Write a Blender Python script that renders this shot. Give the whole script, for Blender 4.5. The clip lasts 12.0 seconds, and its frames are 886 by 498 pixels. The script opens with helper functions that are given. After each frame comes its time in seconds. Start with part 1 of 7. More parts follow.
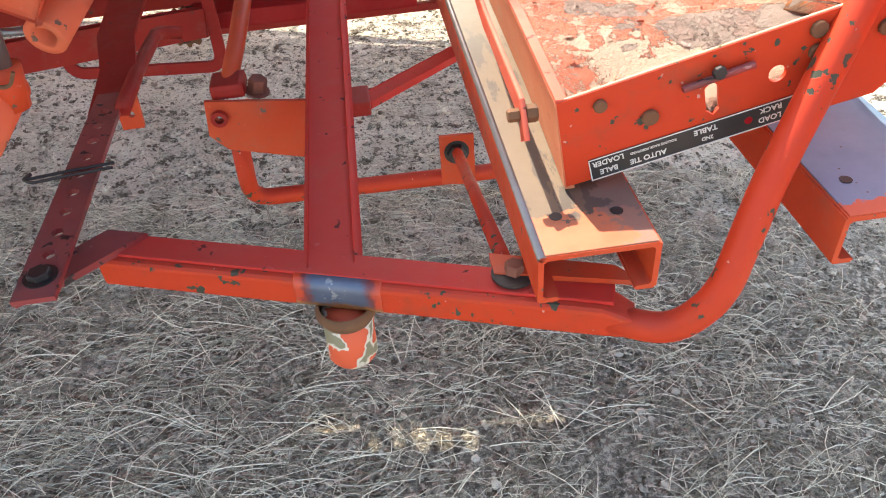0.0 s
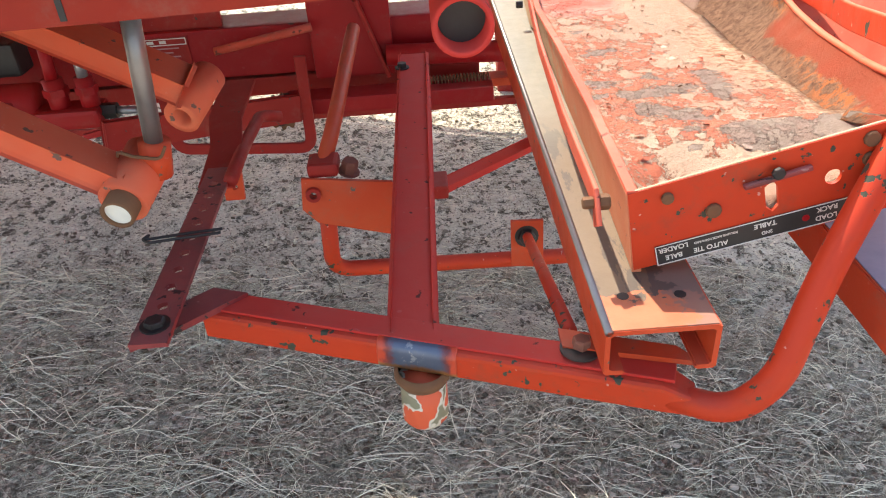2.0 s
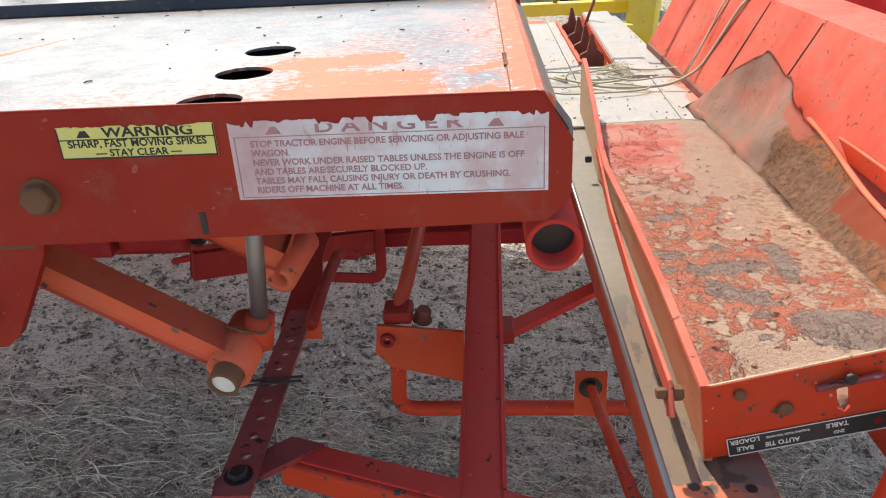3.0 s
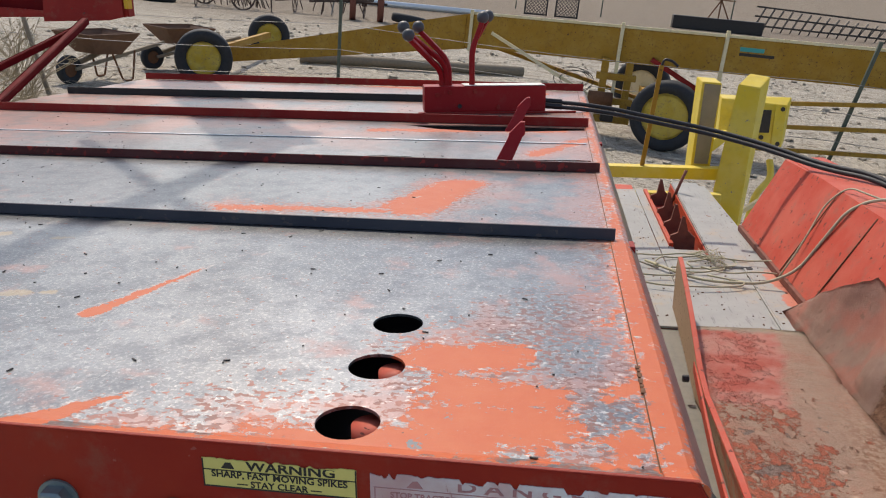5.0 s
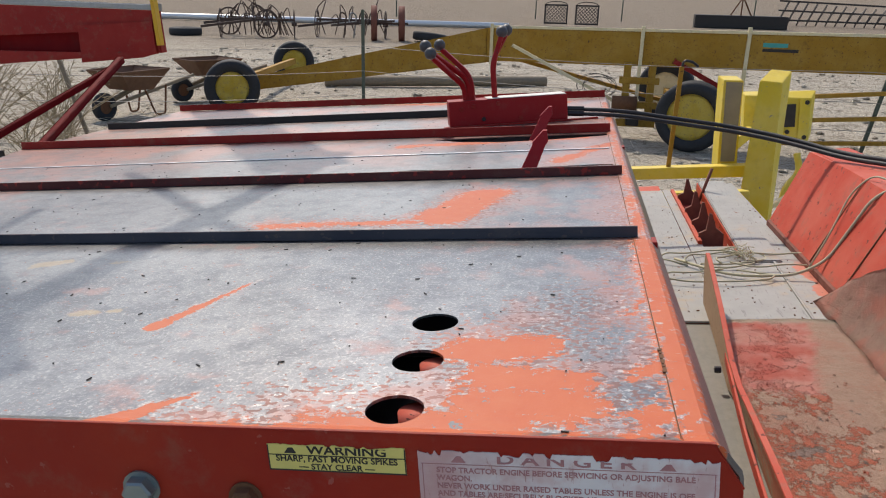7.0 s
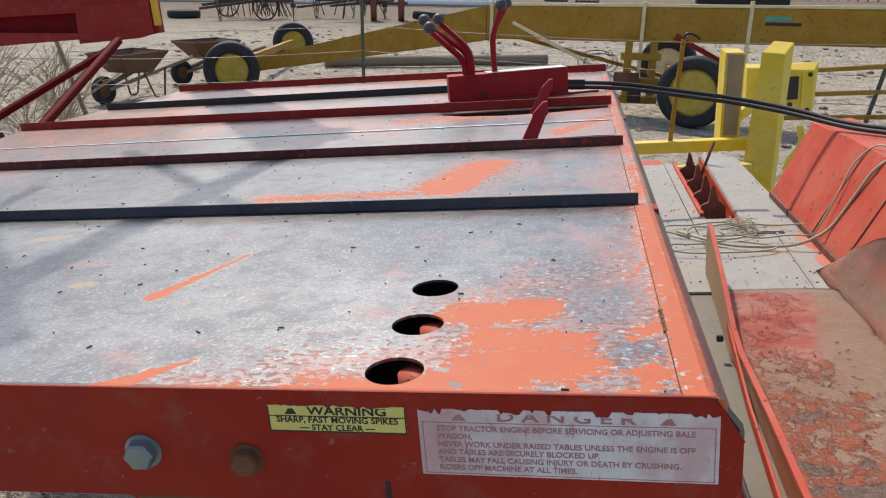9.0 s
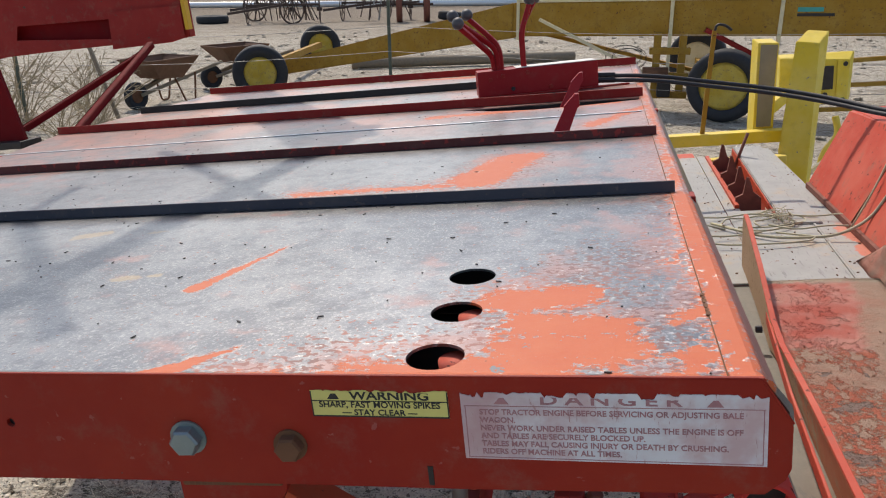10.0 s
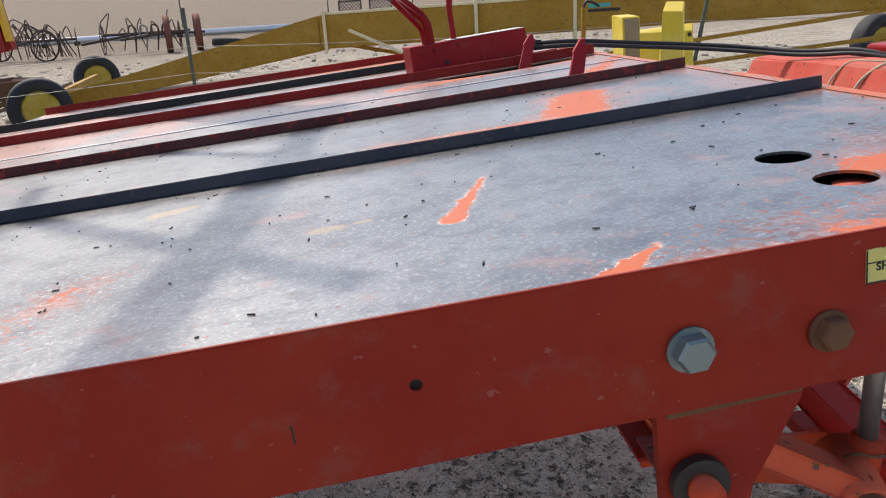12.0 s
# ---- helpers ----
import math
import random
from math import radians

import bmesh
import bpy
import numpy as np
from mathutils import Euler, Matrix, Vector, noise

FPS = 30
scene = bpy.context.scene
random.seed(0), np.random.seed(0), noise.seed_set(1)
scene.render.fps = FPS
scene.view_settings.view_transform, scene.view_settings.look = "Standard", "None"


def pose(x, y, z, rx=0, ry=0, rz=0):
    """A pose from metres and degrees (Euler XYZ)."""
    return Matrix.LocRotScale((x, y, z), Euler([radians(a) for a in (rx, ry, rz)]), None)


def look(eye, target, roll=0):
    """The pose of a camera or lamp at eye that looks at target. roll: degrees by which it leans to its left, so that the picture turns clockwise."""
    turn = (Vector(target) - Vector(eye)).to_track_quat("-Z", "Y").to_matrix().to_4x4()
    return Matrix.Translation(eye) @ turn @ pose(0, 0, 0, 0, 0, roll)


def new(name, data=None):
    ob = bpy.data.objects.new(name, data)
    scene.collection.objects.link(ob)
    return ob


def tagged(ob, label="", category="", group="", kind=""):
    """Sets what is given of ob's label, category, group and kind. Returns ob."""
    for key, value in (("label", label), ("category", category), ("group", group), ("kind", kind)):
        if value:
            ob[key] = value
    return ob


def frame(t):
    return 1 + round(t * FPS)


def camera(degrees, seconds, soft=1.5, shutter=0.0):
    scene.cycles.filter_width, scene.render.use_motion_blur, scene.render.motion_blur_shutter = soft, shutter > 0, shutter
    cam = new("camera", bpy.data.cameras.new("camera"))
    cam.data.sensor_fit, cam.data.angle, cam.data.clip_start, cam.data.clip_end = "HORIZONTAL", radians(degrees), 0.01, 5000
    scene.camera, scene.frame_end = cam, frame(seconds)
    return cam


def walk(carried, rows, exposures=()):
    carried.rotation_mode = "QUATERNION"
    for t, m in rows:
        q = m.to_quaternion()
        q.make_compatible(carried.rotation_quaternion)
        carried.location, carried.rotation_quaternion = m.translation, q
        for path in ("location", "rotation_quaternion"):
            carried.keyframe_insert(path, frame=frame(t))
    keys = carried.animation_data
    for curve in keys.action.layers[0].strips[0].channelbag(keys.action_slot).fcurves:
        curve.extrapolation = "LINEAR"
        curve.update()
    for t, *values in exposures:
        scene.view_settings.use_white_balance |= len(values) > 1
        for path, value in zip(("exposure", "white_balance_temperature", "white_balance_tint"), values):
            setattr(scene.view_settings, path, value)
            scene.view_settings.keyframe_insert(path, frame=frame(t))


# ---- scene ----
cam = camera(60.6, 12.0, 1.1)
PATH = [
    (0, (0.0062, -0.4583, 1.2342), (0.2519, 1.0292, -0.0799), 2.42),
    (0.5, (-0.0100, -0.5009, 1.2140), (0.2238, 1.0155, -0.0689), 3.98),
    (1, (-0.0150, -0.5059, 1.2147), (0.1858, 1.0228, -0.0593), 4.31),
    (1.5, (-0.0187, -0.5137, 1.2216), (0.1429, 1.0546, -0.0091), 3.51),
    (2, (-0.0230, -0.5202, 1.2676), (0.0831, 1.1192, 0.1270), 2.17),
    (2.3, (-0.0339, -0.5262, 1.3172), (0.0226, 1.1578, 0.2421), 1.78),
    (2.5, (-0.0475, -0.5250, 1.3368), (-0.0094, 1.1852, 0.3006), 1.64),
    (2.8, (-0.0539, -0.5253, 1.3539), (-0.0600, 1.2229, 0.3850), 2.16),
    (3, (-0.0598, -0.5181, 1.3616), (-0.0893, 1.2543, 0.4355), 2.65),
    (3.2, (-0.0661, -0.5111, 1.3885), (-0.1273, 1.2838, 0.5109), 3.29),
    (3.5, (-0.0850, -0.4776, 1.4705), (-0.1839, 1.3454, 0.6539), 4.21),
    (3.7, (-0.1013, -0.4622, 1.5157), (-0.2218, 1.3718, 0.7270), 4.95),
    (5.3, (-0.1389, -0.4469, 1.5208), (-0.3741, 1.4240, 0.8542), 4.87),
    (5.5, (-0.1307, -0.4630, 1.5191), (-0.3753, 1.4082, 0.8566), 4.35),
    (6, (-0.1244, -0.4898, 1.5265), (-0.3956, 1.3793, 0.8685), 2.91),
    (6.5, (-0.1273, -0.5048, 1.5257), (-0.4193, 1.3640, 0.8760), 1.97),
    (7, (-0.1277, -0.5097, 1.5299), (-0.4331, 1.3583, 0.8839), 1.45),
    (9, (-0.1230, -0.5113, 1.5113), (-0.4322, 1.3395, 0.8192), 0.68),
    (9.5, (-0.1156, -0.5164, 1.5081), (-0.4577, 1.3275, 0.8132), 0.03),
    (10, (-0.1318, -0.5166, 1.4985), (-0.5144, 1.3206, 0.8071), -0.84),
    (10.5, (-0.1724, -0.4574, 1.4708), (-0.6319, 1.3679, 0.7946), -2.39),
    (10.8, (-0.2340, -0.4523, 1.4483), (-0.7293, 1.3681, 0.7842), -3.53),
    (11, (-0.3047, -0.4691, 1.4348), (-0.7693, 1.3602, 0.7731), -4.21),
    (11.2, (-0.3996, -0.5041, 1.4168), (-0.7549, 1.3346, 0.7311), -4.15),
    (11.5, (-0.5309, -0.5658, 1.4268), (-0.6913, 1.3028, 0.7319), -4.20),
    (11.8, (-0.6122, -0.5173, 1.3985), (-0.5728, 1.3586, 0.7244), -3.58),
    (12, (-0.6684, -0.4387, 1.3497), (-0.5084, 1.4457, 0.6990), -3.29),
]
EXPOSURES = [(0, 1.97, 7500, 8), (2, 1.74, 7450, 8), (2.5, 1.52, 7350, 8), (3, 1.0, 7250, 9), (3.5, 0.54, 7050, 10), (3.7, 0.42, 7000, 10), (5.3, 0.14, 6950, 11), (7, 0.14, 6950, 11), (9, 0.22, 6950, 11), (11, 0.20, 6950, 12), (11.5, 0.22, 6950, 13), (12, 0.45, 7000, 13)]
walk(cam, [(t, look(eye, target, roll)) for t, eye, target, roll in PATH], EXPOSURES)

# ---- light ----
SUN = Vector((-0.300, 0.556, 0.775))
world = bpy.data.worlds.new("sky")
scene.world = world
world.use_nodes = True
sky = world.node_tree.nodes.new("ShaderNodeTexSky")
sky.sky_type, sky.sun_disc = "NISHITA", False
sky.sun_elevation, sky.sun_rotation = radians(50.8), radians(-28.3)
sky.dust_density = 1.6
world.node_tree.links.new(sky.outputs[0], world.node_tree.nodes["Background"].inputs[0])
world.node_tree.nodes["Background"].inputs[1].default_value = 0.15
sun = new("sun", bpy.data.lights.new("sun", "SUN"))
sun.data.energy, sun.data.angle, sun.data.color = 2.9, radians(0.55), (1.0, 0.95, 0.87)
sun.matrix_world = look(SUN * 30, (0, 0, 0))


# ---- materials ----
class Nodes:
    """Short forms for building a node material."""

    def __init__(self, name, rough=0.6, metal=0.0, spec=0.5):
        self.m = bpy.data.materials.new(name)
        self.m.use_nodes = True
        self.t = self.m.node_tree
        self.b = self.t.nodes["Principled BSDF"]
        self.b.inputs["Roughness"].default_value = rough
        self.b.inputs["Metallic"].default_value = metal
        self.b.inputs["Specular IOR Level"].default_value = spec
        self.co = self.t.nodes.new("ShaderNodeTexCoord").outputs["Object"]

    def put(self, sock, v):
        if isinstance(v, bpy.types.NodeSocket):
            self.t.links.new(v, sock)
        elif isinstance(v, tuple) and len(v) == 3 and sock.type == "RGBA":
            sock.default_value = (*v, 1)
        else:
            sock.default_value = v

    def noise(self, scale, detail=4, rough=0.6, stretch=None, shift=0.0, distort=0.0):
        n = self.t.nodes.new("ShaderNodeTexNoise")
        src = self.co
        if stretch or shift:
            mp = self.t.nodes.new("ShaderNodeMapping")
            self.t.links.new(self.co, mp.inputs[0])
            mp.inputs["Scale"].default_value = stretch or (1, 1, 1)
            mp.inputs["Location"].default_value = (shift, shift * 0.7, shift * 1.3)
            src = mp.outputs[0]
        self.t.links.new(src, n.inputs["Vector"])
        n.inputs["Scale"].default_value, n.inputs["Detail"].default_value = scale, detail
        n.inputs["Roughness"].default_value, n.inputs["Distortion"].default_value = rough, distort
        return n.outputs["Fac"]

    def voronoi(self, scale, feature="F1", out="Distance"):
        n = self.t.nodes.new("ShaderNodeTexVoronoi")
        n.feature = feature
        self.t.links.new(self.co, n.inputs["Vector"])
        n.inputs["Scale"].default_value = scale
        return n.outputs[out]

    def math(self, op, a, b=0.0, c=0.0):
        n = self.t.nodes.new("ShaderNodeMath")
        n.operation = op
        for s, v in zip(n.inputs, (a, b, c)):
            self.put(s, v)
        return n.outputs[0]

    def step(self, v, lo, hi):
        n = self.t.nodes.new("ShaderNodeMapRange")
        n.interpolation_type = "SMOOTHSTEP"
        self.put(n.inputs[0], v)
        n.inputs[1].default_value, n.inputs[2].default_value = lo, hi
        return n.outputs[0]

    def mix(self, f, a, b):
        n = self.t.nodes.new("ShaderNodeMix")
        n.data_type = "RGBA"
        self.put(n.inputs[0], f)
        self.put(n.inputs[6], a)
        self.put(n.inputs[7], b)
        return n.outputs[2]

    def flt(self, f, a, b):
        return self.math("ADD", self.math("MULTIPLY", f, b - a), a)

    def rand(self):
        return self.t.nodes.new("ShaderNodeObjectInfo").outputs["Random"]

    def island(self):
        return self.t.nodes.new("ShaderNodeNewGeometry").outputs["Random Per Island"]

    def axis(self, i):
        n = self.t.nodes.new("ShaderNodeSeparateXYZ")
        self.t.links.new(self.co, n.inputs[0])
        return n.outputs[i]

    def near(self, ax, ay, bx, by, r, squash=1.0):
        """How far inside a capsule from a to b a point lies; y may be squashed."""
        dx, dy = bx - ax, (by - ay) * squash
        q = max(dx * dx + dy * dy, 1e-6)
        px = self.math("SUBTRACT", self.axis(0), ax)
        py = self.math("MULTIPLY", self.math("SUBTRACT", self.axis(1), ay), squash)
        u = self.math("DIVIDE", self.math("ADD", self.math("MULTIPLY", px, dx), self.math("MULTIPLY", py, dy)), q)
        u = self.math("MINIMUM", self.math("MAXIMUM", u, 0.0), 1.0)
        ex = self.math("SUBTRACT", px, self.math("MULTIPLY", u, dx))
        ey = self.math("SUBTRACT", py, self.math("MULTIPLY", u, dy))
        return self.math("SUBTRACT", r, self.math("SQRT", self.math("ADD", self.math("MULTIPLY", ex, ex), self.math("MULTIPLY", ey, ey))))

    def wobble(self, scale, amount, shift=0.0):
        return self.math("MULTIPLY", self.math("SUBTRACT", self.noise(scale, 8, 0.7, shift=shift), 0.5), amount)

    def done(self, col=None, rough=None, height=None, strength=0.3, dist=0.002, metal=None):
        if col is not None:
            self.put(self.b.inputs["Base Color"], col)
        if rough is not None:
            self.put(self.b.inputs["Roughness"], rough)
        if metal is not None:
            self.put(self.b.inputs["Metallic"], metal)
        if height is not None:
            n = self.t.nodes.new("ShaderNodeBump")
            n.inputs["Strength"].default_value, n.inputs["Distance"].default_value = strength, dist
            self.t.links.new(height, n.inputs["Height"])
            self.t.links.new(n.outputs[0], self.b.inputs["Normal"])
        return self.m


def paint(name, base, faded, chip, chips=0.66, rough=0.45, dirt=(0.20, 0.15, 0.11), dirtiness=0.35, dust=0.12, spec=0.22, dust_col=(0.50, 0.27, 0.20)):
    """Old enamel: faded in clouds, chipped in small spots, dusty."""
    k = Nodes(name, spec=spec)
    c = k.mix(k.step(k.noise(5, 5), 0.35, 0.7), base, faded)
    c = k.mix(k.math("MULTIPLY", k.step(k.noise(17, 6, 0.7, shift=3.1), 0.5, 0.75), dirtiness), c, dirt)
    # dust lies on faces that look up
    up = k.t.nodes.new("ShaderNodeSeparateXYZ")
    k.t.links.new(k.t.nodes.new("ShaderNodeNewGeometry").outputs["Normal"], up.inputs[0])
    d = k.math("MULTIPLY", k.step(up.outputs[2], 0.35, 0.95), k.flt(k.noise(22, 6, 0.7, shift=15.0), 0.3 * dust, 1.7 * dust))
    c = k.mix(d, c, dust_col)
    c = k.mix(k.math("MULTIPLY", k.step(k.noise(95, 3, 0.5, shift=25.0), 0.70, 0.74), dust), c, (0.60, 0.48, 0.44))
    ch = k.math("MAXIMUM", k.step(k.noise(55, 5, 0.55, shift=7.7), chips, chips + 0.02), k.step(k.noise(14, 8, 0.62, shift=1.9), chips + 0.03, chips + 0.045))
    c = k.mix(ch, c, chip)
    h = k.math("ADD", k.math("MULTIPLY", ch, -1.0), k.math("MULTIPLY", k.noise(220, 2), 0.35))
    r = k.flt(k.noise(30, 3), rough - 0.1, rough + 0.2)
    return k.done(c, r, h, 0.35, 0.0012)


def plain(name, base, var=0.3, rough=0.6, metal=0.0, scale=40, bump=0.25):
    """One colour, clouded at two scales, with a fine grain."""
    k = Nodes(name, metal=metal)
    dark = tuple(v * (1 - var) for v in base)
    light = tuple(min(1, v * (1 + var)) for v in base)
    c = k.mix(k.noise(scale, 5), dark, light)
    c = k.mix(k.math("MULTIPLY", k.noise(scale / 7, 3, shift=4.4), 0.5), c, dark)
    return k.done(c, k.flt(k.noise(scale * 0.7, 3), rough - 0.1, rough + 0.12), k.noise(scale * 5, 3), bump, 0.001)


ORANGE, FADED = (0.53, 0.056, 0.018), (0.55, 0.082, 0.032)
M_RED = paint("red_orange_paint", ORANGE, FADED, (0.14, 0.10, 0.08), 0.67)
M_BAR = paint("bright_orange_paint", (0.53, 0.046, 0.013), (0.50, 0.040, 0.015), (0.055, 0.058, 0.042), 0.635, 0.5, dirt=(0.10, 0.07, 0.045), dirtiness=0.45, dust=0.5, dust_col=(0.40, 0.055, 0.045))
M_FLANGE = paint("weathered_red_flange", (0.27, 0.015, 0.008), (0.31, 0.025, 0.010), (0.10, 0.06, 0.05), 0.75, 0.5, dirtiness=0.3)
M_DARKRED = paint("dark_red_paint", (0.27, 0.014, 0.012), (0.32, 0.024, 0.018), (0.09, 0.05, 0.04), 0.68, 0.5, dirtiness=0.3, dust=0.06)
M_DUSTRED = paint("dusty_red_paint", (0.54, 0.030, 0.024), (0.52, 0.042, 0.034), (0.12, 0.03, 0.025), 0.66, 0.65, dirtiness=0.15, dust=0.10, spec=0.2)
# darker copy of the dark red, the struts' shade put into the colour
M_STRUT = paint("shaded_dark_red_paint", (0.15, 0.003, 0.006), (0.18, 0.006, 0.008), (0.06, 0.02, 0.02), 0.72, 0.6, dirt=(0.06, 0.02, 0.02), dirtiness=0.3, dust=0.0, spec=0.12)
M_CRIMSON = paint("crimson_paint", (0.29, 0.006, 0.010), (0.33, 0.012, 0.014), (0.12, 0.05, 0.05), 0.72, 0.4, dirtiness=0.15, dust=0.05)
M_PINK = paint("sun_bleached_red_paint", (0.50, 0.062, 0.036), (0.56, 0.115, 0.075), (0.17, 0.050, 0.035), 0.645, 0.6, dirtiness=0.55)
# paler orange for faded edges, and for light painted onto the lift arms
M_ARM = paint("faded_and_lit_orange_paint", (0.64, 0.10, 0.045), (0.64, 0.155, 0.085), (0.16, 0.09, 0.07), 0.66, 0.6, dirtiness=0.25)
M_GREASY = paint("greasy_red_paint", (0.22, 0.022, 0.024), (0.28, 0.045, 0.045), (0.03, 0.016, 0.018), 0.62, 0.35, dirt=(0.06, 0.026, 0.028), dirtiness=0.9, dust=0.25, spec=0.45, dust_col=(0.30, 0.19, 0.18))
# cream for bleached edges, and for ochre parts painted as lit by sun
M_PALE = paint("bleached_and_lit_cream_paint", (0.70, 0.60, 0.36), (0.74, 0.66, 0.46), (0.34, 0.24, 0.12), 0.66, 0.6, dirtiness=0.3, dust=0.05)
M_YELLOW = paint("yellow_paint", (0.70, 0.53, 0.045), (0.74, 0.60, 0.13), (0.32, 0.27, 0.20), 0.68, 0.45, dirtiness=0.2, dust=0.1)
M_OCHRE = paint("faded_ochre_paint", (0.35, 0.19, 0.022), (0.40, 0.24, 0.045), (0.14, 0.07, 0.03), 0.64, 0.6, dirt=(0.15, 0.075, 0.025), dirtiness=0.6, dust=0.1)
M_RUST = plain("brown_rust", (0.17, 0.075, 0.035), 0.5, 0.85)
M_STEEL = plain("worn_bare_steel", (0.33, 0.34, 0.36), 0.3, 0.38, 0.7)
M_ZINC = plain("zinc_plated_bolt", (0.24, 0.30, 0.31), 0.25, 0.45, 0.6)
# dark steel for oily parts, also for the shade inside holes and slots
M_OILSHADE = plain("oily_steel_and_hole_shade", (0.035, 0.03, 0.03), 0.5, 0.5, 0.3)
M_ROD = plain("grey_steel_rod", (0.24, 0.22, 0.22), 0.3, 0.35, 0.6)
M_RUBBER = plain("black_rubber", (0.022, 0.022, 0.025), 0.3, 0.6)
M_TYRE = plain("dusty_tyre_rubber", (0.022, 0.024, 0.029), 0.4, 0.75)
M_KNOB = plain("grey_plastic_knob", (0.07, 0.07, 0.075), 0.3, 0.5)
M_WHITE = plain("chalky_white", (0.70, 0.68, 0.63), 0.2, 0.7)
M_TWINE = plain("pale_twine", (0.50, 0.47, 0.33), 0.3, 0.9, scale=300)
M_WOOD = plain("grey_weathered_wood", (0.26, 0.21, 0.15), 0.4, 0.85, scale=30)
M_RIM = paint("dull_mustard_rim", (0.44, 0.30, 0.03), (0.50, 0.38, 0.08), (0.20, 0.15, 0.08), 0.64, 0.6, dirtiness=0.5, dust=0.15)
M_WORNFACE = plain("bare_worn_steel_face", (0.24, 0.22, 0.20), 0.35, 0.6, scale=14)
M_GREENPOST = plain("green_steel_post", (0.085, 0.105, 0.08), 0.4, 0.7)
M_WIRE = plain("fence_wire", (0.30, 0.29, 0.28), 0.3, 0.6, 0.5)
M_LABELBLACK = plain("black_label", (0.025, 0.023, 0.022), 0.5, 0.5)
M_LABELYELLOW = plain("yellow_label", (0.66, 0.60, 0.18), 0.12, 0.5)
M_INK = plain("black_ink", (0.02, 0.02, 0.02), 0.3, 0.6)
M_FADEDINK = plain("faded_pink_ink", (0.42, 0.20, 0.21), 0.30, 0.6, scale=90)
M_ALU = plain("aluminium_pipe", (0.75, 0.76, 0.78), 0.1, 0.4, 0.4)
M_LEAF = plain("dry_straw", (0.34, 0.27, 0.17), 0.35, 0.9, scale=20)


def table_material():
    """Blue-grey oxidised sheet with islands of the old orange paint."""
    k = Nodes("worn_table_sheet", spec=0.75)
    x, y = k.axis(0), k.axis(1)
    wob = k.math("MULTIPLY", k.math("SUBTRACT", k.noise(9, 6, 0.6), 0.5), 0.16)
    wob2 = k.math("MULTIPLY", k.math("SUBTRACT", k.noise(60, 5, 0.6, shift=2.0), 0.5), 0.05)

    def blob(ax, ay, bx, by, r, wobble=1.0, tip=None):
        dx, dy = bx - ax, by - ay
        q = max(dx * dx + dy * dy, 1e-6)
        px, py = k.math("SUBTRACT", x, ax), k.math("SUBTRACT", y, ay)
        u = k.math("DIVIDE", k.math("ADD", k.math("MULTIPLY", px, dx), k.math("MULTIPLY", py, dy)), q)
        u = k.math("MINIMUM", k.math("MAXIMUM", u, 0.0), 1.0)
        ex = k.math("SUBTRACT", px, k.math("MULTIPLY", u, dx))
        ey = k.math("SUBTRACT", py, k.math("MULTIPLY", u, dy))
        dist = k.math("SQRT", k.math("ADD", k.math("MULTIPLY", ex, ex), k.math("MULTIPLY", ey, ey)))
        rr = r if tip is None else k.flt(u, r, tip)
        d = k.math("SUBTRACT", rr, dist)
        return k.math("ADD", d, k.math("MULTIPLY", k.math("ADD", wob, wob2), wobble))

    blobs = [
        # broad island beside the holes, with its arms along the front and the seam
        blob(-0.200, 0.198, -0.150, 0.203, 0.034, 0.5), blob(-0.185, 0.135, -0.112, 0.130, 0.030, 0.5),
        blob(-0.195, 0.085, -0.105, 0.082, 0.027, 0.4), blob(-0.240, 0.040, -0.125, 0.046, 0.024, 0.35),
        blob(-0.46, 0.018, -0.30, 0.030, 0.012, 0.4), blob(-0.33, 0.046, -0.26, 0.040, 0.014, 0.5),
        blob(-0.058, 0.050, -0.036, 0.072, 0.020, 0.35), blob(-0.045, 0.148, -0.032, 0.165, 0.014, 0.5),
        blob(-0.042, 0.300, -0.034, 0.340, 0.006, 0.5),
        blob(-0.010, 0.0, -0.010, 0.60, 0.017, 0.10), blob(-0.010, 0.55, -0.008, 2.6, 0.008, 0.3),
        blob(-0.66, 0.722, -0.36, 0.738, 0.013, 0.3), blob(-0.345, 0.765, -0.285, 0.945, 0.050, 0.4),
        blob(-0.60, 1.62, -0.10, 1.68, 0.03, 0.5),
        blob(-0.15, 1.30, -0.02, 1.55, 0.02, 0.5), blob(-1.05, 0.02, -0.95, 0.25, -0.004, 0.5),
        blob(-0.9, 2.95, -0.2, 2.7, 0.06, 0.8),
    ]
    inside = blobs[0]
    for d in blobs[1:]:
        inside = k.math("MAXIMUM", inside, d)
    # patches scoured out of the islands
    gone = k.math("MAXIMUM", k.math("MAXIMUM", blob(-0.131, 0.034, -0.126, 0.036, 0.009, 0.25), blob(-0.088, 0.043, -0.068, 0.050, 0.010, 0.3)), blob(-0.074, 0.11, -0.080, 0.20, 0.009, 0.4))
    inside = k.math("MINIMUM", inside, k.math("MULTIPLY", gone, -1.0))
    crumble = k.math("MULTIPLY", k.math("SUBTRACT", k.noise(95, 8, 0.76, stretch=(0.9, 1.15, 1), shift=8.0), 0.5), 0.115)
    inside = k.math("ADD", inside, crumble)
    scratch = k.math("MAXIMUM", blob(-0.602, 0.25, -0.545, 0.42, 0.014, 0.10, 0.001), blob(-0.53, 0.015, -0.465, 0.085, 0.020, 0.14, 0.001))
    painted = k.math("MAXIMUM", inside, k.math("ADD", scratch, k.math("MULTIPLY", crumble, 0.26)))
    edge = k.step(k.math("ADD", x, k.math("MULTIPLY", crumble, 0.1)), 0.0055, 0.0075)
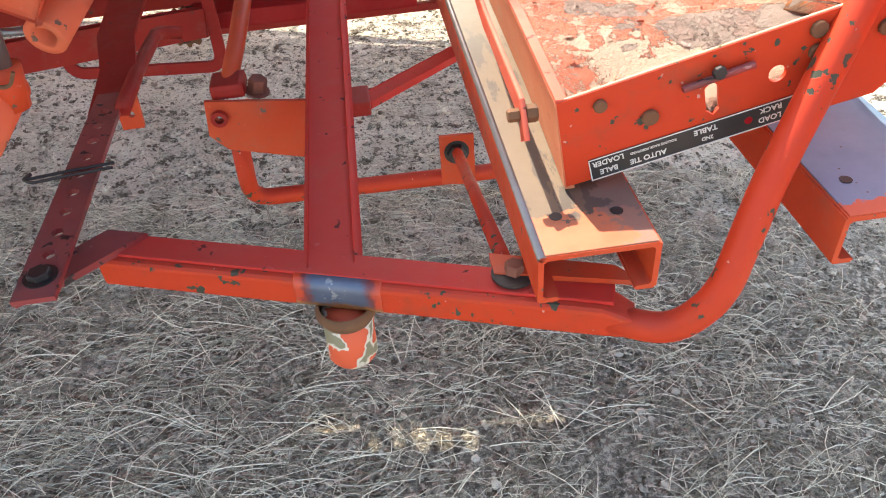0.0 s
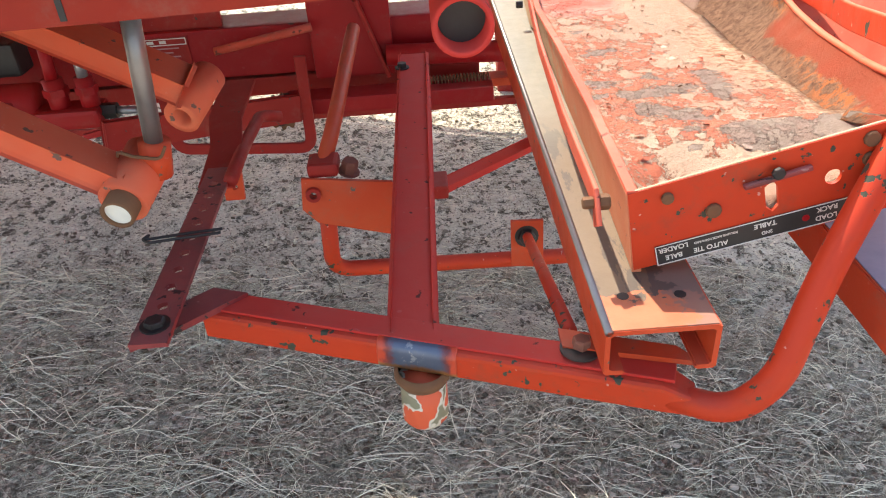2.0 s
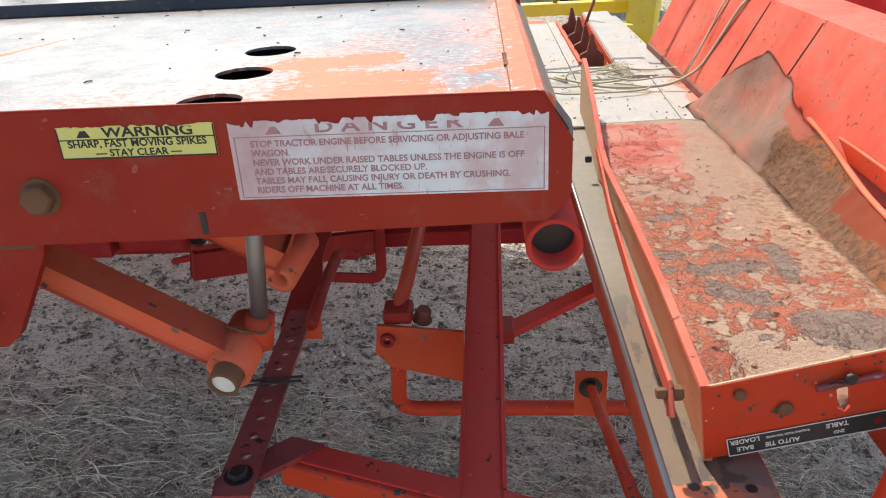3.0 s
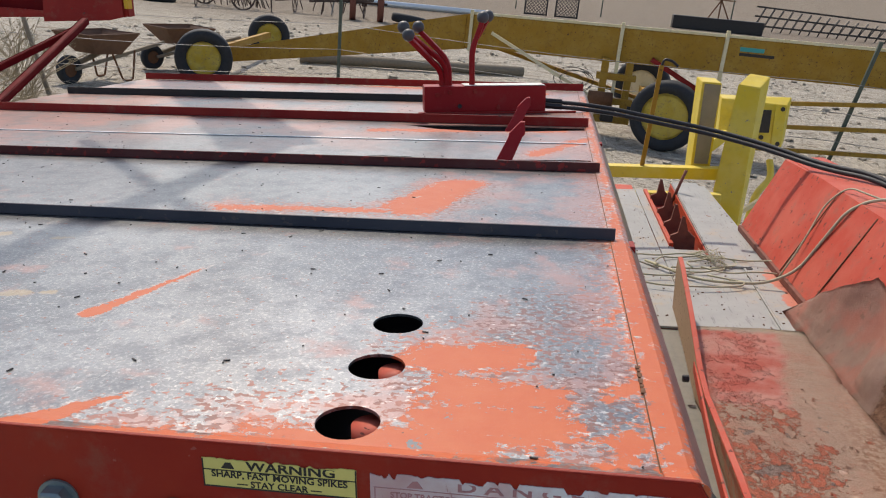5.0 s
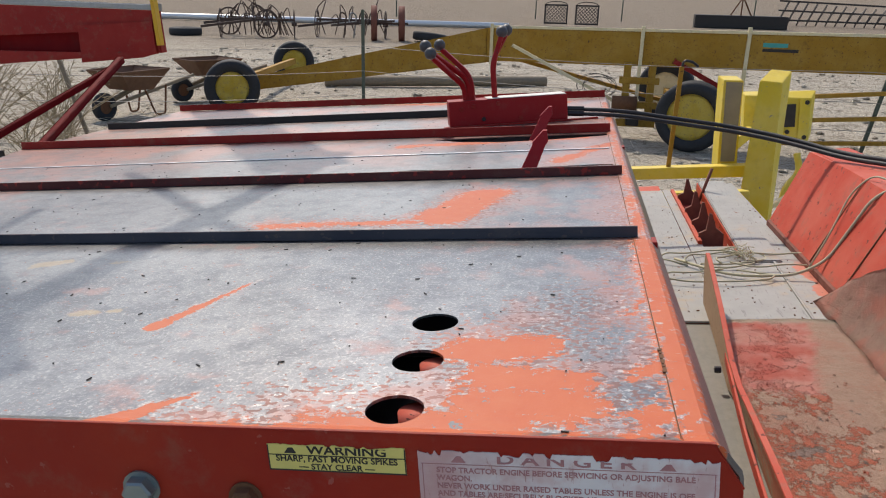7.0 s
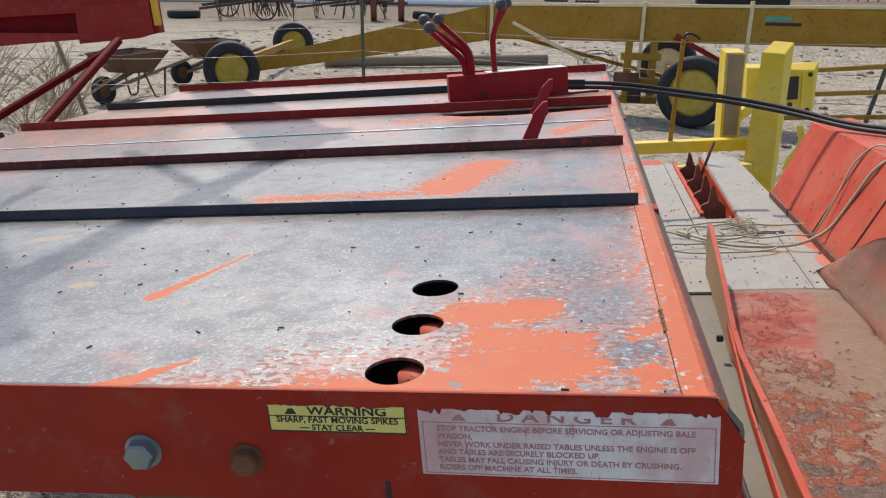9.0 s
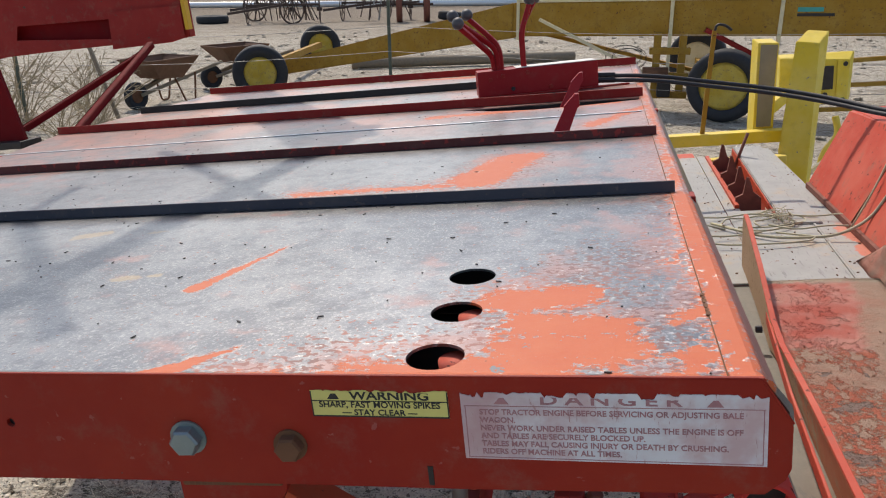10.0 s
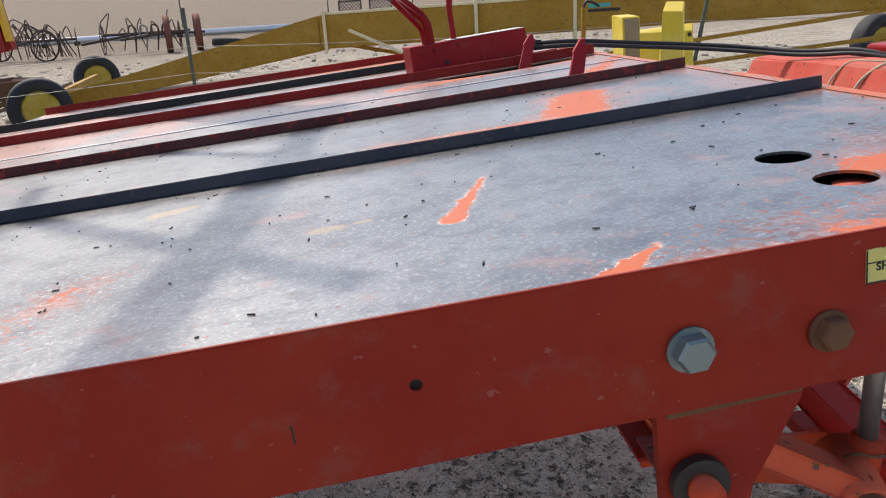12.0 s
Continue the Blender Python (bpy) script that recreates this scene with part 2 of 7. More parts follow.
    orange = k.math("MULTIPLY", k.step(painted, 0.0, 0.0012), k.math("SUBTRACT", 1.0, edge))
    # paint thins to a pale rim before it breaks off
    rim = k.math("MULTIPLY", k.step(painted, -0.0060, -0.0005), k.step(k.noise(150, 4, 0.6, shift=37.0), 0.42, 0.54))
    # halo of flakes round the islands, thickest beside the holes
    near = k.step(inside, -0.075, -0.003)
    halo = k.step(k.math("MAXIMUM", blob(-0.15, 0.25, -0.05, 0.34, 0.07, 0.5), k.math("MAXIMUM", blob(-0.38, 0.08, -0.22, 0.10, 0.03, 0.5), blob(-0.08, 0.10, -0.09, 0.24, 0.03, 0.5))), -0.07, 0.06)
    near = k.math("MAXIMUM", near, halo)
    fl = k.noise(150, 3, 0.55, stretch=(0.72, 1.0, 1), shift=5.0)
    flakes = k.math("MULTIPLY", k.step(k.math("ADD", fl, k.math("MULTIPLY", near, 0.150)), 0.662, 0.672), k.math("SUBTRACT", 1.0, edge))
    pink = k.step(k.math("ADD", k.noise(14, 6, 0.65, shift=9.0), k.math("ADD", k.math("MULTIPLY", near, 0.15), k.math("MULTIPLY", k.math("MAXIMUM", k.math("MULTIPLY", k.step(x, -0.50, -0.02), k.step(y, 0.20, 0.75)), k.math("MULTIPLY", k.step(x, -1.15, -1.6), k.step(y, 0.45, 0.85))), 0.17))), 0.58, 0.76)
    grey = k.mix(k.step(k.noise(3.0, 4), 0.35, 0.65), (0.185, 0.194, 0.207), (0.285, 0.29, 0.296))
    grey = k.mix(k.math("MULTIPLY", k.step(k.noise(210, 5, 0.8), 0.52, 0.60), 0.60), grey, (0.50, 0.49, 0.47))
    grey = k.mix(k.math("MULTIPLY", k.step(k.noise(260, 4, 0.8, shift=51.0), 0.54, 0.62), 0.30), grey, (0.06, 0.062, 0.07))
    grey = k.mix(k.math("MULTIPLY", k.step(k.noise(28, 6, 0.7, stretch=(1.0, 1.0, 1), shift=33.0), 0.46, 0.62), 0.38), grey, (0.085, 0.093, 0.112))
    grey = k.mix(k.math("MULTIPLY", k.step(k.noise(120, 5, 0.7, stretch=(1.1, 0.7, 1), shift=71.0), 0.60, 0.65), 0.5), grey, (0.56, 0.55, 0.53))
    grey = k.mix(k.math("MULTIPLY", pink, 0.62), grey, (0.42, 0.205, 0.165))
    grey = k.mix(k.math("MULTIPLY", edge, 0.85), grey, k.mix(k.noise(60, 6, 0.7, shift=81.0), (0.045, 0.048, 0.06), (0.13, 0.125, 0.13)))
    far = k.math("MULTIPLY", k.step(k.math("ADD", y, k.noise(3.0, 6, 0.7, shift=27.0)), 1.55, 2.15), k.step(k.noise(5, 7, 0.7, shift=31.0), 0.38, 0.60))
    grey = k.mix(k.math("MULTIPLY", far, 0.55), grey, (0.50, 0.25, 0.19))
    cream = k.math("MAXIMUM", k.math("MAXIMUM", blob(-0.735, 0.290, -0.715, 0.295, 0.010, 0.30), blob(-0.692, 0.300, -0.684, 0.303, 0.006, 0.3)), k.math("MAXIMUM", blob(-0.822, 0.508, -0.80, 0.513, 0.007, 0.3), blob(-0.95, 0.50, -0.91, 0.52, 0.007, 0.35)))
    cream = k.step(k.math("ADD", cream, k.math("MULTIPLY", crumble, 0.3)), -0.002, 0.003)
    grey = k.mix(k.math("MULTIPLY", cream, 0.6), grey, (0.46, 0.34, 0.20))
    grey = k.mix(k.math("MULTIPLY", k.math("MULTIPLY", rim, k.math("SUBTRACT", 1.0, edge)), 0.38), grey, (0.60, 0.48, 0.42))
    white = k.math("MULTIPLY", k.step(k.math("ADD", k.noise(110, 4, 0.6, stretch=(0.8, 1.0, 1), shift=91.0), k.math("MULTIPLY", near, 0.10)), 0.700, 0.712), k.math("SUBTRACT", 1.0, edge))
    grey = k.mix(k.math("MULTIPLY", white, 0.5), grey, (0.70, 0.66, 0.61))
    c = k.mix(k.math("MULTIPLY", flakes, 0.92), grey, k.mix(k.step(k.noise(9, 3, shift=41.0), 0.4, 0.6), (0.17, 0.055, 0.035), (0.36, 0.11, 0.06)))
    org = k.mix(k.noise(25, 5, 0.65), (0.50, 0.085, 0.026), (0.56, 0.155, 0.060))
    pale = k.step(k.noise(30, 6, 0.62, stretch=(0.7, 1.4, 1), shift=13.0), 0.655, 0.665)
    bare = k.math("MAXIMUM", k.step(k.noise(17, 6, 0.6, shift=19.0), 0.655, 0.665), k.step(k.noise(110, 5, 0.65, shift=19.0), 0.68, 0.69))
    org = k.mix(bare, org, (0.20, 0.215, 0.225))
    org = k.mix(pale, org, (0.46, 0.44, 0.40))
    c = k.mix(orange, c, org)
    specks = k.step(k.voronoi(42), 0.055, 0.035)
    keep = k.step(k.noise(10, 2, shift=17.0), 0.5, 0.6)
    c = k.mix(k.math("MULTIPLY", specks, keep), c, (0.03, 0.025, 0.02))
    rough = k.math("ADD", k.flt(k.noise(40, 5, 0.65), 0.26, 0.40), k.math("MULTIPLY", orange, 0.18))
    k.put(k.b.inputs["Specular IOR Level"], k.flt(orange, 0.9, 0.35))
    h = k.math("ADD", k.math("MULTIPLY", orange, 1.0), k.math("ADD", k.math("MULTIPLY", flakes, 0.5), k.math("MULTIPLY", k.noise(180, 3), 0.6)))
    metal = k.math("MULTIPLY", k.math("SUBTRACT", 1.0, k.math("MAXIMUM", orange, k.math("MAXIMUM", k.math("MULTIPLY", flakes, 0.8), k.math("MAXIMUM", k.math("MULTIPLY", edge, 0.6), k.math("MULTIPLY", pink, 0.5))))), 0.86)
    return k.done(c, rough, h, 0.35, 0.0009, metal)


def bed_material():
    """Trough sheet: orange paint peeling off brown and grey scale in front, a soft red patch at the back."""
    k = Nodes("rusty_trough_sheet", spec=0.5)
    x, y = k.axis(0), k.axis(1)
    c = k.mix(k.noise(45, 8, 0.75), (0.44, 0.255, 0.175), (0.74, 0.53, 0.40))
    c = k.mix(k.math("MULTIPLY", k.step(k.noise(9, 6, 0.65, shift=21.0), 0.45, 0.62), 0.6), c, k.mix(k.noise(70, 5, 0.7, shift=4.0), (0.50, 0.20, 0.125), (0.70, 0.37, 0.26)))
    c = k.mix(k.math("MULTIPLY", k.step(k.math("ADD", y, k.wobble(14, 0.25, 77.0)), 0.36, 0.18), 0.75), c, k.mix(k.noise(55, 7, 0.75, shift=79.0), (0.56, 0.36, 0.26), (0.80, 0.66, 0.50)))
    # granular scale along the wall
    grain = k.mix(k.step(k.noise(85, 6, 0.7, shift=44.0), 0.42, 0.58), (0.40, 0.17, 0.085), (0.66, 0.46, 0.32))
    c = k.mix(k.math("MULTIPLY", k.step(k.math("ADD", x, k.wobble(20, 0.10, 5.0)), 0.365, 0.42), k.step(y, 0.95, 0.55)), c, grain)
    # orange paint left in ragged sheets
    org = k.mix(k.noise(38, 6, 0.7, shift=3.0), (0.62, 0.095, 0.040), (0.68, 0.235, 0.125))
    keep = k.math("ADD", k.noise(13, 9, 0.70, stretch=(1.0, 0.75, 1), shift=6.0), k.math("MULTIPLY", k.step(y, 0.85, 0.45), 0.10))
    keep = k.math("SUBTRACT", keep, k.math("MULTIPLY", k.step(x, 0.33, 0.44), 0.15))
    keep = k.math("ADD", keep, k.math("MULTIPLY", k.step(x, 0.24, 0.18), 0.10))
    keep = k.math("SUBTRACT", keep, k.math("MULTIPLY", k.step(y, 0.34, 0.16), 0.11))
    om = k.math("MULTIPLY", k.step(keep, 0.535, 0.55), k.step(k.noise(60, 8, 0.78, stretch=(1.0, 0.7, 1), shift=55.0), 0.545, 0.515))
    c = k.mix(k.math("MULTIPLY", om, 0.92), c, org)
    chips = k.step(k.noise(100, 6, 0.75, shift=57.0), 0.585, 0.605)
    c = k.mix(k.math("MULTIPLY", chips, 0.75), c, k.mix(k.noise(50, 4, shift=59.0), (0.26, 0.125, 0.075), (0.74, 0.60, 0.45)))
    # bare grey scale where the paint has lifted off in plates
    isl = k.near(0.240, 0.378, 0.305, 0.392, 0.019, 0.8)
    for ax, ay, bx, by, r in ((0.243, 0.316, 0.280, 0.272, 0.017), (0.357, 0.456, 0.340, 0.343, 0.016), (0.320, 0.205, 0.385, 0.160, 0.030), (0.196, 0.452, 0.214, 0.440, 0.013), (0.275, 0.46, 0.285, 0.455, 0.012), (0.262, 0.232, 0.266, 0.228, 0.009), (0.22, 0.60, 0.27, 0.62, 0.010)):
        isl = k.math("MAXIMUM", isl, k.near(ax, ay, bx, by, r, 0.8))
    isl = k.math("ADD", isl, k.wobble(55, 0.070, 12.0))
    isl = k.math("MAXIMUM", k.step(isl, 0.0, 0.0015), k.math("MULTIPLY", k.step(k.noise(20, 7, 0.62, shift=12.0), 0.635, 0.645), k.step(y, 0.95, 0.70)))
    c = k.mix(k.math("MULTIPLY", isl, 0.9), c, k.mix(k.noise(70, 4, 0.7), (0.26, 0.19, 0.155), (0.42, 0.33, 0.28)))
    # soft red patch with a crumbled front edge
    red = k.math("SUBTRACT", k.math("ADD", 0.335, k.math("MULTIPLY", k.math("SUBTRACT", y, 0.84), 0.22)), x)
    red = k.step(k.math("ADD", red, k.wobble(12, 0.10, 63.0)), -0.012, 0.022)
    red = k.math("MULTIPLY", red, k.step(k.math("ADD", y, k.wobble(30, 0.16, 64.0)), 0.815, 0.845))
    c = k.mix(k.math("MULTIPLY", red, 0.92), c, k.mix(k.step(k.noise(11, 5, 0.6, shift=65.0), 0.38, 0.66), (0.66, 0.125, 0.080), (0.74, 0.34, 0.27)))
    end = k.step(k.math("ADD", y, k.wobble(25, 0.07, 67.0)), 1.195, 1.225)
    c = k.mix(k.math("MULTIPLY", end, 0.9), c, k.mix(k.noise(60, 5, 0.7), (0.40, 0.33, 0.24), (0.62, 0.53, 0.40)))
    cracks = k.math("MULTIPLY", k.step(k.math("ABSOLUTE", k.math("SUBTRACT", keep, 0.538)), 0.0045, 0.0015), k.step(k.noise(9, 3, shift=30.0), 0.50, 0.56))
    c = k.mix(k.math("MULTIPLY", cracks, 0.8), c, (0.12, 0.06, 0.04))
    h = k.math("ADD", k.math("MULTIPLY", om, 0.5), k.math("ADD", k.math("MULTIPLY", isl, -0.7), k.math("MULTIPLY", k.noise(130, 5, 0.75), k.flt(red, 0.9, 0.25))))
    return k.done(c, k.flt(k.noise(60, 4, shift=70.0), 0.42, 0.66), h, 0.9, 0.004)


def wall_material():
    """Torn wall: dusty faded red panels behind the crease, granular brown rust before it."""
    k = Nodes("granular_rust", spec=0.25)
    y, z = k.axis(1), k.axis(2)
    c = k.mix(k.noise(40, 6, 0.7), (0.42, 0.27, 0.21), (0.60, 0.42, 0.34))
    c = k.mix(k.math("MULTIPLY", k.step(k.noise(7, 4, 0.55, shift=6.0), 0.46, 0.62), 0.75), c, k.mix(k.noise(30, 5, 0.65, shift=2.0), (0.64, 0.24, 0.175), (0.70, 0.36, 0.28)))
    c = k.mix(k.math("MULTIPLY", k.step(k.noise(26, 7, 0.7, shift=26.0), 0.60, 0.65), 0.6), c, (0.34, 0.24, 0.18))
    rust = k.mix(k.step(k.noise(85, 9, 0.82, shift=3.0), 0.30, 0.70), (0.14, 0.065, 0.040), (0.46, 0.26, 0.165))
    peel = k.math("MULTIPLY", k.step(k.math("ADD", z, k.wobble(18, 0.10, 8.0)), -0.325, -0.295), k.step(k.noise(70, 7, 0.75, shift=17.0), 0.50, 0.54))
    rust = k.mix(peel, rust, (0.58, 0.20, 0.075))
    rust = k.mix(k.step(k.noise(120, 5, 0.7, shift=13.0), 0.63, 0.67), rust, (0.06, 0.03, 0.02))
    painted = k.math("ADD", k.math("ADD", z, k.math("MULTIPLY", y, 0.14)), k.wobble(25, 0.035, 29.0))
    painted = k.math("MULTIPLY", k.step(painted, -0.252, -0.247), k.step(k.math("ADD", y, k.wobble(20, 0.10, 33.0)), 0.60, 0.56))
    rust = k.mix(painted, rust, k.mix(k.noise(20, 5), (0.46, 0.075, 0.035), (0.40, 0.13, 0.075)))
    front = k.step(k.math("ADD", k.math("ADD", y, k.math("MULTIPLY", k.math("ADD", z, 0.33), -0.55)), k.wobble(22, 0.07, 19.0)), 0.865, 0.845)
    c = k.mix(front, c, rust)
    # faded panel left below the crest, the sun on it put into the colour
    panel = k.math("ADD", k.near(0.55, 0.845, 0.55, 0.895, 0.034, 1.0), k.wobble(20, 0.03, 23.0))
    panel = k.math("MULTIPLY", k.step(panel, 0.0, 0.006), k.step(z, -0.310, -0.300))
    c = k.mix(k.math("MULTIPLY", panel, 0.9), c, (0.72, 0.24, 0.17))
    return k.done(c, 0.85, k.noise(95, 7, 0.8), 0.9, 0.004)


def deck_material():
    """Dull galvanised deck: scraped pale metal, tan grime, scratches and dirt specks."""
    k = Nodes("dull_grey_deck", spec=0.4)
    c = k.mix(k.noise(14, 6), (0.27, 0.265, 0.25), (0.42, 0.41, 0.385))
    c = k.mix(k.step(k.noise(5, 6, 0.7, shift=2.2), 0.54, 0.64), c, (0.40, 0.33, 0.25))
    c = k.mix(k.math("MULTIPLY", k.step(k.noise(50, 5, 0.65, stretch=(4.0, 0.3, 1), shift=8.0), 0.60, 0.64), 0.6), c, (0.17, 0.16, 0.155))
    c = k.mix(k.step(k.noise(26, 7, 0.7, shift=12.0), 0.655, 0.67), c, (0.22, 0.10, 0.06))
    red = k.math("MULTIPLY", k.step(k.math("ADD", k.axis(0), k.wobble(14, 0.09, 5.0)), 0.492, 0.497), k.step(k.axis(1), 1.75, 1.65))
    c = k.mix(red, c, k.mix(k.noise(30, 5), (0.54, 0.11, 0.06), (0.58, 0.26, 0.18)))
    c = k.mix(k.step(k.voronoi(60), 0.12, 0.06), c, (0.09, 0.075, 0.06))
    return k.done(c, k.flt(k.noise(30, 3), 0.4, 0.65), k.noise(90, 4), 0.25, 0.001)


def fin_material():
    """Guide fin: tan dust and primer behind, old orange paint left towards the front and along the edges."""
    k = Nodes("worn_guide_fin", spec=0.25)
    y = k.axis(1)
    tan = k.mix(k.noise(30, 6, 0.7), (0.36, 0.22, 0.13), (0.50, 0.36, 0.24))
    tan = k.mix(k.step(k.noise(90, 5, 0.7, shift=3.0), 0.60, 0.66), tan, (0.20, 0.10, 0.06))
    org = k.mix(k.noise(18, 6, 0.65, shift=5.0), (0.52, 0.11, 0.05), (0.56, 0.26, 0.15))
    front = k.step(k.math("ADD", k.math("SUBTRACT", 0.62, y), k.math("MULTIPLY", k.math("SUBTRACT", k.noise(22, 7, 0.7, shift=9.0), 0.5), 1.3)), -0.08, 0.10)
    c = k.mix(front, tan, org)
    c = k.mix(k.step(k.noise(60, 6, 0.7, shift=13.0), 0.66, 0.68), c, (0.14, 0.09, 0.07))
    return k.done(c, k.flt(k.noise(30, 3), 0.5, 0.75), k.noise(150, 4), 0.35, 0.0012)


def channel_material():
    """Channel iron: cream primer scuffed to metal, with the old red left at the front end."""
    k = Nodes("worn_channel", spec=0.35)
    x, y = k.axis(0), k.axis(1)
    c = k.mix(k.noise(16, 6), (0.115, 0.080, 0.056), (0.185, 0.135, 0.095))
    c = k.mix(k.step(k.noise(15, 7, 0.62, stretch=(1.6, 0.35, 1), shift=4.0), 0.50, 0.53), c, (0.085, 0.068, 0.058))
    c = k.mix(k.math("MULTIPLY", k.step(y, 0.3, 0.6), 0.8), c, k.mix(k.noise(60, 6, 0.75, shift=14.0), (0.17, 0.16, 0.135), (0.30, 0.285, 0.245)))
    wob = k.math("MULTIPLY", k.math("SUBTRACT", k.noise(45, 6, 0.62, shift=2.0), 0.5), 0.09)
    front = k.step(k.math("ADD", k.math("SUBTRACT", 0.052, y), wob), 0.0, 0.003)
    right = k.step(k.math("ADD", k.math("SUBTRACT", x, 0.196), wob), 0.0, 0.006)
    c = k.mix(front, c, k.mix(k.noise(30, 4), (0.42, 0.09, 0.04), (0.46, 0.18, 0.10)))
    c = k.mix(k.math("MULTIPLY", right, 0.75), c, (0.20, 0.135, 0.115))
    return k.done(c, k.flt(k.noise(20, 4), 0.4, 0.65), k.noise(110, 4), 0.3, 0.001)


def bare_channel_material():
    """Channel top scraped to metal, blue-grey with reflected sky, red left along its front end."""
    k = Nodes("scraped_channel", spec=0.5, metal=0.15)
    y = k.axis(1)
    wob = k.math("MULTIPLY", k.math("SUBTRACT", k.noise(40, 6, 0.62, shift=2.0), 0.5), 0.05)
    # blue of the reflected sky put into the metal's colour
    c = k.mix(k.noise(30, 6, 0.7), (0.08, 0.15, 0.24), (0.17, 0.27, 0.39))
    c = k.mix(k.step(k.math("ADD", k.math("SUBTRACT", 0.022, y), wob), 0.0, 0.003), c, (0.50, 0.09, 0.04))
    c = k.mix(k.step(k.voronoi(60), 0.09, 0.05), c, (0.08, 0.06, 0.05))
    return k.done(c, k.flt(k.noise(20, 4), 0.32, 0.5), k.noise(110, 4), 0.25, 0.001)


def sticker_material():
    k = Nodes("chalky_white_sticker")
    c = k.mix(k.step(k.noise(18, 5), 0.42, 0.66), (0.68, 0.68, 0.70), (0.58, 0.42, 0.42))
    c = k.mix(k.math("MULTIPLY", k.step(k.math("ADD", k.math("MULTIPLY", k.axis(0), -1.0), k.math("MULTIPLY", k.noise(30, 5, shift=5.0), 0.12)), 0.20, 0.27), 0.7), c, (0.50, 0.30, 0.30))
    c = k.mix(k.step(k.noise(90, 6, 0.7, stretch=(3, 1, 0.4)), 0.60, 0.66), c, (0.42, 0.24, 0.23))
    return k.done(c, 0.7, k.noise(200, 3), 0.2, 0.0006)


def ground_material():
    """Dry trampled dirt: pale sandy crust, pitted with dark crumbs and holes."""
    k = Nodes("dry_dirt", spec=0.2)
    c = k.mix(k.noise(1.1, 6, 0.6), (0.62, 0.56, 0.46), (0.80, 0.73, 0.61))
    c = k.mix(k.math("MULTIPLY", k.step(k.noise(4.5, 6, 0.65, shift=11.0), 0.46, 0.64), 0.45), c, (0.36, 0.31, 0.245))
    pits = k.step(k.noise(21, 8, 0.70, distort=0.5), 0.535, 0.60)
    pits = k.math("MAXIMUM", pits, k.math("MULTIPLY", k.step(k.noise(11, 8, 0.66, distort=0.4, shift=73.0), 0.57, 0.62), 0.85))
    c = k.mix(pits, c, (0.12, 0.097, 0.073))
    c = k.mix(k.math("MULTIPLY", k.step(k.noise(80, 7, 0.75, shift=5.0, distort=0.6), 0.52, 0.58), 0.8), c, (0.86, 0.79, 0.67))
    c = k.mix(k.step(k.noise(120, 5, 0.7, shift=51.0), 0.57, 0.62), c, (0.075, 0.06, 0.045))
    # dark soil under the matted straw in front
    soil = k.step(k.math("ADD", k.math("MULTIPLY", k.axis(1), -1.0), k.math("MULTIPLY", k.noise(2.6, 5, 0.65, shift=7.0), 1.6)), -0.35, 0.25)
    soil = k.math("MULTIPLY", soil, k.step(k.math("ADD", k.axis(1), k.math("MULTIPLY", k.noise(3.0, 4, shift=17.0), 0.4)), -0.7, -0.3))
    c = k.mix(k.math("MULTIPLY", soil, 0.8), c, k.mix(k.step(k.noise(70, 8, 0.8, shift=29.0), 0.47, 0.58), (0.16, 0.128, 0.095), (0.80, 0.71, 0.56)))
    c = k.mix(k.math("MULTIPLY", k.step(k.axis(1), 2.8, 4.2), 0.5), c, k.mix(k.noise(9, 7, 0.72, stretch=(0.6, 1.4, 1), shift=91.0), (0.20, 0.165, 0.125), (0.46, 0.40, 0.32)))
    # the bare field past the yard is darker soil
    c = k.mix(k.math("MULTIPLY", k.step(k.math("ADD", k.axis(1), k.math("MULTIPLY", k.noise(0.6, 5, shift=3.0), 6.0)), 17.0, 30.0), 0.8), c, (0.19, 0.145, 0.105))
    c = k.mix(k.math("MULTIPLY", k.step(k.noise(1.6, 7, 0.72, stretch=(0.5, 1.6, 1), shift=61.0), 0.52, 0.62), k.math("MULTIPLY", k.step(k.axis(1), 3.0, 5.0), 0.55)), c, (0.22, 0.175, 0.13))
    h = k.math("ADD", k.math("ADD", k.noise(34, 8, 0.75), k.math("MULTIPLY", pits, -0.5)), k.math("MULTIPLY", k.voronoi(80), 0.4))
    return k.done(c, 0.95, h, 1.0, 0.02)


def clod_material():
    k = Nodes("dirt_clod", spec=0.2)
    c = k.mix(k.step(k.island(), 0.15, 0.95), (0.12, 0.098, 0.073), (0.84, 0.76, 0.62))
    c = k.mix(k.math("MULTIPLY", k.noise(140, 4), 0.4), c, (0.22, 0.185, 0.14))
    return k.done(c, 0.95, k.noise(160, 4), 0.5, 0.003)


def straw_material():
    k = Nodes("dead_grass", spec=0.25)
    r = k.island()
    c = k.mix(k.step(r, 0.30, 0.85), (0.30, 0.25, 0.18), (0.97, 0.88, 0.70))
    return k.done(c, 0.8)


def peg_material():
    """Olive drab socket with flakes of orange paint edged in white."""
    k = Nodes("flaked_socket")
    n = k.noise(14, 4, 0.5, shift=6.6)
    c = k.mix(k.noise(60, 3), (0.20, 0.18, 0.11), (0.26, 0.23, 0.15))
    c = k.mix(k.step(n, 0.49, 0.50), c, (0.62, 0.55, 0.46))
    c = k.mix(k.step(n, 0.515, 0.52), c, (0.66, 0.10, 0.04))
    return k.done(c, 0.6, k.noise(150, 3), 0.3, 0.001)


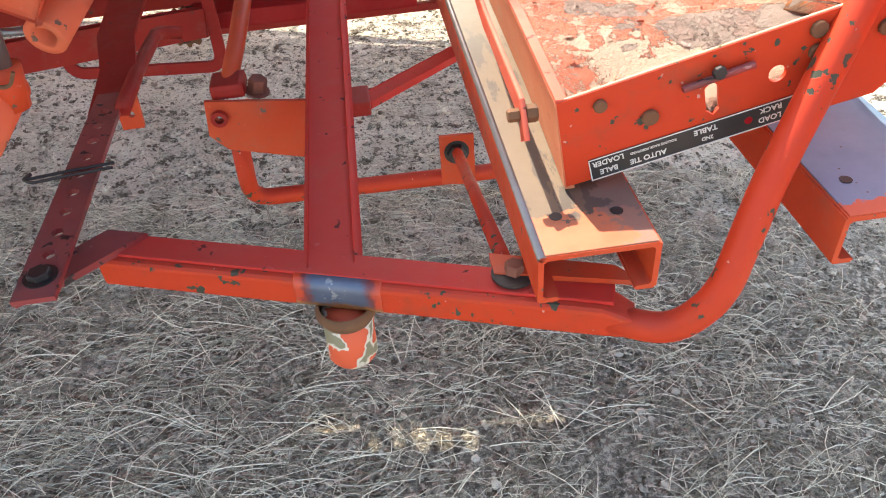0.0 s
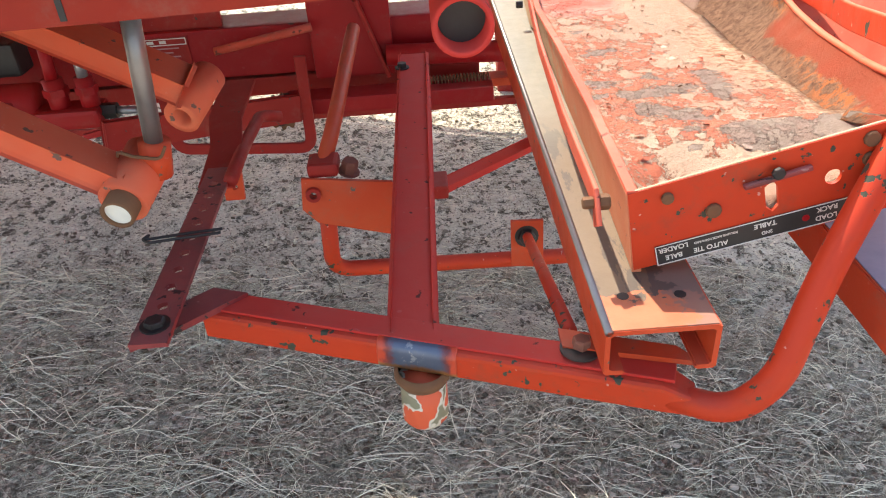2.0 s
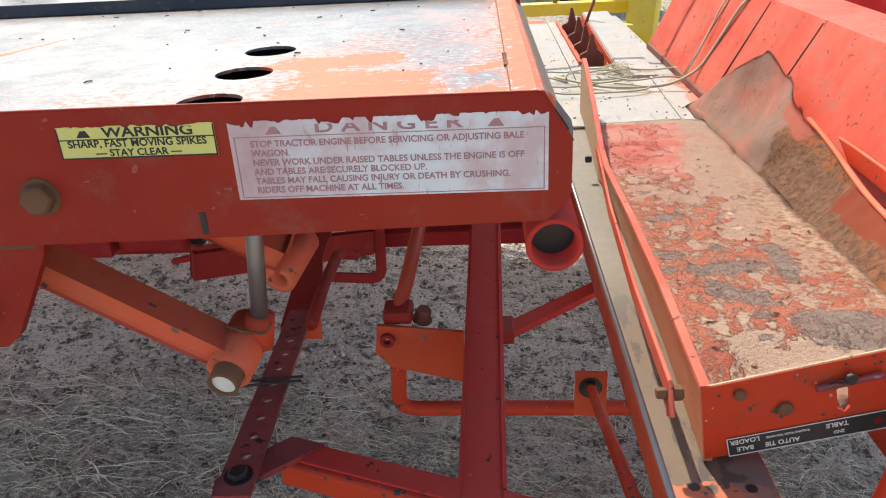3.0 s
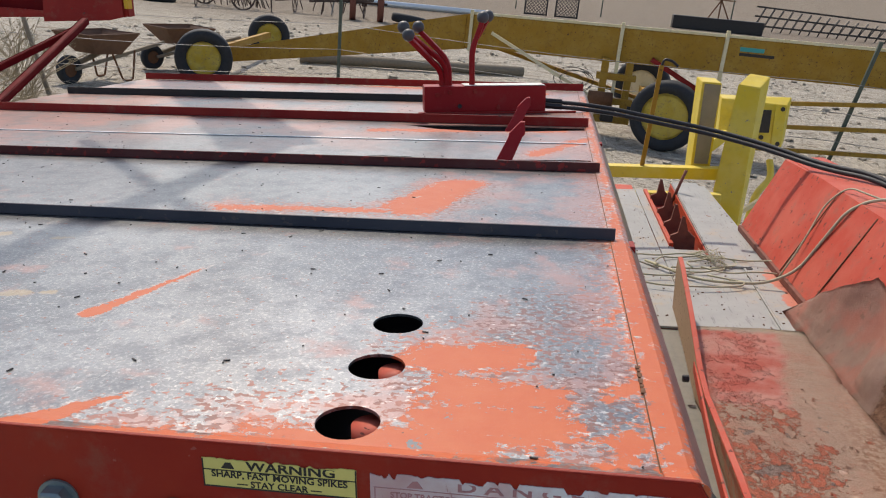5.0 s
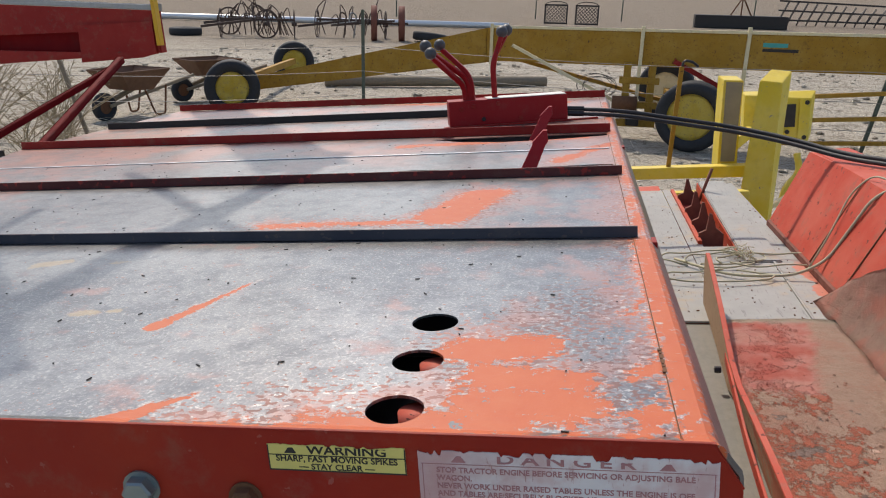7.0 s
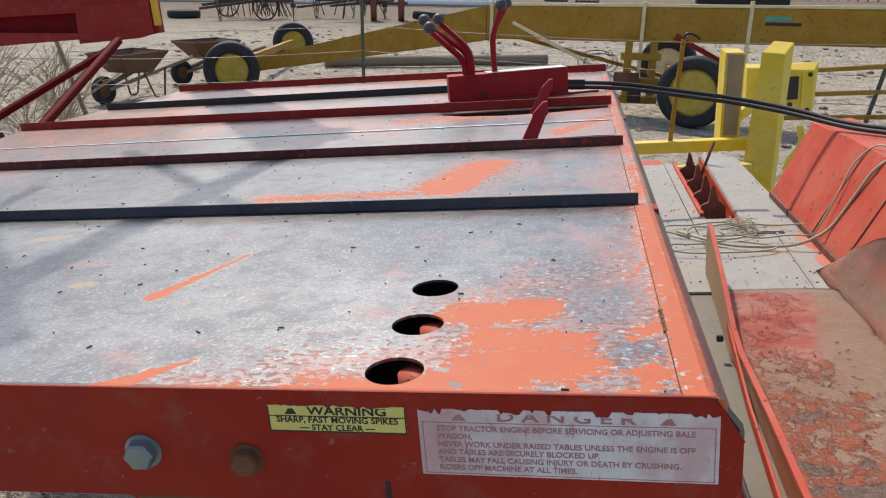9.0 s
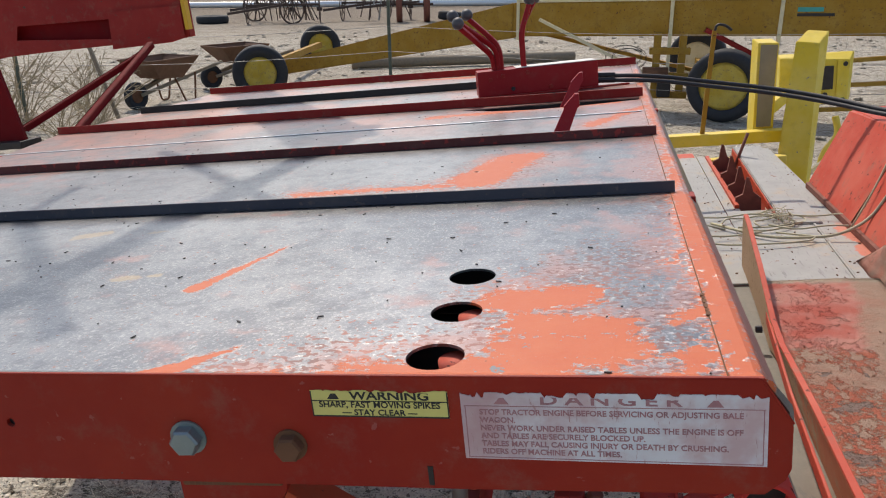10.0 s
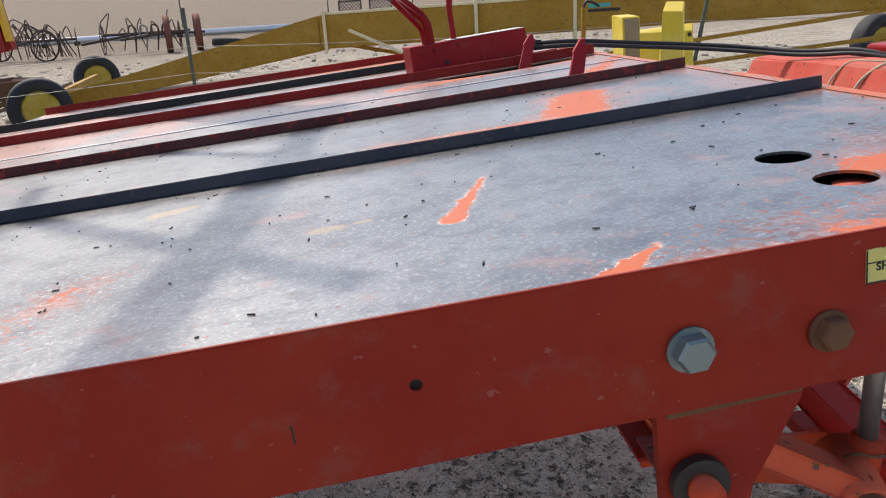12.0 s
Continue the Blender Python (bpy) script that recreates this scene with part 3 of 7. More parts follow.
def collar_material():
    """Torch-blued steel sleeve, scorched paint at its ends, rust towards its lower edge."""
    k = Nodes("blued_steel", spec=0.6)
    c = k.mix(k.noise(30, 5), (0.045, 0.085, 0.17), (0.16, 0.17, 0.22))
    c = k.mix(k.step(k.noise(45, 6, 0.7, shift=3.0), 0.60, 0.66), c, (0.30, 0.31, 0.34))
    along = k.math("ABSOLUTE", k.math("ADD", k.math("MULTIPLY", k.math("ADD", k.axis(0), 0.048), 0.942), k.math("MULTIPLY", k.math("SUBTRACT", k.axis(1), 0.127), -0.336)))
    along = k.math("ADD", along, k.math("MULTIPLY", k.math("SUBTRACT", k.noise(40, 6, 0.65, shift=12.0), 0.5), 0.030))
    burnt = k.mix(k.noise(60, 5, shift=4.0), (0.14, 0.045, 0.05), (0.26, 0.06, 0.06))
    c = k.mix(k.step(along, 0.026, 0.036), c, burnt)
    edge = k.step(along, 0.035, 0.042)
    c = k.mix(edge, c, (0.52, 0.048, 0.016))
    low = k.math("ADD", k.math("MULTIPLY", k.axis(2), -1.0), k.math("MULTIPLY", k.noise(50, 6, 0.7, shift=9.0), 0.02))
    c = k.mix(k.step(low, 0.520, 0.526), c, k.mix(k.noise(120, 4), (0.16, 0.07, 0.03), (0.44, 0.19, 0.06)))
    return k.done(c, 0.42, k.noise(90, 4), 0.3, 0.001, k.math("MULTIPLY", k.math("SUBTRACT", 1.0, edge), 0.5))


M_REDRIB = paint("red_worn_rib", (0.10, 0.022, 0.022), (0.13, 0.04, 0.038), (0.30, 0.035, 0.03), 0.60, 0.4, dirtiness=0.2, dust=0.05)
M_RIB = paint("navy_worn_rib", (0.045, 0.048, 0.065), (0.07, 0.07, 0.085), (0.10, 0.085, 0.085), 0.64, 0.4, dirtiness=0.2)
M_TABLE, M_BED, M_DECK, M_CHANNEL = table_material(), bed_material(), deck_material(), channel_material()
M_STICKER, M_GROUND, M_STRAW, M_PEG, M_BLUED = sticker_material(), ground_material(), straw_material(), peg_material(), collar_material()
M_FIN = fin_material()
M_CLOD, M_BARECHANNEL, M_WALL = clod_material(), bare_channel_material(), wall_material()
M_IRON = plain("old_dark_iron", (0.085, 0.055, 0.045), 0.5, 0.8)
M_RUSTRED = plain("rusty_red_iron", (0.22, 0.075, 0.05), 0.5, 0.8)
M_TRAY = plain("rusty_barrow_tray", (0.16, 0.08, 0.045), 0.45, 0.75, scale=12)
M_TEAL = plain("teal_paint", (0.05, 0.36, 0.33), 0.2, 0.6)
M_LID = plain("orange_yellow_paint", (0.75, 0.42, 0.02), 0.15, 0.5)

# ---- shapes ----
from mathutils import geometry

MACHINE = pose(0, 0, 1.204, -1.803, -5.311, 0)


def mesh_object(name, bm, mat, smooth=False):
    me = bpy.data.meshes.new(name)
    bm.normal_update()
    bm.to_mesh(me)
    bm.free()
    if smooth:
        for p in me.polygons:
            p.use_smooth = True
    me.materials.append(mat)
    return new(name, me)


def part(name, bm, mat, parent, label="", smooth=False):
    """One mesh under a thing or under a part, in the thing's own axes."""
    ob = mesh_object(name, bm, mat, smooth)
    ob.parent = parent
    return tagged(ob, label)


def thing(name, label, category, m=Matrix(), group="", kind=""):
    ob = new(name)
    ob.empty_display_size = 0.1
    ob.matrix_world = m
    return tagged(ob, label, category, group, kind)


def frame_of(p, q, up=(0, 0, 1)):
    """Axes with z from p to q, at p."""
    z = (Vector(q) - Vector(p)).normalized()
    u = Vector(up)
    if abs(z.dot(u)) > 0.98:
        u = Vector((0, 1, 0))
    x = u.cross(z).normalized()
    y = z.cross(x)
    m = Matrix((x, y, z)).transposed().to_4x4()
    m.translation = Vector(p)
    return m


def boxed(lo, hi, bev=0.002, m=None, bm=None):
    """A box with broken edges."""
    b = bm or bmesh.new()
    r = bmesh.ops.create_cube(b, size=1)
    c = [(lo[i] + hi[i]) / 2 for i in range(3)]
    s = [abs(hi[i] - lo[i]) for i in range(3)]
    vs = r["verts"]
    for v in vs:
        v.co = Vector((c[i] + v.co[i] * s[i] for i in range(3)))
        if m is not None:
            v.co = m @ v.co
    if bev:
        es = list({e for v in vs for e in v.link_edges})
        bmesh.ops.bevel(b, geom=es, offset=min(bev, min(s) * 0.3), segments=2, affect="EDGES", profile=0.6)
    return b


def beam(p, q, w, h, bev=0.003, up=(0, 0, 1), bm=None):
    """A bar of section w x h from p to q."""
    L = (Vector(q) - Vector(p)).length
    return boxed((-w / 2, -h / 2, 0), (w / 2, h / 2, L), bev, frame_of(p, q, up), bm)


def smooth_path(pts, r=0.03, n=6):
    """Round off the corners of a polyline."""
    ps = [Vector(p) for p in pts]
    out = [ps[0]]
    for a, b, c in zip(ps, ps[1:], ps[2:]):
        k = min(r, (a - b).length * 0.45, (c - b).length * 0.45)
        s, e = b + (a - b).normalized() * k, b + (c - b).normalized() * k
        for i in range(n + 1):
            t = i / n
            out.append(s * (1 - t) ** 2 + b * 2 * t * (1 - t) + e * t * t)
    out.append(ps[-1])
    return out


def ring_sweep(pts, ring, close=True, bm=None, twist=None, up=(0, 0, 1)):
    """Sweep a closed 2D ring along points."""
    b = bm or bmesh.new()
    ps = [Vector(p) for p in pts]
    rows, prev = [], None
    for i, p in enumerate(ps):
        d = (ps[min(i + 1, len(ps) - 1)] - ps[max(i - 1, 0)]).normalized()
        if prev is None:
            u = Vector(up)
            if abs(d.dot(u)) > 0.97:
                u = Vector((1, 0, 0))
            x = u.cross(d).normalized()
        else:
            x = (prev - d * prev.dot(d)).normalized()
        prev = x
        y = d.cross(x)
        rows.append([b.verts.new(p + x * rx + y * ry) for rx, ry in ring])
    n = len(ring)
    for a, c in zip(rows, rows[1:]):
        for j in range(n):
            b.faces.new((a[j], a[(j + 1) % n], c[(j + 1) % n], c[j]))
    if close:
        b.faces.new(rows[0][::-1])
        b.faces.new(rows[-1])
    return b


def skewed(lo4, hi4, bev=0.003):
    """A box post between two quads."""
    b = bmesh.new()
    lo, hi = [b.verts.new(p) for p in lo4], [b.verts.new(p) for p in hi4]
    for i in range(4):
        b.faces.new((lo[i], lo[(i + 1) % 4], hi[(i + 1) % 4], hi[i]))
    b.faces.new(lo[::-1])
    b.faces.new(hi)
    bmesh.ops.recalc_face_normals(b, faces=b.faces)
    bmesh.ops.bevel(b, geom=b.edges[:], offset=bev, segments=2, affect="EDGES")
    return b


def circle(r, n=14):
    return [(r * math.cos(2 * math.pi * i / n), r * math.sin(2 * math.pi * i / n)) for i in range(n)]


def rounded(w, h, r=0.006, n=3):
    out = []
    for cx, cy, a in ((w / 2 - r, h / 2 - r, 0), (-w / 2 + r, h / 2 - r, 90), (-w / 2 + r, -h / 2 + r, 180), (w / 2 - r, -h / 2 + r, 270)):
        for i in range(n + 1):
            t = radians(a + 90 * i / n)
            out.append((cx + r * math.cos(t), cy + r * math.sin(t)))
    return out


def tube(pts, r, n=14, corner=0.03, bm=None):
    return ring_sweep(smooth_path(pts, corner), circle(r, n), bm=bm)


def pipe(p, q, ro, ri, n=20):
    """A hollow round tube with open ends."""
    b = bmesh.new()
    m = frame_of(p, q)
    L = (Vector(q) - Vector(p)).length
    loops = []
    for r, z in ((ri, 0), (ro, 0), (ro, L), (ri, L)):
        loops.append([b.verts.new(m @ Vector((x, y, z))) for x, y in circle(r, n)])
    for a, c in zip(loops, loops[1:] + loops[:1]):
        for j in range(n):
            b.faces.new((a[j], a[(j + 1) % n], c[(j + 1) % n], c[j]))
    return b


def plate(outline, holes, t, m=Matrix(), bm=None):
    """A flat sheet of thickness t with holes cut through, lying below z = 0 of m."""
    loops = [outline, *holes]
    vs, es = [], []
    for lp in loops:
        k = len(vs)
        vs += [Vector(p) for p in lp]
        es += [(k + i, k + (i + 1) % len(lp)) for i in range(len(lp))]
    ov, _, of, *_ = geometry.delaunay_2d_cdt(vs, es, [], 1, 1e-6)

    def within(p, lp):
        odd = False
        for (x0, y0), (x1, y1) in zip(lp, lp[1:] + lp[:1]):
            if (y0 > p[1]) != (y1 > p[1]) and p[0] < (x1 - x0) * (p[1] - y0) / (y1 - y0) + x0:
                odd = not odd
        return odd

    mids = [[sum(ov[i][k] for i in f) / len(f) for k in (0, 1)] for f in of]
    of = [f for f, c in zip(of, mids) if within(c, outline) and not any(within(c, h) for h in holes)]
    b = bm or bmesh.new()
    top = [b.verts.new(m @ Vector((p[0], p[1], 0))) for p in ov]
    bot = [b.verts.new(m @ Vector((p[0], p[1], -t))) for p in ov]
    count = {}
    for f in of:
        b.faces.new([top[i] for i in f])
        b.faces.new([bot[i] for i in reversed(f)])
        for i, j in zip(f, f[1:] + f[:1]):
            count[(i, j)] = 1
    for i, j in count:
        if (j, i) not in count:
            b.faces.new((top[j], top[i], bot[i], bot[j]))
    bmesh.ops.recalc_face_normals(b, faces=b.faces)
    return b


def round_hole(cx, cy, r, n=28):
    return [(cx + r * math.cos(2 * math.pi * i / n), cy + r * math.sin(2 * math.pi * i / n)) for i in range(n)]


def rect(x0, y0, x1, y1):
    return [(x0, y0), (x1, y0), (x1, y1), (x0, y1)]


def bolt(p, d, r=0.011, h=0.009, washer=0.0, n=6):
    """A bolt head at p that points along d."""
    p, d = Vector(p), Vector(d).normalized()
    b = bmesh.new()
    if washer:
        ring_sweep([p, p + d * 0.002], circle(washer, 18), bm=b)
        p = p + d * 0.002
    ring_sweep([p, p + d * h * 0.8, p + d * h], circle(r, n), bm=b)
    top = [v for v in b.verts if (v.co - p).dot(d) > h * 0.95]
    c = p + d * h
    for v in top:
        v.co = c + (v.co - c) * 0.86
    return b


def lettering(text, size, m, mat, parent, label, squeeze=1.0, name="lettering", align="CENTER", cut=None):
    """Raised letters as a thin mesh; m puts the text's baseline."""
    cu = bpy.data.curves.new(name, "FONT")
    cu.body, cu.size, cu.align_x, cu.extrude = text, size, align, 0.00012
    cu.resolution_u, cu.offset = 3, size * 0.022
    ob = new("tmp", cu)
    dg = bpy.context.evaluated_depsgraph_get()
    me = bpy.data.meshes.new_from_object(ob.evaluated_get(dg))
    bpy.data.objects.remove(ob)
    if cut:
        # the upper part of the letters has torn away with the sticker
        bm = bmesh.new()
        bm.from_mesh(me)
        bmesh.ops.bisect_plane(bm, geom=bm.verts[:] + bm.edges[:] + bm.faces[:], plane_co=(0, cut, 0), plane_no=(0.02, 1, 0), clear_outer=True)
        bm.to_mesh(me)
        bm.free()
    me.transform(m @ Matrix.Diagonal((squeeze, 1, 1, 1)))
    me.name = name
    me.materials.clear()
    me.materials.append(mat)
    o = new(name, me)
    o.parent = parent
    return tagged(o, label)


# ---- bale wagon ----
wagon = thing("bale_wagon", "old red-orange bale wagon with worn steel table, parked on dry dirt", "farm machine", MACHINE)

# second table: top sheet with three round holes and the spike slots
HOLES = [round_hole(-0.263, 0.066, 0.0265), round_hole(-0.263, 0.168, 0.0265), round_hole(-0.264, 0.271, 0.0265)]
SPOTS = [(-0.411, 1.190, 0.020, 0.014), (-0.363, 1.194, 0.022, 0.016), (-0.322, 1.192, 0.032, 0.024), (-0.279, 1.192, 0.030, 0.023), (-0.232, 1.188, 0.028, 0.021)]
outline = [(-0.02, 0.032), (-0.02, 2.80), (-2.12, 3.10), (-2.07, 1.89), (-1.82, 1.1), (-1.60, 0.032)]
slots = [[(x + w / 2 * u, y + h * v) for u, v in ((-0.6, -1), (0.5, -0.9), (1, -0.3), (0.9, 0.6), (0.3, 1), (-0.7, 0.8), (-1, 0.1))] for x, y, w, h in SPOTS]
slots.append([(-0.545, 1.735), (-0.44, 1.668), (-0.32, 1.642), (-0.20, 1.652), (-0.026, 1.700), (-0.026, 1.745), (-0.30, 1.758)])
slots.append([(-0.540, 1.228), (-0.50, 1.222), (-0.43, 1.226), (-0.43, 1.234), (-0.50, 1.237)])
slots.append([(-0.222, 1.226), (-0.12, 1.224), (-0.027, 1.228), (-0.027, 1.241), (-0.06, 1.245), (-0.15, 1.235)])
table = part("table", plate(outline, HOLES + slots, 0.003), M_TABLE, wagon, "blue-grey worn sheet-metal table with flaking orange paint")
table.data.materials.append(M_RED)
for f in table.data.polygons:
    if f.normal.z < -0.5:
        f.material_index = 1

b = bmesh.new()
lipz = [(0.034, 0.0), (0.020, 0.0030), (0.008, 0.0118), (0.0036, 0.0146), (0.0036, 0.004), (0.034, -0.003)]
rows = [[b.verts.new((x, y, z)) for y, z in lipz] for x in (-1.60, -1.2, -0.8, -0.4, -0.02)]
for a, c in zip(rows, rows[1:]):
    for j in range(6):
        b.faces.new((a[j], a[(j + 1) % 6], c[(j + 1) % 6], c[j]))
bmesh.ops.recalc_face_normals(b, faces=b.faces)
part("front_roll", b, M_TABLE, table, "", True)

# right border: welded strip, chamfer and side skirt, bent from one sheet
b = bmesh.new()
prof = [(-0.0225, 0.0015), (-0.003, 0.0015), (0.003, -0.001), (0.017, -0.020), (0.0185, -0.027), (0.0185, -0.066), (0.0155, -0.066), (0.0155, -0.026), (0.0005, -0.004), (-0.0225, -0.0015)]
rows = [[b.verts.new((x, y, z + 0.0006 * math.sin(9 * y + 3 * x) + 0.0136 * max(0, 1 - y / 0.036) ** 1.5)) for x, z in prof] for y in [0, 0.006, 0.018, 0.036] + [0.075 + i * 2.775 / 37 for i in range(38)]]
for a, c in zip(rows, rows[1:]):
    for j in range(len(prof)):
        b.faces.new((a[j], c[j], c[(j + 1) % len(prof)], a[(j + 1) % len(prof)]))
b.faces.new(rows[0])
b.faces.new(rows[-1][::-1])
part("side_skirt", b, M_TABLE, table, "bent edge strip, orange worn to dark metal")
b = bmesh.new()
boxed((-0.0236, 0.004, 0.0003), (-0.0224, 2.8, 0.0012), 0.0002, bm=b)
for i in range(9):
    y = 0.145 + i * 0.006 + random.uniform(0, 0.003)
    w = random.uniform(0.001, 0.0022)
    boxed((-0.0236 - w, y, 0.0005), (-0.0222 + w * 0.6, y + 0.005, 0.0024), 0.0007, bm=b)
part("weld_bead", b, M_RUST, table, "rusty weld seam")

# front flange with its chamfered corner
FRONT = Matrix(((1, 0, 0, 0), (0, 0, -1, 0), (0, 1, 0, 0), (0, 0, 0, 1)))
edge = [(-1.60, -0.118), (-0.54, -0.093), (-0.235, -0.089), (0.0, -0.083), (0.0145, -0.070), (0.0185, -0.060), (0.0185, -0.024), (-0.002, 0.0146), (-1.60, 0.0146)]
flange = part("flange", plate(edge, [round_hole(-0.66, -0.036, 0.0045, 12)], 0.004, Matrix.Translation((0, -0.0005, 0)) @ FRONT), M_FLANGE, table, "orange-red front flange of the table")
part("lip", tube([(-1.6, 0.0, 0.0146), (-0.004, 0.0, 0.0146), (0.0185, 0.0, -0.022)], 0.0011, 8, 0.004), M_FLANGE, flange, "rounded worn edge")
# dark disc behind the cut hole stands for the shade inside it
part("bolt_hole_shade", tube([(-0.66, 0.0042, -0.036), (-0.66, 0.0065, -0.036)], 0.0065, 12), M_OILSHADE, flange)
part("mark", boxed((-0.262, -0.0012, -0.086), (-0.2575, -0.0002, -0.068), 0), M_OILSHADE, flange)
part("mark", boxed((-0.745, -0.0010, -0.062), (-0.7435, -0.0002, -0.048), 0), M_OILSHADE, flange)
part("bolt", bolt((-0.477, -0.0005, -0.046), (0.06, -1, -0.05), 0.0138, 0.011, 0.0168), M_ZINC, flange, "zinc-grey hex bolt")
part("bolt", bolt((-0.381, -0.0005, -0.051), (0.1, -1, 0), 0.0122, 0.010, 0.015), M_RUST, flange, "rusty brown bolt head")

# stickers
def ragged(x0, x1, z0, z1, depth, keep):
    """Outline of a sticker whose top edge has torn and flaked away."""
    out, x, d = [(x0, z0), (x1, z0), (x1, z1 - depth * 0.3)], x1, 0.0
    while True:
        x -= random.uniform(0.0008, 0.0035)
        if x < x0 + 0.001:
            break
        if random.random() < 0.45:
            d = 0.0 if random.random() < keep else depth * random.random()
        out.append((x, z1 - max(0.0, d + random.uniform(-0.0005, 0.0005))))
    return out + [(x0, z1 - depth * 0.2)]


warn = part("warning_sticker", plate(ragged(-0.3555, -0.2385, -0.0225, 0.0020, 0.0022, 0.5), [], 0.0008, Matrix.Translation((0, -0.0012, 0)) @ FRONT), M_LABELYELLOW, flange, "yellow warning sticker with black print, torn along the top")
T0 = lambda x, z, y=-0.0014: Matrix.Translation((x, y, z)) @ FRONT
lettering("WARNING", 0.0105, T0(-0.2875, -0.0062), M_INK, warn, "bold black heading, its top torn away", 1.32, cut=0.0066)
lettering("SHARP, FAST MOVING SPIKES", 0.0078, T0(-0.297, -0.0136), M_INK, warn, "black lettering", 1.02)
lettering("\u2014 STAY CLEAR \u2014", 0.0075, T0(-0.297, -0.0206), M_INK, warn, "black lettering", 1.05)
part("warning_triangle", plate([(-0.341, -0.0062), (-0.3305, -0.0062), (-0.3335, -0.0010), (-0.3375, -0.0012)], [], 0.0003, T0(0, 0)), M_INK, warn)
b = bmesh.new()
for lo, hi in (((-0.3555, -0.0225), (-0.2385, -0.0213)), ((-0.3555, -0.0225), (-0.3545, 0.0010)), ((-0.2395, -0.0225), (-0.2385, 0.0010)), ((-0.3555, -0.0082), (-0.2385, -0.0074))):
    boxed((lo[0], -0.0015, lo[1]), (hi[0], -0.0011, hi[1]), 0, bm=b)
part("border", b, M_INK, warn)
dang = part("danger_sticker", plate(ragged(-0.2285, 0.0012, -0.0585, 0.0015, 0.0048, 0.45), [], 0.0008, Matrix.Translation((0, -0.0012, 0)) @ FRONT), M_STICKER, flange, "bleached white danger sticker with faded pink print, torn along the top")
lettering("D A N G E R", 0.0112, T0(-0.113, -0.0084), M_FADEDINK, dang, "faded heading, its top torn away", 1.75, cut=0.0056)
LINES = ["STOP TRACTOR ENGINE BEFORE SERVICING OR ADJUSTING BALE", "WAGON.", "NEVER WORK UNDER RAISED TABLES UNLESS THE ENGINE IS OFF", "AND TABLES ARE SECURELY BLOCKED UP.", "TABLES MAY FALL CAUSING INJURY OR DEATH BY CRUSHING.", "RIDERS OFF MACHINE AT ALL TIMES."]
for i, s in enumerate(LINES):
    lettering(s, 0.0068, T0(-0.214, -0.0180 - 0.0071 * i), M_FADEDINK, dang, "faded pink lettering", 0.98, align="LEFT")
for x in (-0.196, -0.036):
    part("warning_triangle", plate([(x - 0.006, -0.0088), (x + 0.006, -0.0088), (x + 0.002, -0.0030), (x - 0.0015, -0.0034)], [], 0.0003, T0(0, 0)), M_FADEDINK, dang)
b = bmesh.new()
for lo, hi in (((-0.226, -0.0108), (-0.001, -0.0102)), ((-0.2255, -0.0572), (-0.2247, -0.0108)), ((-0.0022, -0.0572), (-0.0014, -0.0108)), ((-0.2255, -0.0572), (-0.0014, -0.0566))):
    boxed((lo[0], -0.0014, lo[1]), (hi[0], -0.0011, hi[1]), 0, bm=b)
part("border", b, M_FADEDINK, dang)

# discs added just below two round holes for the sunlit crescents in them
for y in (0.072, 0.172):
    part("boss", tube([(-0.247, y + 0.010, -0.0105), (-0.247, y + 0.010, -0.030)], 0.0175, 28), M_PINK, table, "added disc for the sunlit crescent in the hole", True)
# added dark boxes, walls and rear-slot pan keep the openings black
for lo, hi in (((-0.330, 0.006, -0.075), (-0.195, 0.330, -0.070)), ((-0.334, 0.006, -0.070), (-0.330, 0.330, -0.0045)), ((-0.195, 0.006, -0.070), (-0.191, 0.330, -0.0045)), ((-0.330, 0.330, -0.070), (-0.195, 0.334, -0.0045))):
    part("hole_shade_box", boxed(lo, hi, 0.0005), M_OILSHADE, table, "added dark box that shades the holes")
part("slot_shade_wall", boxed((-0.62, 1.760, -0.21), (0.0, 1.768, -0.0045), 0.001), M_OILSHADE, table)
part("slot_shade_wall", boxed((-0.62, 1.235, -0.21), (0.0, 1.243, -0.0045), 0.001), M_OILSHADE, table)
part("slot_shade_pan", boxed((-0.62, 1.44, -0.22), (0.012, 1.84, -0.19), 0.002), M_OILSHADE, table)

# ribs across the table: angle irons
def rib(x0, y0, x1, y1, h, mat, label):
    m = frame_of((x0, y0, 0), (x1, y1, 0))
    b = boxed((x0, 0, 0.0002), (x0 + 0.001, 0.001, 0.001), 0)
    b.clear()
    d = (Vector((x1, y1, 0)) - Vector((x0, y0, 0)))
    L, d = d.length, d.normalized()
    n = Vector((-d.y, d.x, 0))
    if n.y < 0:
        n = -n
    for lo, hi in (((0, 0.0, 0.0003), (L, 0.004, h)), ((0, 0.004, 0.0003), (L, 0.024, 0.0045))):
        R = Matrix((d, n, Vector((0, 0, 1)))).transposed().to_4x4()
        R.translation = Vector((x0, y0, 0))
        boxed(lo, hi, 0.0012, R, b)
    return part("rib", b, mat, table, label)


rib(-1.76, 0.632, -0.016, 0.616, 0.018, M_RIB, "dark blue-grey angle-iron rib")
rib(-1.83, 1.125, -0.014, 1.112, 0.020, M_REDRIB, "dark red-brown angle-iron rib, worn")
rib(-2.07, 1.885, -0.015, 1.765, 0.026, M_DARKRED, "dark red angle-iron rib")
rib(-2.07, 2.41, -0.52, 2.335, 0.026, M_OILSHADE, "black angle-iron rib")
rib(-2.12, 3.115, 0.0, 2.825, 0.03, M_DARKRED, "dark red rear rib")
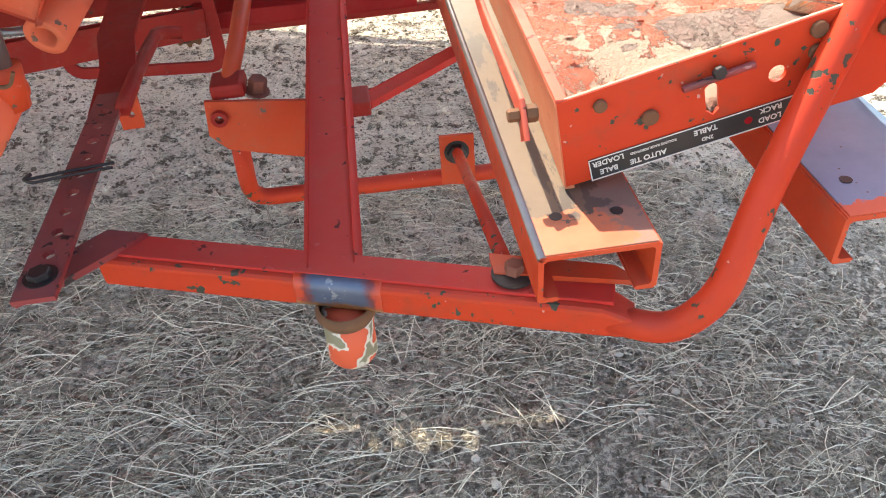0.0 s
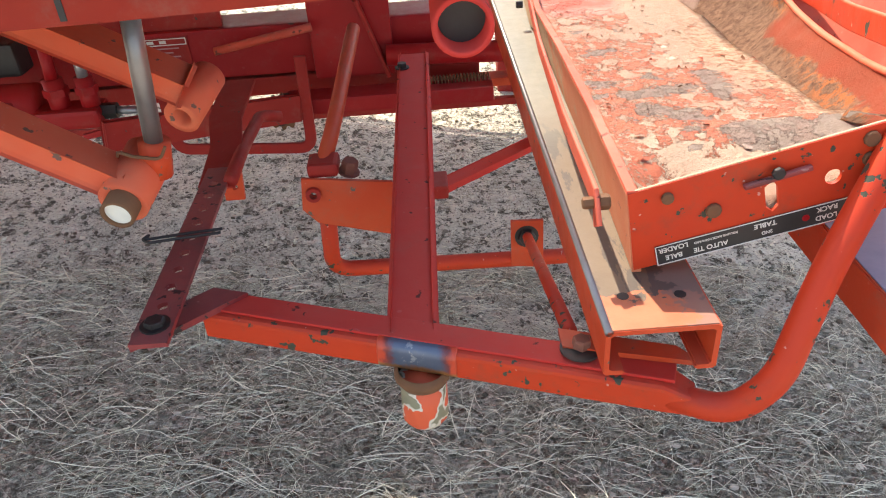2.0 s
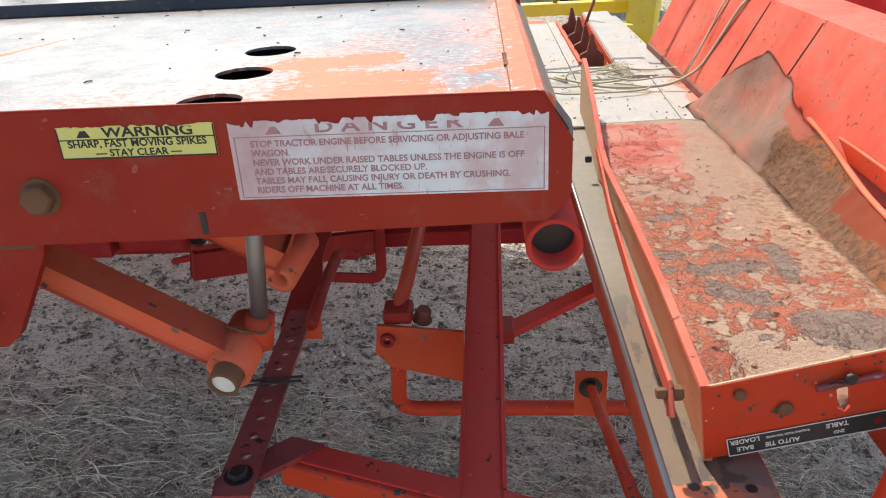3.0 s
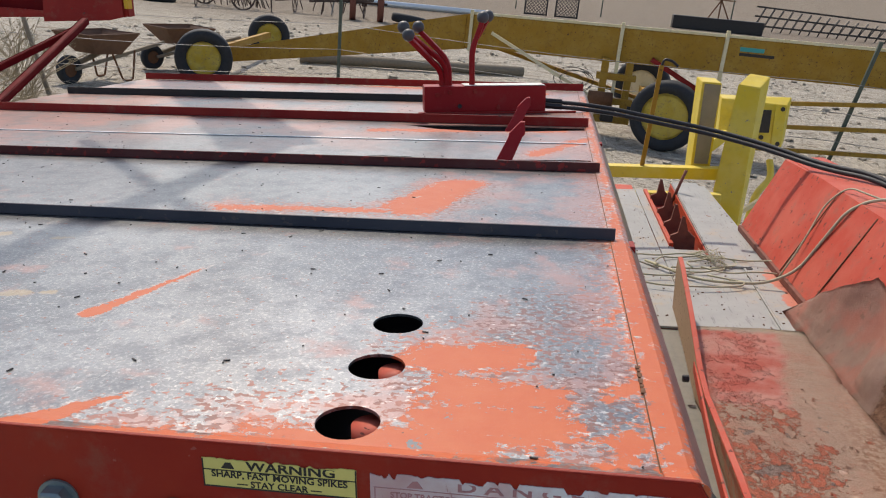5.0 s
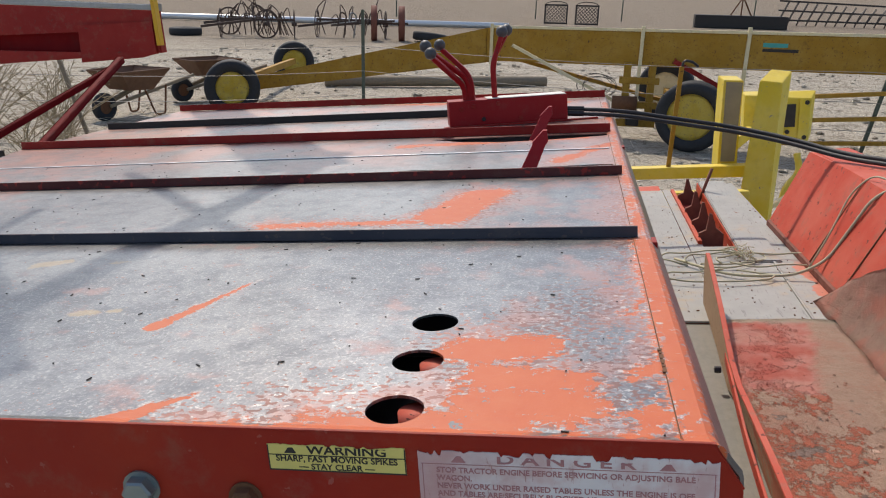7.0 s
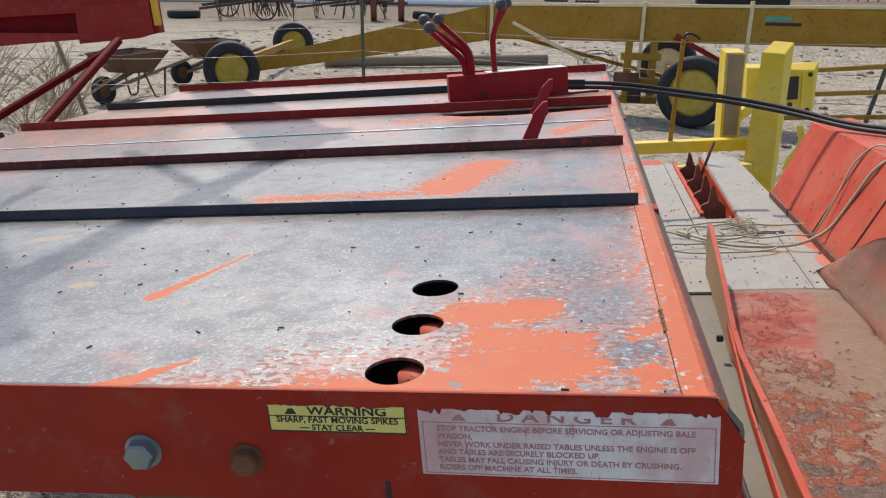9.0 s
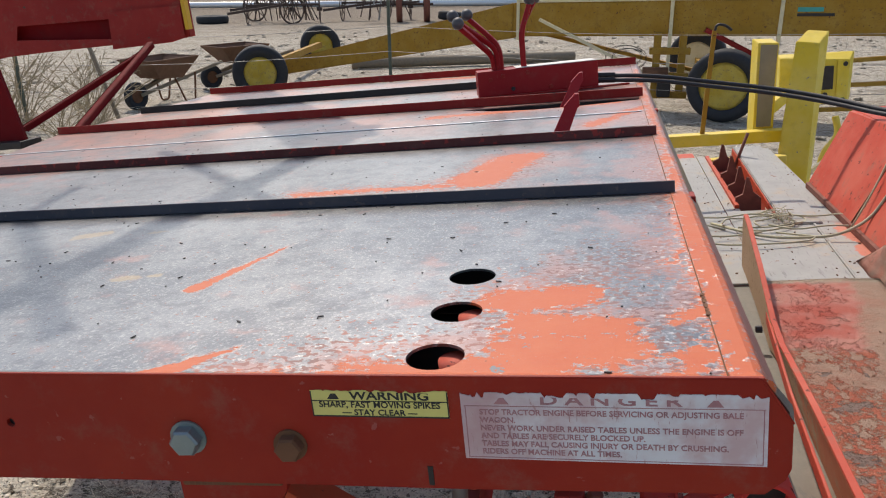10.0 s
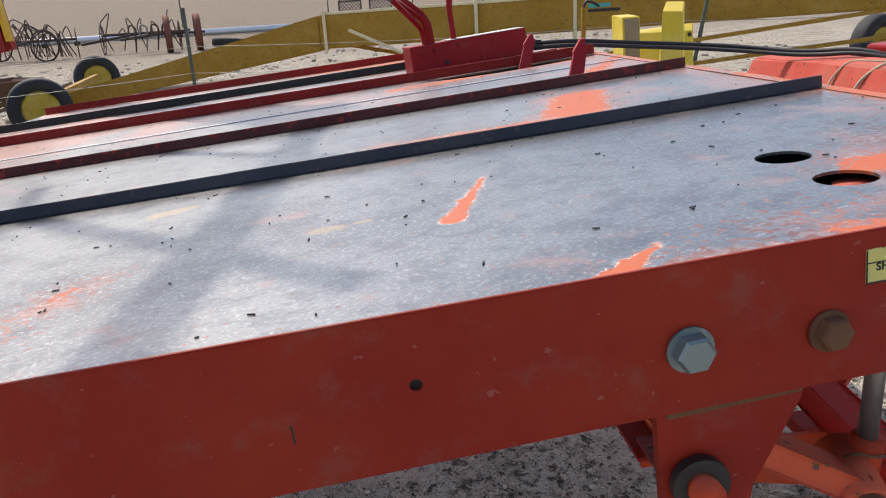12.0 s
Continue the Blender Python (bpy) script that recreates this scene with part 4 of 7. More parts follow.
# bright metal strip put in for the highlight along the crease
part("crease", boxed((-1.95, 1.46, 0.0004), (-0.03, 1.466, 0.0026), 0.0008), M_ALU, table, "worn weld crease, its highlight put into the colour")

# spikes that stick up through the slots
for (bx, by), (tx, ty, tz) in (((-0.232, 1.200), (-0.182, 1.273, 0.079)), ((-0.243, 1.700), (-0.189, 1.787, 0.080))):
    b = bmesh.new()
    base, tip = Vector((bx, by, -0.03)), Vector((tx, ty, tz))
    w, t = Vector((0.019, 0.003, 0)), Vector((0, 0.004, 0.001))
    for s, f in ((0.0, 1.0), (0.72, 0.8), (0.78, 0.95), (1.0, 0.25)):
        p = base.lerp(tip, s)
        q = [b.verts.new(p + w * f * i + t * j) for i, j in ((-1, -1), (1, -1), (1, 1), (-1, 1))]
        if s > 0:
            for i in range(4):
                b.faces.new((last[i], last[(i + 1) % 4], q[(i + 1) % 4], q[i]))
        last = q
    b.faces.new(last)
    part("spike", b, M_CRIMSON, table, "sharp dark red steel spike")

# hydraulic valve with four ball-ended levers and its hoses
VB = Matrix.Translation((-0.530, 1.985, 0)) @ Matrix.Rotation(radians(14.0), 4, "Z")
VL = 0.399
valve = part("valve_box", boxed((0, 0, 0.004), (VL, 0.085, 0.088), 0.004, VB), M_CRIMSON, wagon, "bright red valve box with hand levers")
# pale plate laid on as the highlight of the box's top
part("top_highlight", boxed((0.13, 0.002, 0.0885), (VL - 0.004, 0.08, 0.0905), 0.001, VB), M_WHITE, valve, "pale plate for the highlight on the box top")
part("mounting_foot", boxed((-0.02, -0.012, 0.0004), (VL + 0.10, 0.002, 0.006), 0.001, VB), M_DARKRED, valve)
for x, z in ((0.042, 0.060), (0.083, 0.068), (0.165, 0.072), (0.115, 0.024), (0.240, 0.020)):
    part("bolt", bolt(VB @ Vector((x, 0, z)), VB.to_3x3() @ Vector((0, -1, 0)), 0.0075, 0.005), M_DARKRED if x != 0.115 else M_OILSHADE, valve)
for bx, bend, (kx, ky, kz) in ((0.075, 0.105, (-0.590, 1.960, 0.263)), (0.060, 0.085, (-0.568, 1.925, 0.240)), (0.085, 0.115, (-0.556, 2.03, 0.262)), (0.160, 0.150, (-0.352, 2.06, 0.292)), (0.158, 0.160, (-0.340, 2.10, 0.296))):
    p0 = VB @ Vector((bx, 0.03, 0.080))
    lev = part("lever", ring_sweep(smooth_path([p0, p0 + Vector((-0.002, -0.004, bend - 0.03)), (kx, ky, kz)], 0.035), rounded(0.019, 0.016, 0.004)), M_CRIMSON, valve, "bent red flat-bar lever")
    b = bmesh.new()
    bmesh.ops.create_uvsphere(b, u_segments=20, v_segments=12, radius=0.0195, matrix=Matrix.Translation((kx, ky, kz + 0.008)))
    part("knob", b, M_KNOB, lev, "dull grey ball knob", True)
for dz, dy in ((0.0, 0.0), (0.013, 0.016)):
    pts = [(-0.155, 2.10 + dy, 0.022 + dz), (0.035, 2.12 + dy, 0.006 + dz), (0.219, 2.12 + dy, -0.030 + dz), (0.395, 2.10 + dy, -0.061 + dz), (0.547, 2.00 + dy, -0.090 + dz), (0.668, 1.85 + dy, -0.118 + dz * 0.8), (0.76, 1.68 + dy, -0.112 + dz * 0.8), (0.98, 1.35 + dy, -0.26)]
    h = part("hose", tube(pts, 0.0070, 10, 0.12), M_RUBBER, valve, "black hydraulic hose", True)
    part("hose_fitting", tube([(-0.15, 2.10 + dy, 0.022 + dz), (-0.09, 2.106 + dy, 0.018 + dz)], 0.0105, 6), M_OILSHADE, h)

# tube under the table's edge
part("tube", pipe((0.010, 0.035, -0.121), (0.010, 2.5, -0.121), 0.0235, 0.0190, 28), M_DUSTRED, wagon, "open round steel tube", True)
# dark plug put in for the shade inside the tube
part("bore_shade", tube([(0.010, 0.058, -0.121), (0.010, 0.07, -0.121)], 0.0186, 24), M_OILSHADE, wagon, "dark plug for the shade inside the tube")
for y in (0.6, 1.5, 2.3):
    part("tube_bracket", boxed((-0.012, y, -0.10), (0.012, y + 0.03, -0.003), 0.002), M_DARKRED, wagon)

# gusset under the flange with lift arms and ram
gus = part("gusset", plate([(-0.501, -0.088), (-0.393, -0.088), (-0.397, -0.103), (-0.440, -0.178), (-0.452, -0.188), (-0.49, -0.190), (-0.501, -0.182)], [], 0.010, Matrix.Translation((0, 0.006, 0)) @ FRONT), M_FLANGE, wagon, "welded orange-red gusset plate with grimy weld")
b = bmesh.new()
for k in range(16):
    x = -0.495 + 0.006 * k
    boxed((x, 0.001, -0.098 + 0.0002 * k), (x + 0.0075, 0.0065, -0.090 + random.uniform(-0.001, 0.002)), 0.002, bm=b)
part("weld_seam", b, M_RUST, gus)
part("pivot_ring", pipe((-0.475, -0.004, -0.152), (-0.475, 0.004, -0.152), 0.021, 0.011, 22), M_OILSHADE, gus, "dark greasy pivot ring")
part("pivot_pin", tube([(-0.473, -0.012, -0.157), (-0.475, 0.06, -0.153)], 0.012, 18), M_RED, gus, "", True)
# lift arms are coloured lighter for the light that falls on them
arm = part("lift_arm", beam((-0.475, 0.085, -0.132), (-0.302, 0.100, -0.256), 0.024, 0.031, 0.005, (0, 1, 0)), M_ARM, wagon, "orange box-section lift arm")
part("boss", pipe((-0.298, 0.078, -0.268), (-0.288, 0.140, -0.252), 0.0225, 0.012, 22), M_ARM, arm, "round pivot boss", True)
part("pin", pipe((-0.2985, 0.060, -0.2705), (-0.294, 0.10, -0.262), 0.0152, 0.0120, 20), M_RUST, arm, "rusty pin sleeve", True)
part("pin_end", tube([(-0.298, 0.0625, -0.270), (-0.296, 0.075, -0.2675)], 0.0122, 18), M_WHITE, arm, "white painted pin end")
arm2 = part("lift_arm", beam((-0.52, 0.27, -0.095), (-0.288, 0.29, -0.240), 0.026, 0.050, 0.005, (0, 1, 0)), M_ARM, wagon, "orange lift arm, sunlight put into its colour")
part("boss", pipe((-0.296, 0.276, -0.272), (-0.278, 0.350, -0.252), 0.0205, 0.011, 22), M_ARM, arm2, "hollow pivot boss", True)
ram = part("ram_rod", tube([(-0.258, 0.118, -0.085), (-0.272, 0.118, -0.235)], 0.0085, 16), M_ROD, wagon, "grey steel ram rod", True)
part("clevis", tube([(-0.271, 0.118, -0.228), (-0.277, 0.118, -0.262)], 0.0145, 14), M_RED, ram, "", True)
part("split_pin", tube([(-0.302, 0.105, -0.235), (-0.296, 0.095, -0.226), (-0.285, 0.095, -0.232), (-0.262, 0.098, -0.238), (-0.255, 0.098, -0.226)], 0.0016, 6, 0.006), M_RUST, ram, "bent wire split pin")

# front bar with its upturned right arm
BAR = [(-0.300, 0.216, -0.505), (-0.02, 0.117, -0.505), (0.180, 0.045, -0.505), (0.196, 0.0392, -0.505), (0.222, 0.0298, -0.505)]
b = ring_sweep(smooth_path(BAR[:3], 0.06, 8) + [Vector(p) for p in BAR[3:]], rounded(0.042, 0.037, 0.007))
o = Vector((0.222, 0.0228, -0.509))
for v in b.verts:
    if (v.co - Vector(BAR[4])).dot(Vector((0.94, -0.34, 0))) > -0.004:
        v.co = o + (v.co - Vector(BAR[4])) * 0.66
bar = part("front_bar", b, M_BAR, wagon, "bright orange square tube, bent upward at one end")
ARM = [(0.200, 0.031, -0.5095), (0.252, 0.002, -0.5085), (0.288, -0.006, -0.464), (0.333, 0.036, -0.372), (0.413, 0.091, -0.235), (0.488, 0.136, -0.10)]
part("upturned_arm", ring_sweep(smooth_path(ARM, 0.035, 8), circle(0.0148, 24)), M_BAR, bar, "upturned tube arm with blue-green chips", True)
part("lug", plate([(-0.30, 0.238), (-0.255, 0.222), (-0.33, 0.16), (-0.372, 0.135), (-0.376, 0.16), (-0.345, 0.20)], [], 0.008, Matrix.Translation((0, 0, -0.478))), M_GREASY, bar, "dark oily welded lug")
part("top_strip", beam((-0.296, 0.2205, -0.4855), (0.208, 0.0405, -0.4855), 0.034, 0.0045, 0.0015), M_DUSTRED, bar, "dusty red flat strip welded on top")
# blued sleeve and the socket stub under it
mid = Vector((-0.048, 0.127, -0.505))
d = Vector((0.28, -0.1, 0)).normalized()
part("sleeve", ring_sweep([mid - d * 0.046, mid - d * 0.044, mid - d * 0.02, mid + d * 0.02, mid + d * 0.044, mid + d * 0.046], rounded(0.0455, 0.0425, 0.014, 8)), M_BLUED, bar, "torch-blued steel sleeve", True)
b = bmesh.new()
lathe = [(0.027, -0.518), (0.0315, -0.522), (0.032, -0.527), (0.029, -0.532), (0.027, -0.536)]
rows = [[b.verts.new((-0.050 + r * math.cos(a * math.tau / 28), 0.112 + r * math.sin(a * math.tau / 28), z)) for a in range(28)] for r, z in lathe]
for a, c in zip(rows, rows[1:]):
    for j in range(28):
        b.faces.new((a[j], a[(j + 1) % 28], c[(j + 1) % 28], c[j]))
part("weld_ring", b, M_RUST, bar, "rusty orange-brown weld ring", True)
b = ring_sweep([(-0.050, 0.112, -0.528), (-0.0505, 0.111, -0.560), (-0.051, 0.110, -0.586), (-0.051, 0.110, -0.592)], circle(0.0265, 28))
top = [v for v in b.verts if v.co.z < -0.5915]
for v in top:
    v.co.x, v.co.y = -0.051 + (v.co.x + 0.051) * 0.85, 0.110 + (v.co.y - 0.110) * 0.85
part("socket", b, M_PEG, bar, "olive round socket with flaking orange and white paint", True)
part("foot_plate", plate([(0.10, 0.10), (0.215, 0.058), (0.235, 0.03), (0.10, 0.07)], [], 0.006, Matrix.Translation((0, 0.01, -0.476))), M_RED, bar)
w = part("washer", bolt((0.119, 0.080, -0.481), (0, 0, 1), 0.022, 0.003, 0.0, 24), M_OILSHADE, bar, "large dark washer")
part("bolt", bolt((0.119, 0.080, -0.478), (0.1, 0, 1), 0.010, 0.011), M_RUSTRED, bar, "rusty red bolt head")

# drawbar beam that runs back from the front bar
BEAM = ((-0.058, 0.14, -0.509), (-0.045, 0.86, -0.440))
bm_ = part("drawbar", beam(*BEAM, 0.047, 0.047, 0.005), M_DUSTRED, wagon, "dusty dark red square beam")
part("bolt", bolt((-0.066, 0.806, -0.422), (0, 0, 1), 0.009, 0.008, 0.013), M_OILSHADE, bm_)
brk = part("bracket", plate([(-0.220, -0.468), (-0.085, -0.484), (-0.085, -0.578), (-0.205, -0.545), (-0.226, -0.52)], [round_hole(-0.205, -0.4935, 0.0055, 14)], 0.006, Matrix.Translation((0, 0.488, 0)) @ FRONT), M_RED, bm_, "flat orange bracket plate")
part("bushing", pipe((-0.205, 0.480, -0.4935), (-0.205, 0.492, -0.4935), 0.0115, 0.006, 18), M_DARKRED, brk)
part("top_lug", boxed((-0.212, 0.497, -0.474), (-0.165, 0.545, -0.452), 0.009), M_DARKRED, brk)
part("bolt", bolt((-0.152, 0.520, -0.478), (0.25, -0.1, 1), 0.013, 0.020, 0.017), M_RUSTRED, brk, "large rusty bolt head")
part("brace_tube", tube([(-0.190, 0.52, -0.465), (-0.178, 0.60, -0.44), (-0.150, 0.86, -0.36)], 0.0125, 14, 0.02), M_RED, wagon, "slanting round brace", True)
part("bent_pipe", tube([(-0.195, 0.52, -0.55), (-0.205, 0.545, -0.672), (0.35, 0.57, -0.700)], 0.0135, 14, 0.035), M_BAR, wagon, "bent orange pipe with chipped elbow", True)
ear = part("ear_plate", plate([(0.098, -0.604), (0.152, -0.606), (0.152, -0.70), (0.098, -0.692)], [], 0.006, Matrix.Translation((0, 0.545, 0)) @ FRONT), M_RED, wagon, "square orange ear plate")
part("nut", bolt((0.124, 0.545, -0.634), (0, -1, 0.1), 0.015, 0.012, 0.02), M_OILSHADE, ear)
part("tie_rod", tube([(0.124, 0.55, -0.634), (0.114, 0.115, -0.486)], 0.0085, 12), M_BAR, wagon, "thin orange tie rod", True)
lnk = part("link_bar", beam((-0.012, 0.664, -0.594), (0.19, 0.868, -0.615), 0.034, 0.009, 0.002), M_DUSTRED, wagon, "flat dusty red link")
part("bolt", bolt((-0.010, 0.662, -0.588), (0, 0, 1), 0.010, 0.012), M_RUSTRED, lnk)
part("link_lug", boxed((-0.04, 0.63, -0.60), (0.0, 0.69, -0.575), 0.003), M_DARKRED, wagon)

# perforated tension strap with its pin
S = frame_of((-0.340, 0.118, -0.459), (-0.343, 0.520, -0.453)) @ Matrix(((1, 0, 0, 0), (0, 0, 1, 0), (0, 1, 0, 0), (0, 0, 0, 1)))
strap = part("strap", plate([(-0.021, -0.004), (0.021, -0.004), (0.019, 0.40), (-0.019, 0.40)], [round_hole(0.0, 0.062 + 0.036 * i, 0.0068, 12) for i in range(9)], 0.006, S), M_GREASY, wagon, "oily dark red perforated strap")
part("strap_end", plate([(-0.372, 0.486), (-0.318, 0.486), (-0.325, 0.60), (-0.342, 0.70), (-0.340, 0.84), (-0.400, 0.84), (-0.398, 0.70), (-0.376, 0.60)], [round_hole(-0.349, 0.515, 0.006, 12)], 0.007, pose(0, 0, -0.512, 5.5, 0, 0)), M_DARKRED, strap, "bent dark red strap end")
part("hanging_lug", plate([(-0.352, -0.462), (-0.318, -0.462), (-0.322, -0.52), (-0.352, -0.52)], [round_hole(-0.334, -0.497, 0.005, 12)], 0.007, Matrix.Translation((0, 0.535, 0)) @ FRONT), M_RED, strap)
part("bolt", bolt((-0.340, 0.146, -0.459), (0, 0, 1), 0.012, 0.006, 0.017), M_OILSHADE, strap)
for dy in (0.0, 0.010):
    part("cotter_pin", tube([(-0.395, 0.322 + dy * 0.4, -0.449), (-0.402, 0.316, -0.449), (-0.39, 0.306 + dy, -0.449), (-0.35, 0.310 + dy, -0.4475), (-0.300, 0.316 + dy, -0.4475)], 0.0019, 6, 0.006), M_OILSHADE, strap, "wire cotter pin")
part("latch_rod", tube([(-0.318, 0.47, -0.452), (-0.328, 0.62, -0.466), (-0.330, 0.775, -0.480), (-0.300, 0.80, -0.495)], 0.0105, 12, 0.03), M_DARKRED, wagon, "round latch rod", True)

# rear frame behind the drawbar
part("frame_beam", boxed((-1.9, 1.18, -0.547), (0.10, 1.30, -0.434), 0.006), M_CRIMSON, wagon, "deep dark red cross beam")
part("frame_plate", boxed((-1.9, 1.20, -0.436), (-0.475, 1.212, -0.37), 0.002), M_DARKRED, wagon, "dark red plate above the cross beam")
part("frame_beam", boxed((-1.9, 1.19, -0.60), (0.10, 1.29, -0.556), 0.005), M_DARKRED, wagon, "dark red lower cross beam")
part("frame_rail", boxed((-0.34, 1.05, -0.60), (0.12, 1.12, -0.565), 0.004), M_CRIMSON, wagon)
part("frame_rail", boxed((-1.9, 1.24, -0.69), (0.40, 1.26, -0.672), 0.003), M_DARKRED, wagon, "thin red lower rail")
part("frame_flange", boxed((-0.05, 1.15, -0.605), (0.40, 1.20, -0.585), 0.003), M_RED, wagon)
hoop = part("hoop_bracket", ring_sweep(smooth_path([(-0.575, 1.0, -0.52), (-0.575, 1.0, -0.635), (-0.285, 1.0, -0.655), (-0.28, 1.0, -0.45)], 0.03), rounded(0.010, 0.024, 0.003)), M_DARKRED, wagon, "bent flat hoop bracket")
cyl = part("cylinder", tube([(-1.25, 1.01, -0.50), (-0.83, 1.0, -0.505)], 0.040, 20), M_CRIMSON, wagon, "bright red hydraulic cylinder", True)
part("cylinder_end", boxed((-0.855, 0.955, -0.556), (-0.70, 1.03, -0.515), 0.010), M_CRIMSON, cyl, "red cast valve body")
for x, r in ((-0.785, 0.017), (-0.722, 0.015)):
    f = part("hydraulic_fitting", tube([(x, 0.99, -0.54), (x, 0.99, -0.455)], r * 1.25, 14), M_CRIMSON, cyl, "red screwed elbow fitting", True)
    part("collar", tube([(x, 0.99, -0.490), (x, 0.99, -0.474)], r * 1.5, 6), M_CRIMSON, f)
    part("pipe", tube([(x, 0.99, -0.46), (x + 0.004, 0.99, -0.405), (x - 0.02, 1.05, -0.36)], r * 0.75, 12, 0.03), M_CRIMSON if x < -0.75 else M_STEEL, f, "", True)
part("collar", tube([(-0.705, 0.99, -0.531), (-0.672, 0.99, -0.532)], 0.017, 6), M_OILSHADE, cyl)
part("piston_rod", tube([(-0.69, 0.99, -0.531), (-0.60, 0.99, -0.536)], 0.008, 12), M_STEEL, cyl, "bright chrome piston rod", True)
part("valve_block", boxed((-1.02, 0.94, -0.555), (-0.865, 1.02, -0.490), 0.006), M_CRIMSON, wagon, "red valve block")
part("valve_block", boxed((-0.98, 1.06, -0.47), (-0.88, 1.13, -0.40), 0.008), M_OILSHADE, wagon, "dark greasy valve block")
part("spring", ring_sweep([(-0.026 + 0.143 * t / 170, 1.10 + 0.010 * math.cos(t * 0.7), -0.560 + 0.010 * math.sin(t * 0.7)) for t in range(170)], circle(0.0018, 5)), M_RUST, wagon, "dark coil spring", True)
part("upright_plate", boxed((-0.275, 1.150, -0.555), (-0.095, 1.162, -0.375), 0.003), M_CRIMSON, wagon, "red upright frame plate")
part("diagonal_brace", beam((-0.165, 1.135, -0.38), (-0.108, 1.135, -0.555), 0.016, 0.010, 0.002), M_DARKRED, wagon)
part("cross_tube", tube([(-0.11, 1.13, -0.505), (0.30, 1.13, -0.520)], 0.024, 18), M_CRIMSON, wagon, "round red cross tube", True)
part("cross_tube", tube([(-0.482, 1.12, -0.465), (-0.265, 1.12, -0.427)], 0.009, 14), M_PINK, wagon, "dusty red cross tube", True)
plaque = part("frame_sticker", boxed((-0.745, 1.1765, -0.508), (-0.553, 1.1785, -0.444), 0), M_DARKRED, wagon, "dark red sticker with illegible pale print")
b = bmesh.new()
for x0, z0, x1, z1 in ((-0.742, -0.461, -0.556, -0.459), (-0.742, -0.4475, -0.556, -0.4455), (-0.742, -0.461, -0.740, -0.4455), (-0.558, -0.461, -0.556, -0.4455)):
    boxed((x0, 1.1755, z0), (x1, 1.1762, z1), 0, bm=b)
part("border", b, M_WHITE, plaque)
for i, (x0, x1) in enumerate(((-0.700, -0.685), (-0.672, -0.657), (-0.644, -0.629), (-0.616, -0.601))):
    part("lettering_bar", boxed((x0, 1.1755, -0.4565), (x1, 1.1762, -0.4500), 0), M_WHITE, plaque)
for i, (x0, x1) in enumerate(((-0.735, -0.575), (-0.730, -0.59), (-0.66, -0.575), (-0.62, -0.58))):
    part("lettering_bar", boxed((x0, 1.1755, -0.4695 - 0.0095 * i), (x1, 1.1762, -0.4665 - 0.0095 * i), 0), M_FADEDINK, plaque)
part("flat_brace", beam((-0.62, 0.78, -0.50), (-0.30, 1.0, -0.56), 0.02, 0.05, 0.003), M_DARKRED, wagon)
part("flat_bar", beam((-0.715, 0.90, -0.548), (-0.589, 0.90, -0.524), 0.012, 0.012, 0.002), M_CRIMSON, wagon, "slanting flat red bar")
gear = bmesh.new()
ring = []
for i in range(48):
    r = 0.040 if i % 4 in (0, 1) else 0.033
    ring.append((r * math.cos(i * math.tau / 48), r * math.sin(i * math.tau / 48)))
ring_sweep([(-0.34, 1.02, -0.577), (-0.34, 1.035, -0.577)], ring, bm=gear)
part("sprocket", gear, M_RUST, wagon, "greasy brown sprocket")
part("hub", tube([(-0.34, 0.99, -0.577), (-0.34, 1.09, -0.577)], 0.018, 16), M_OILSHADE, wagon, "", True)


# C-channels that carry the trough
def channel(x0, x1, y0, y1, z, h, lip, t=0.005):
    prof = [(x0, z), (x1, z), (x1, z - h), (x1 - lip, z - h), (x1 - lip, z - h + t), (x1 - t, z - h + t), (x1 - t, z - t), (x0 + t, z - t), (x0 + t, z - h + t), (x0 + lip, z - h + t), (x0 + lip, z - h), (x0, z - h)]
    b = bmesh.new()
    ra = [b.verts.new((x, y0, q)) for x, q in prof]
    rb = [b.verts.new((x, y1, q)) for x, q in prof]
    n = len(prof)
    for j in range(n):
        b.faces.new((ra[j], ra[(j + 1) % n], rb[(j + 1) % n], rb[j]))
    b.faces.new(ra[::-1])
    b.faces.new(rb)
    es = [e for e in b.edges if abs(e.verts[0].co.y - e.verts[1].co.y) > 1]
    bmesh.ops.bevel(b, geom=es, offset=0.0018, segments=2, affect="EDGES")
    bmesh.ops.triangulate(b, faces=[f for f in b.faces if len(f.verts) > 4], ngon_method="EAR_CLIP")
    bmesh.ops.recalc_face_normals(b, faces=b.faces)
    return b


CH = [((0.124, 0.230), 0.003), ((0.388, 0.51), 0.0)]
for (x0, x1), y0 in CH:
    ch = part("channel", channel(x0, x1, y0, 2.85, -0.397, 0.052, 0.02), M_RED, wagon, "orange steel channel with worn bare top")
    outl = rect(x0 + 0.0035, y0 + 0.001, x1 - 0.003, 1.25)
    hl = [round_hole(x0 + 0.027, y0 + 0.05, 0.0058, 14), round_hole(x0 + 0.081, y0 + 0.047, 0.0062, 14)]
    part("worn_top", plate(outl, [], 0.0012, Matrix.Translation((0, 0, -0.3958))), M_CHANNEL if x0 < 0.3 else M_BARECHANNEL, ch, "scraped bare metal top")
    # dark discs laid on the top for the shade in its bolt holes
    for h in hl:
        cx, cy = sum(p[0] for p in h) / 14, sum(p[1] for p in h) / 14
        part("bolt_hole_shade", tube([(cx, cy, -0.3956), (cx, cy, -0.3952)], 0.0058, 14), M_OILSHADE, ch)
    if x0 < 0.3:
        part("polished_edge", tube([(x0 + 0.003, y0, -0.3985), (x0 + 0.003, 2.84, -0.3985)], 0.0042, 8), M_ROD, ch, "shiny worn edge", True)

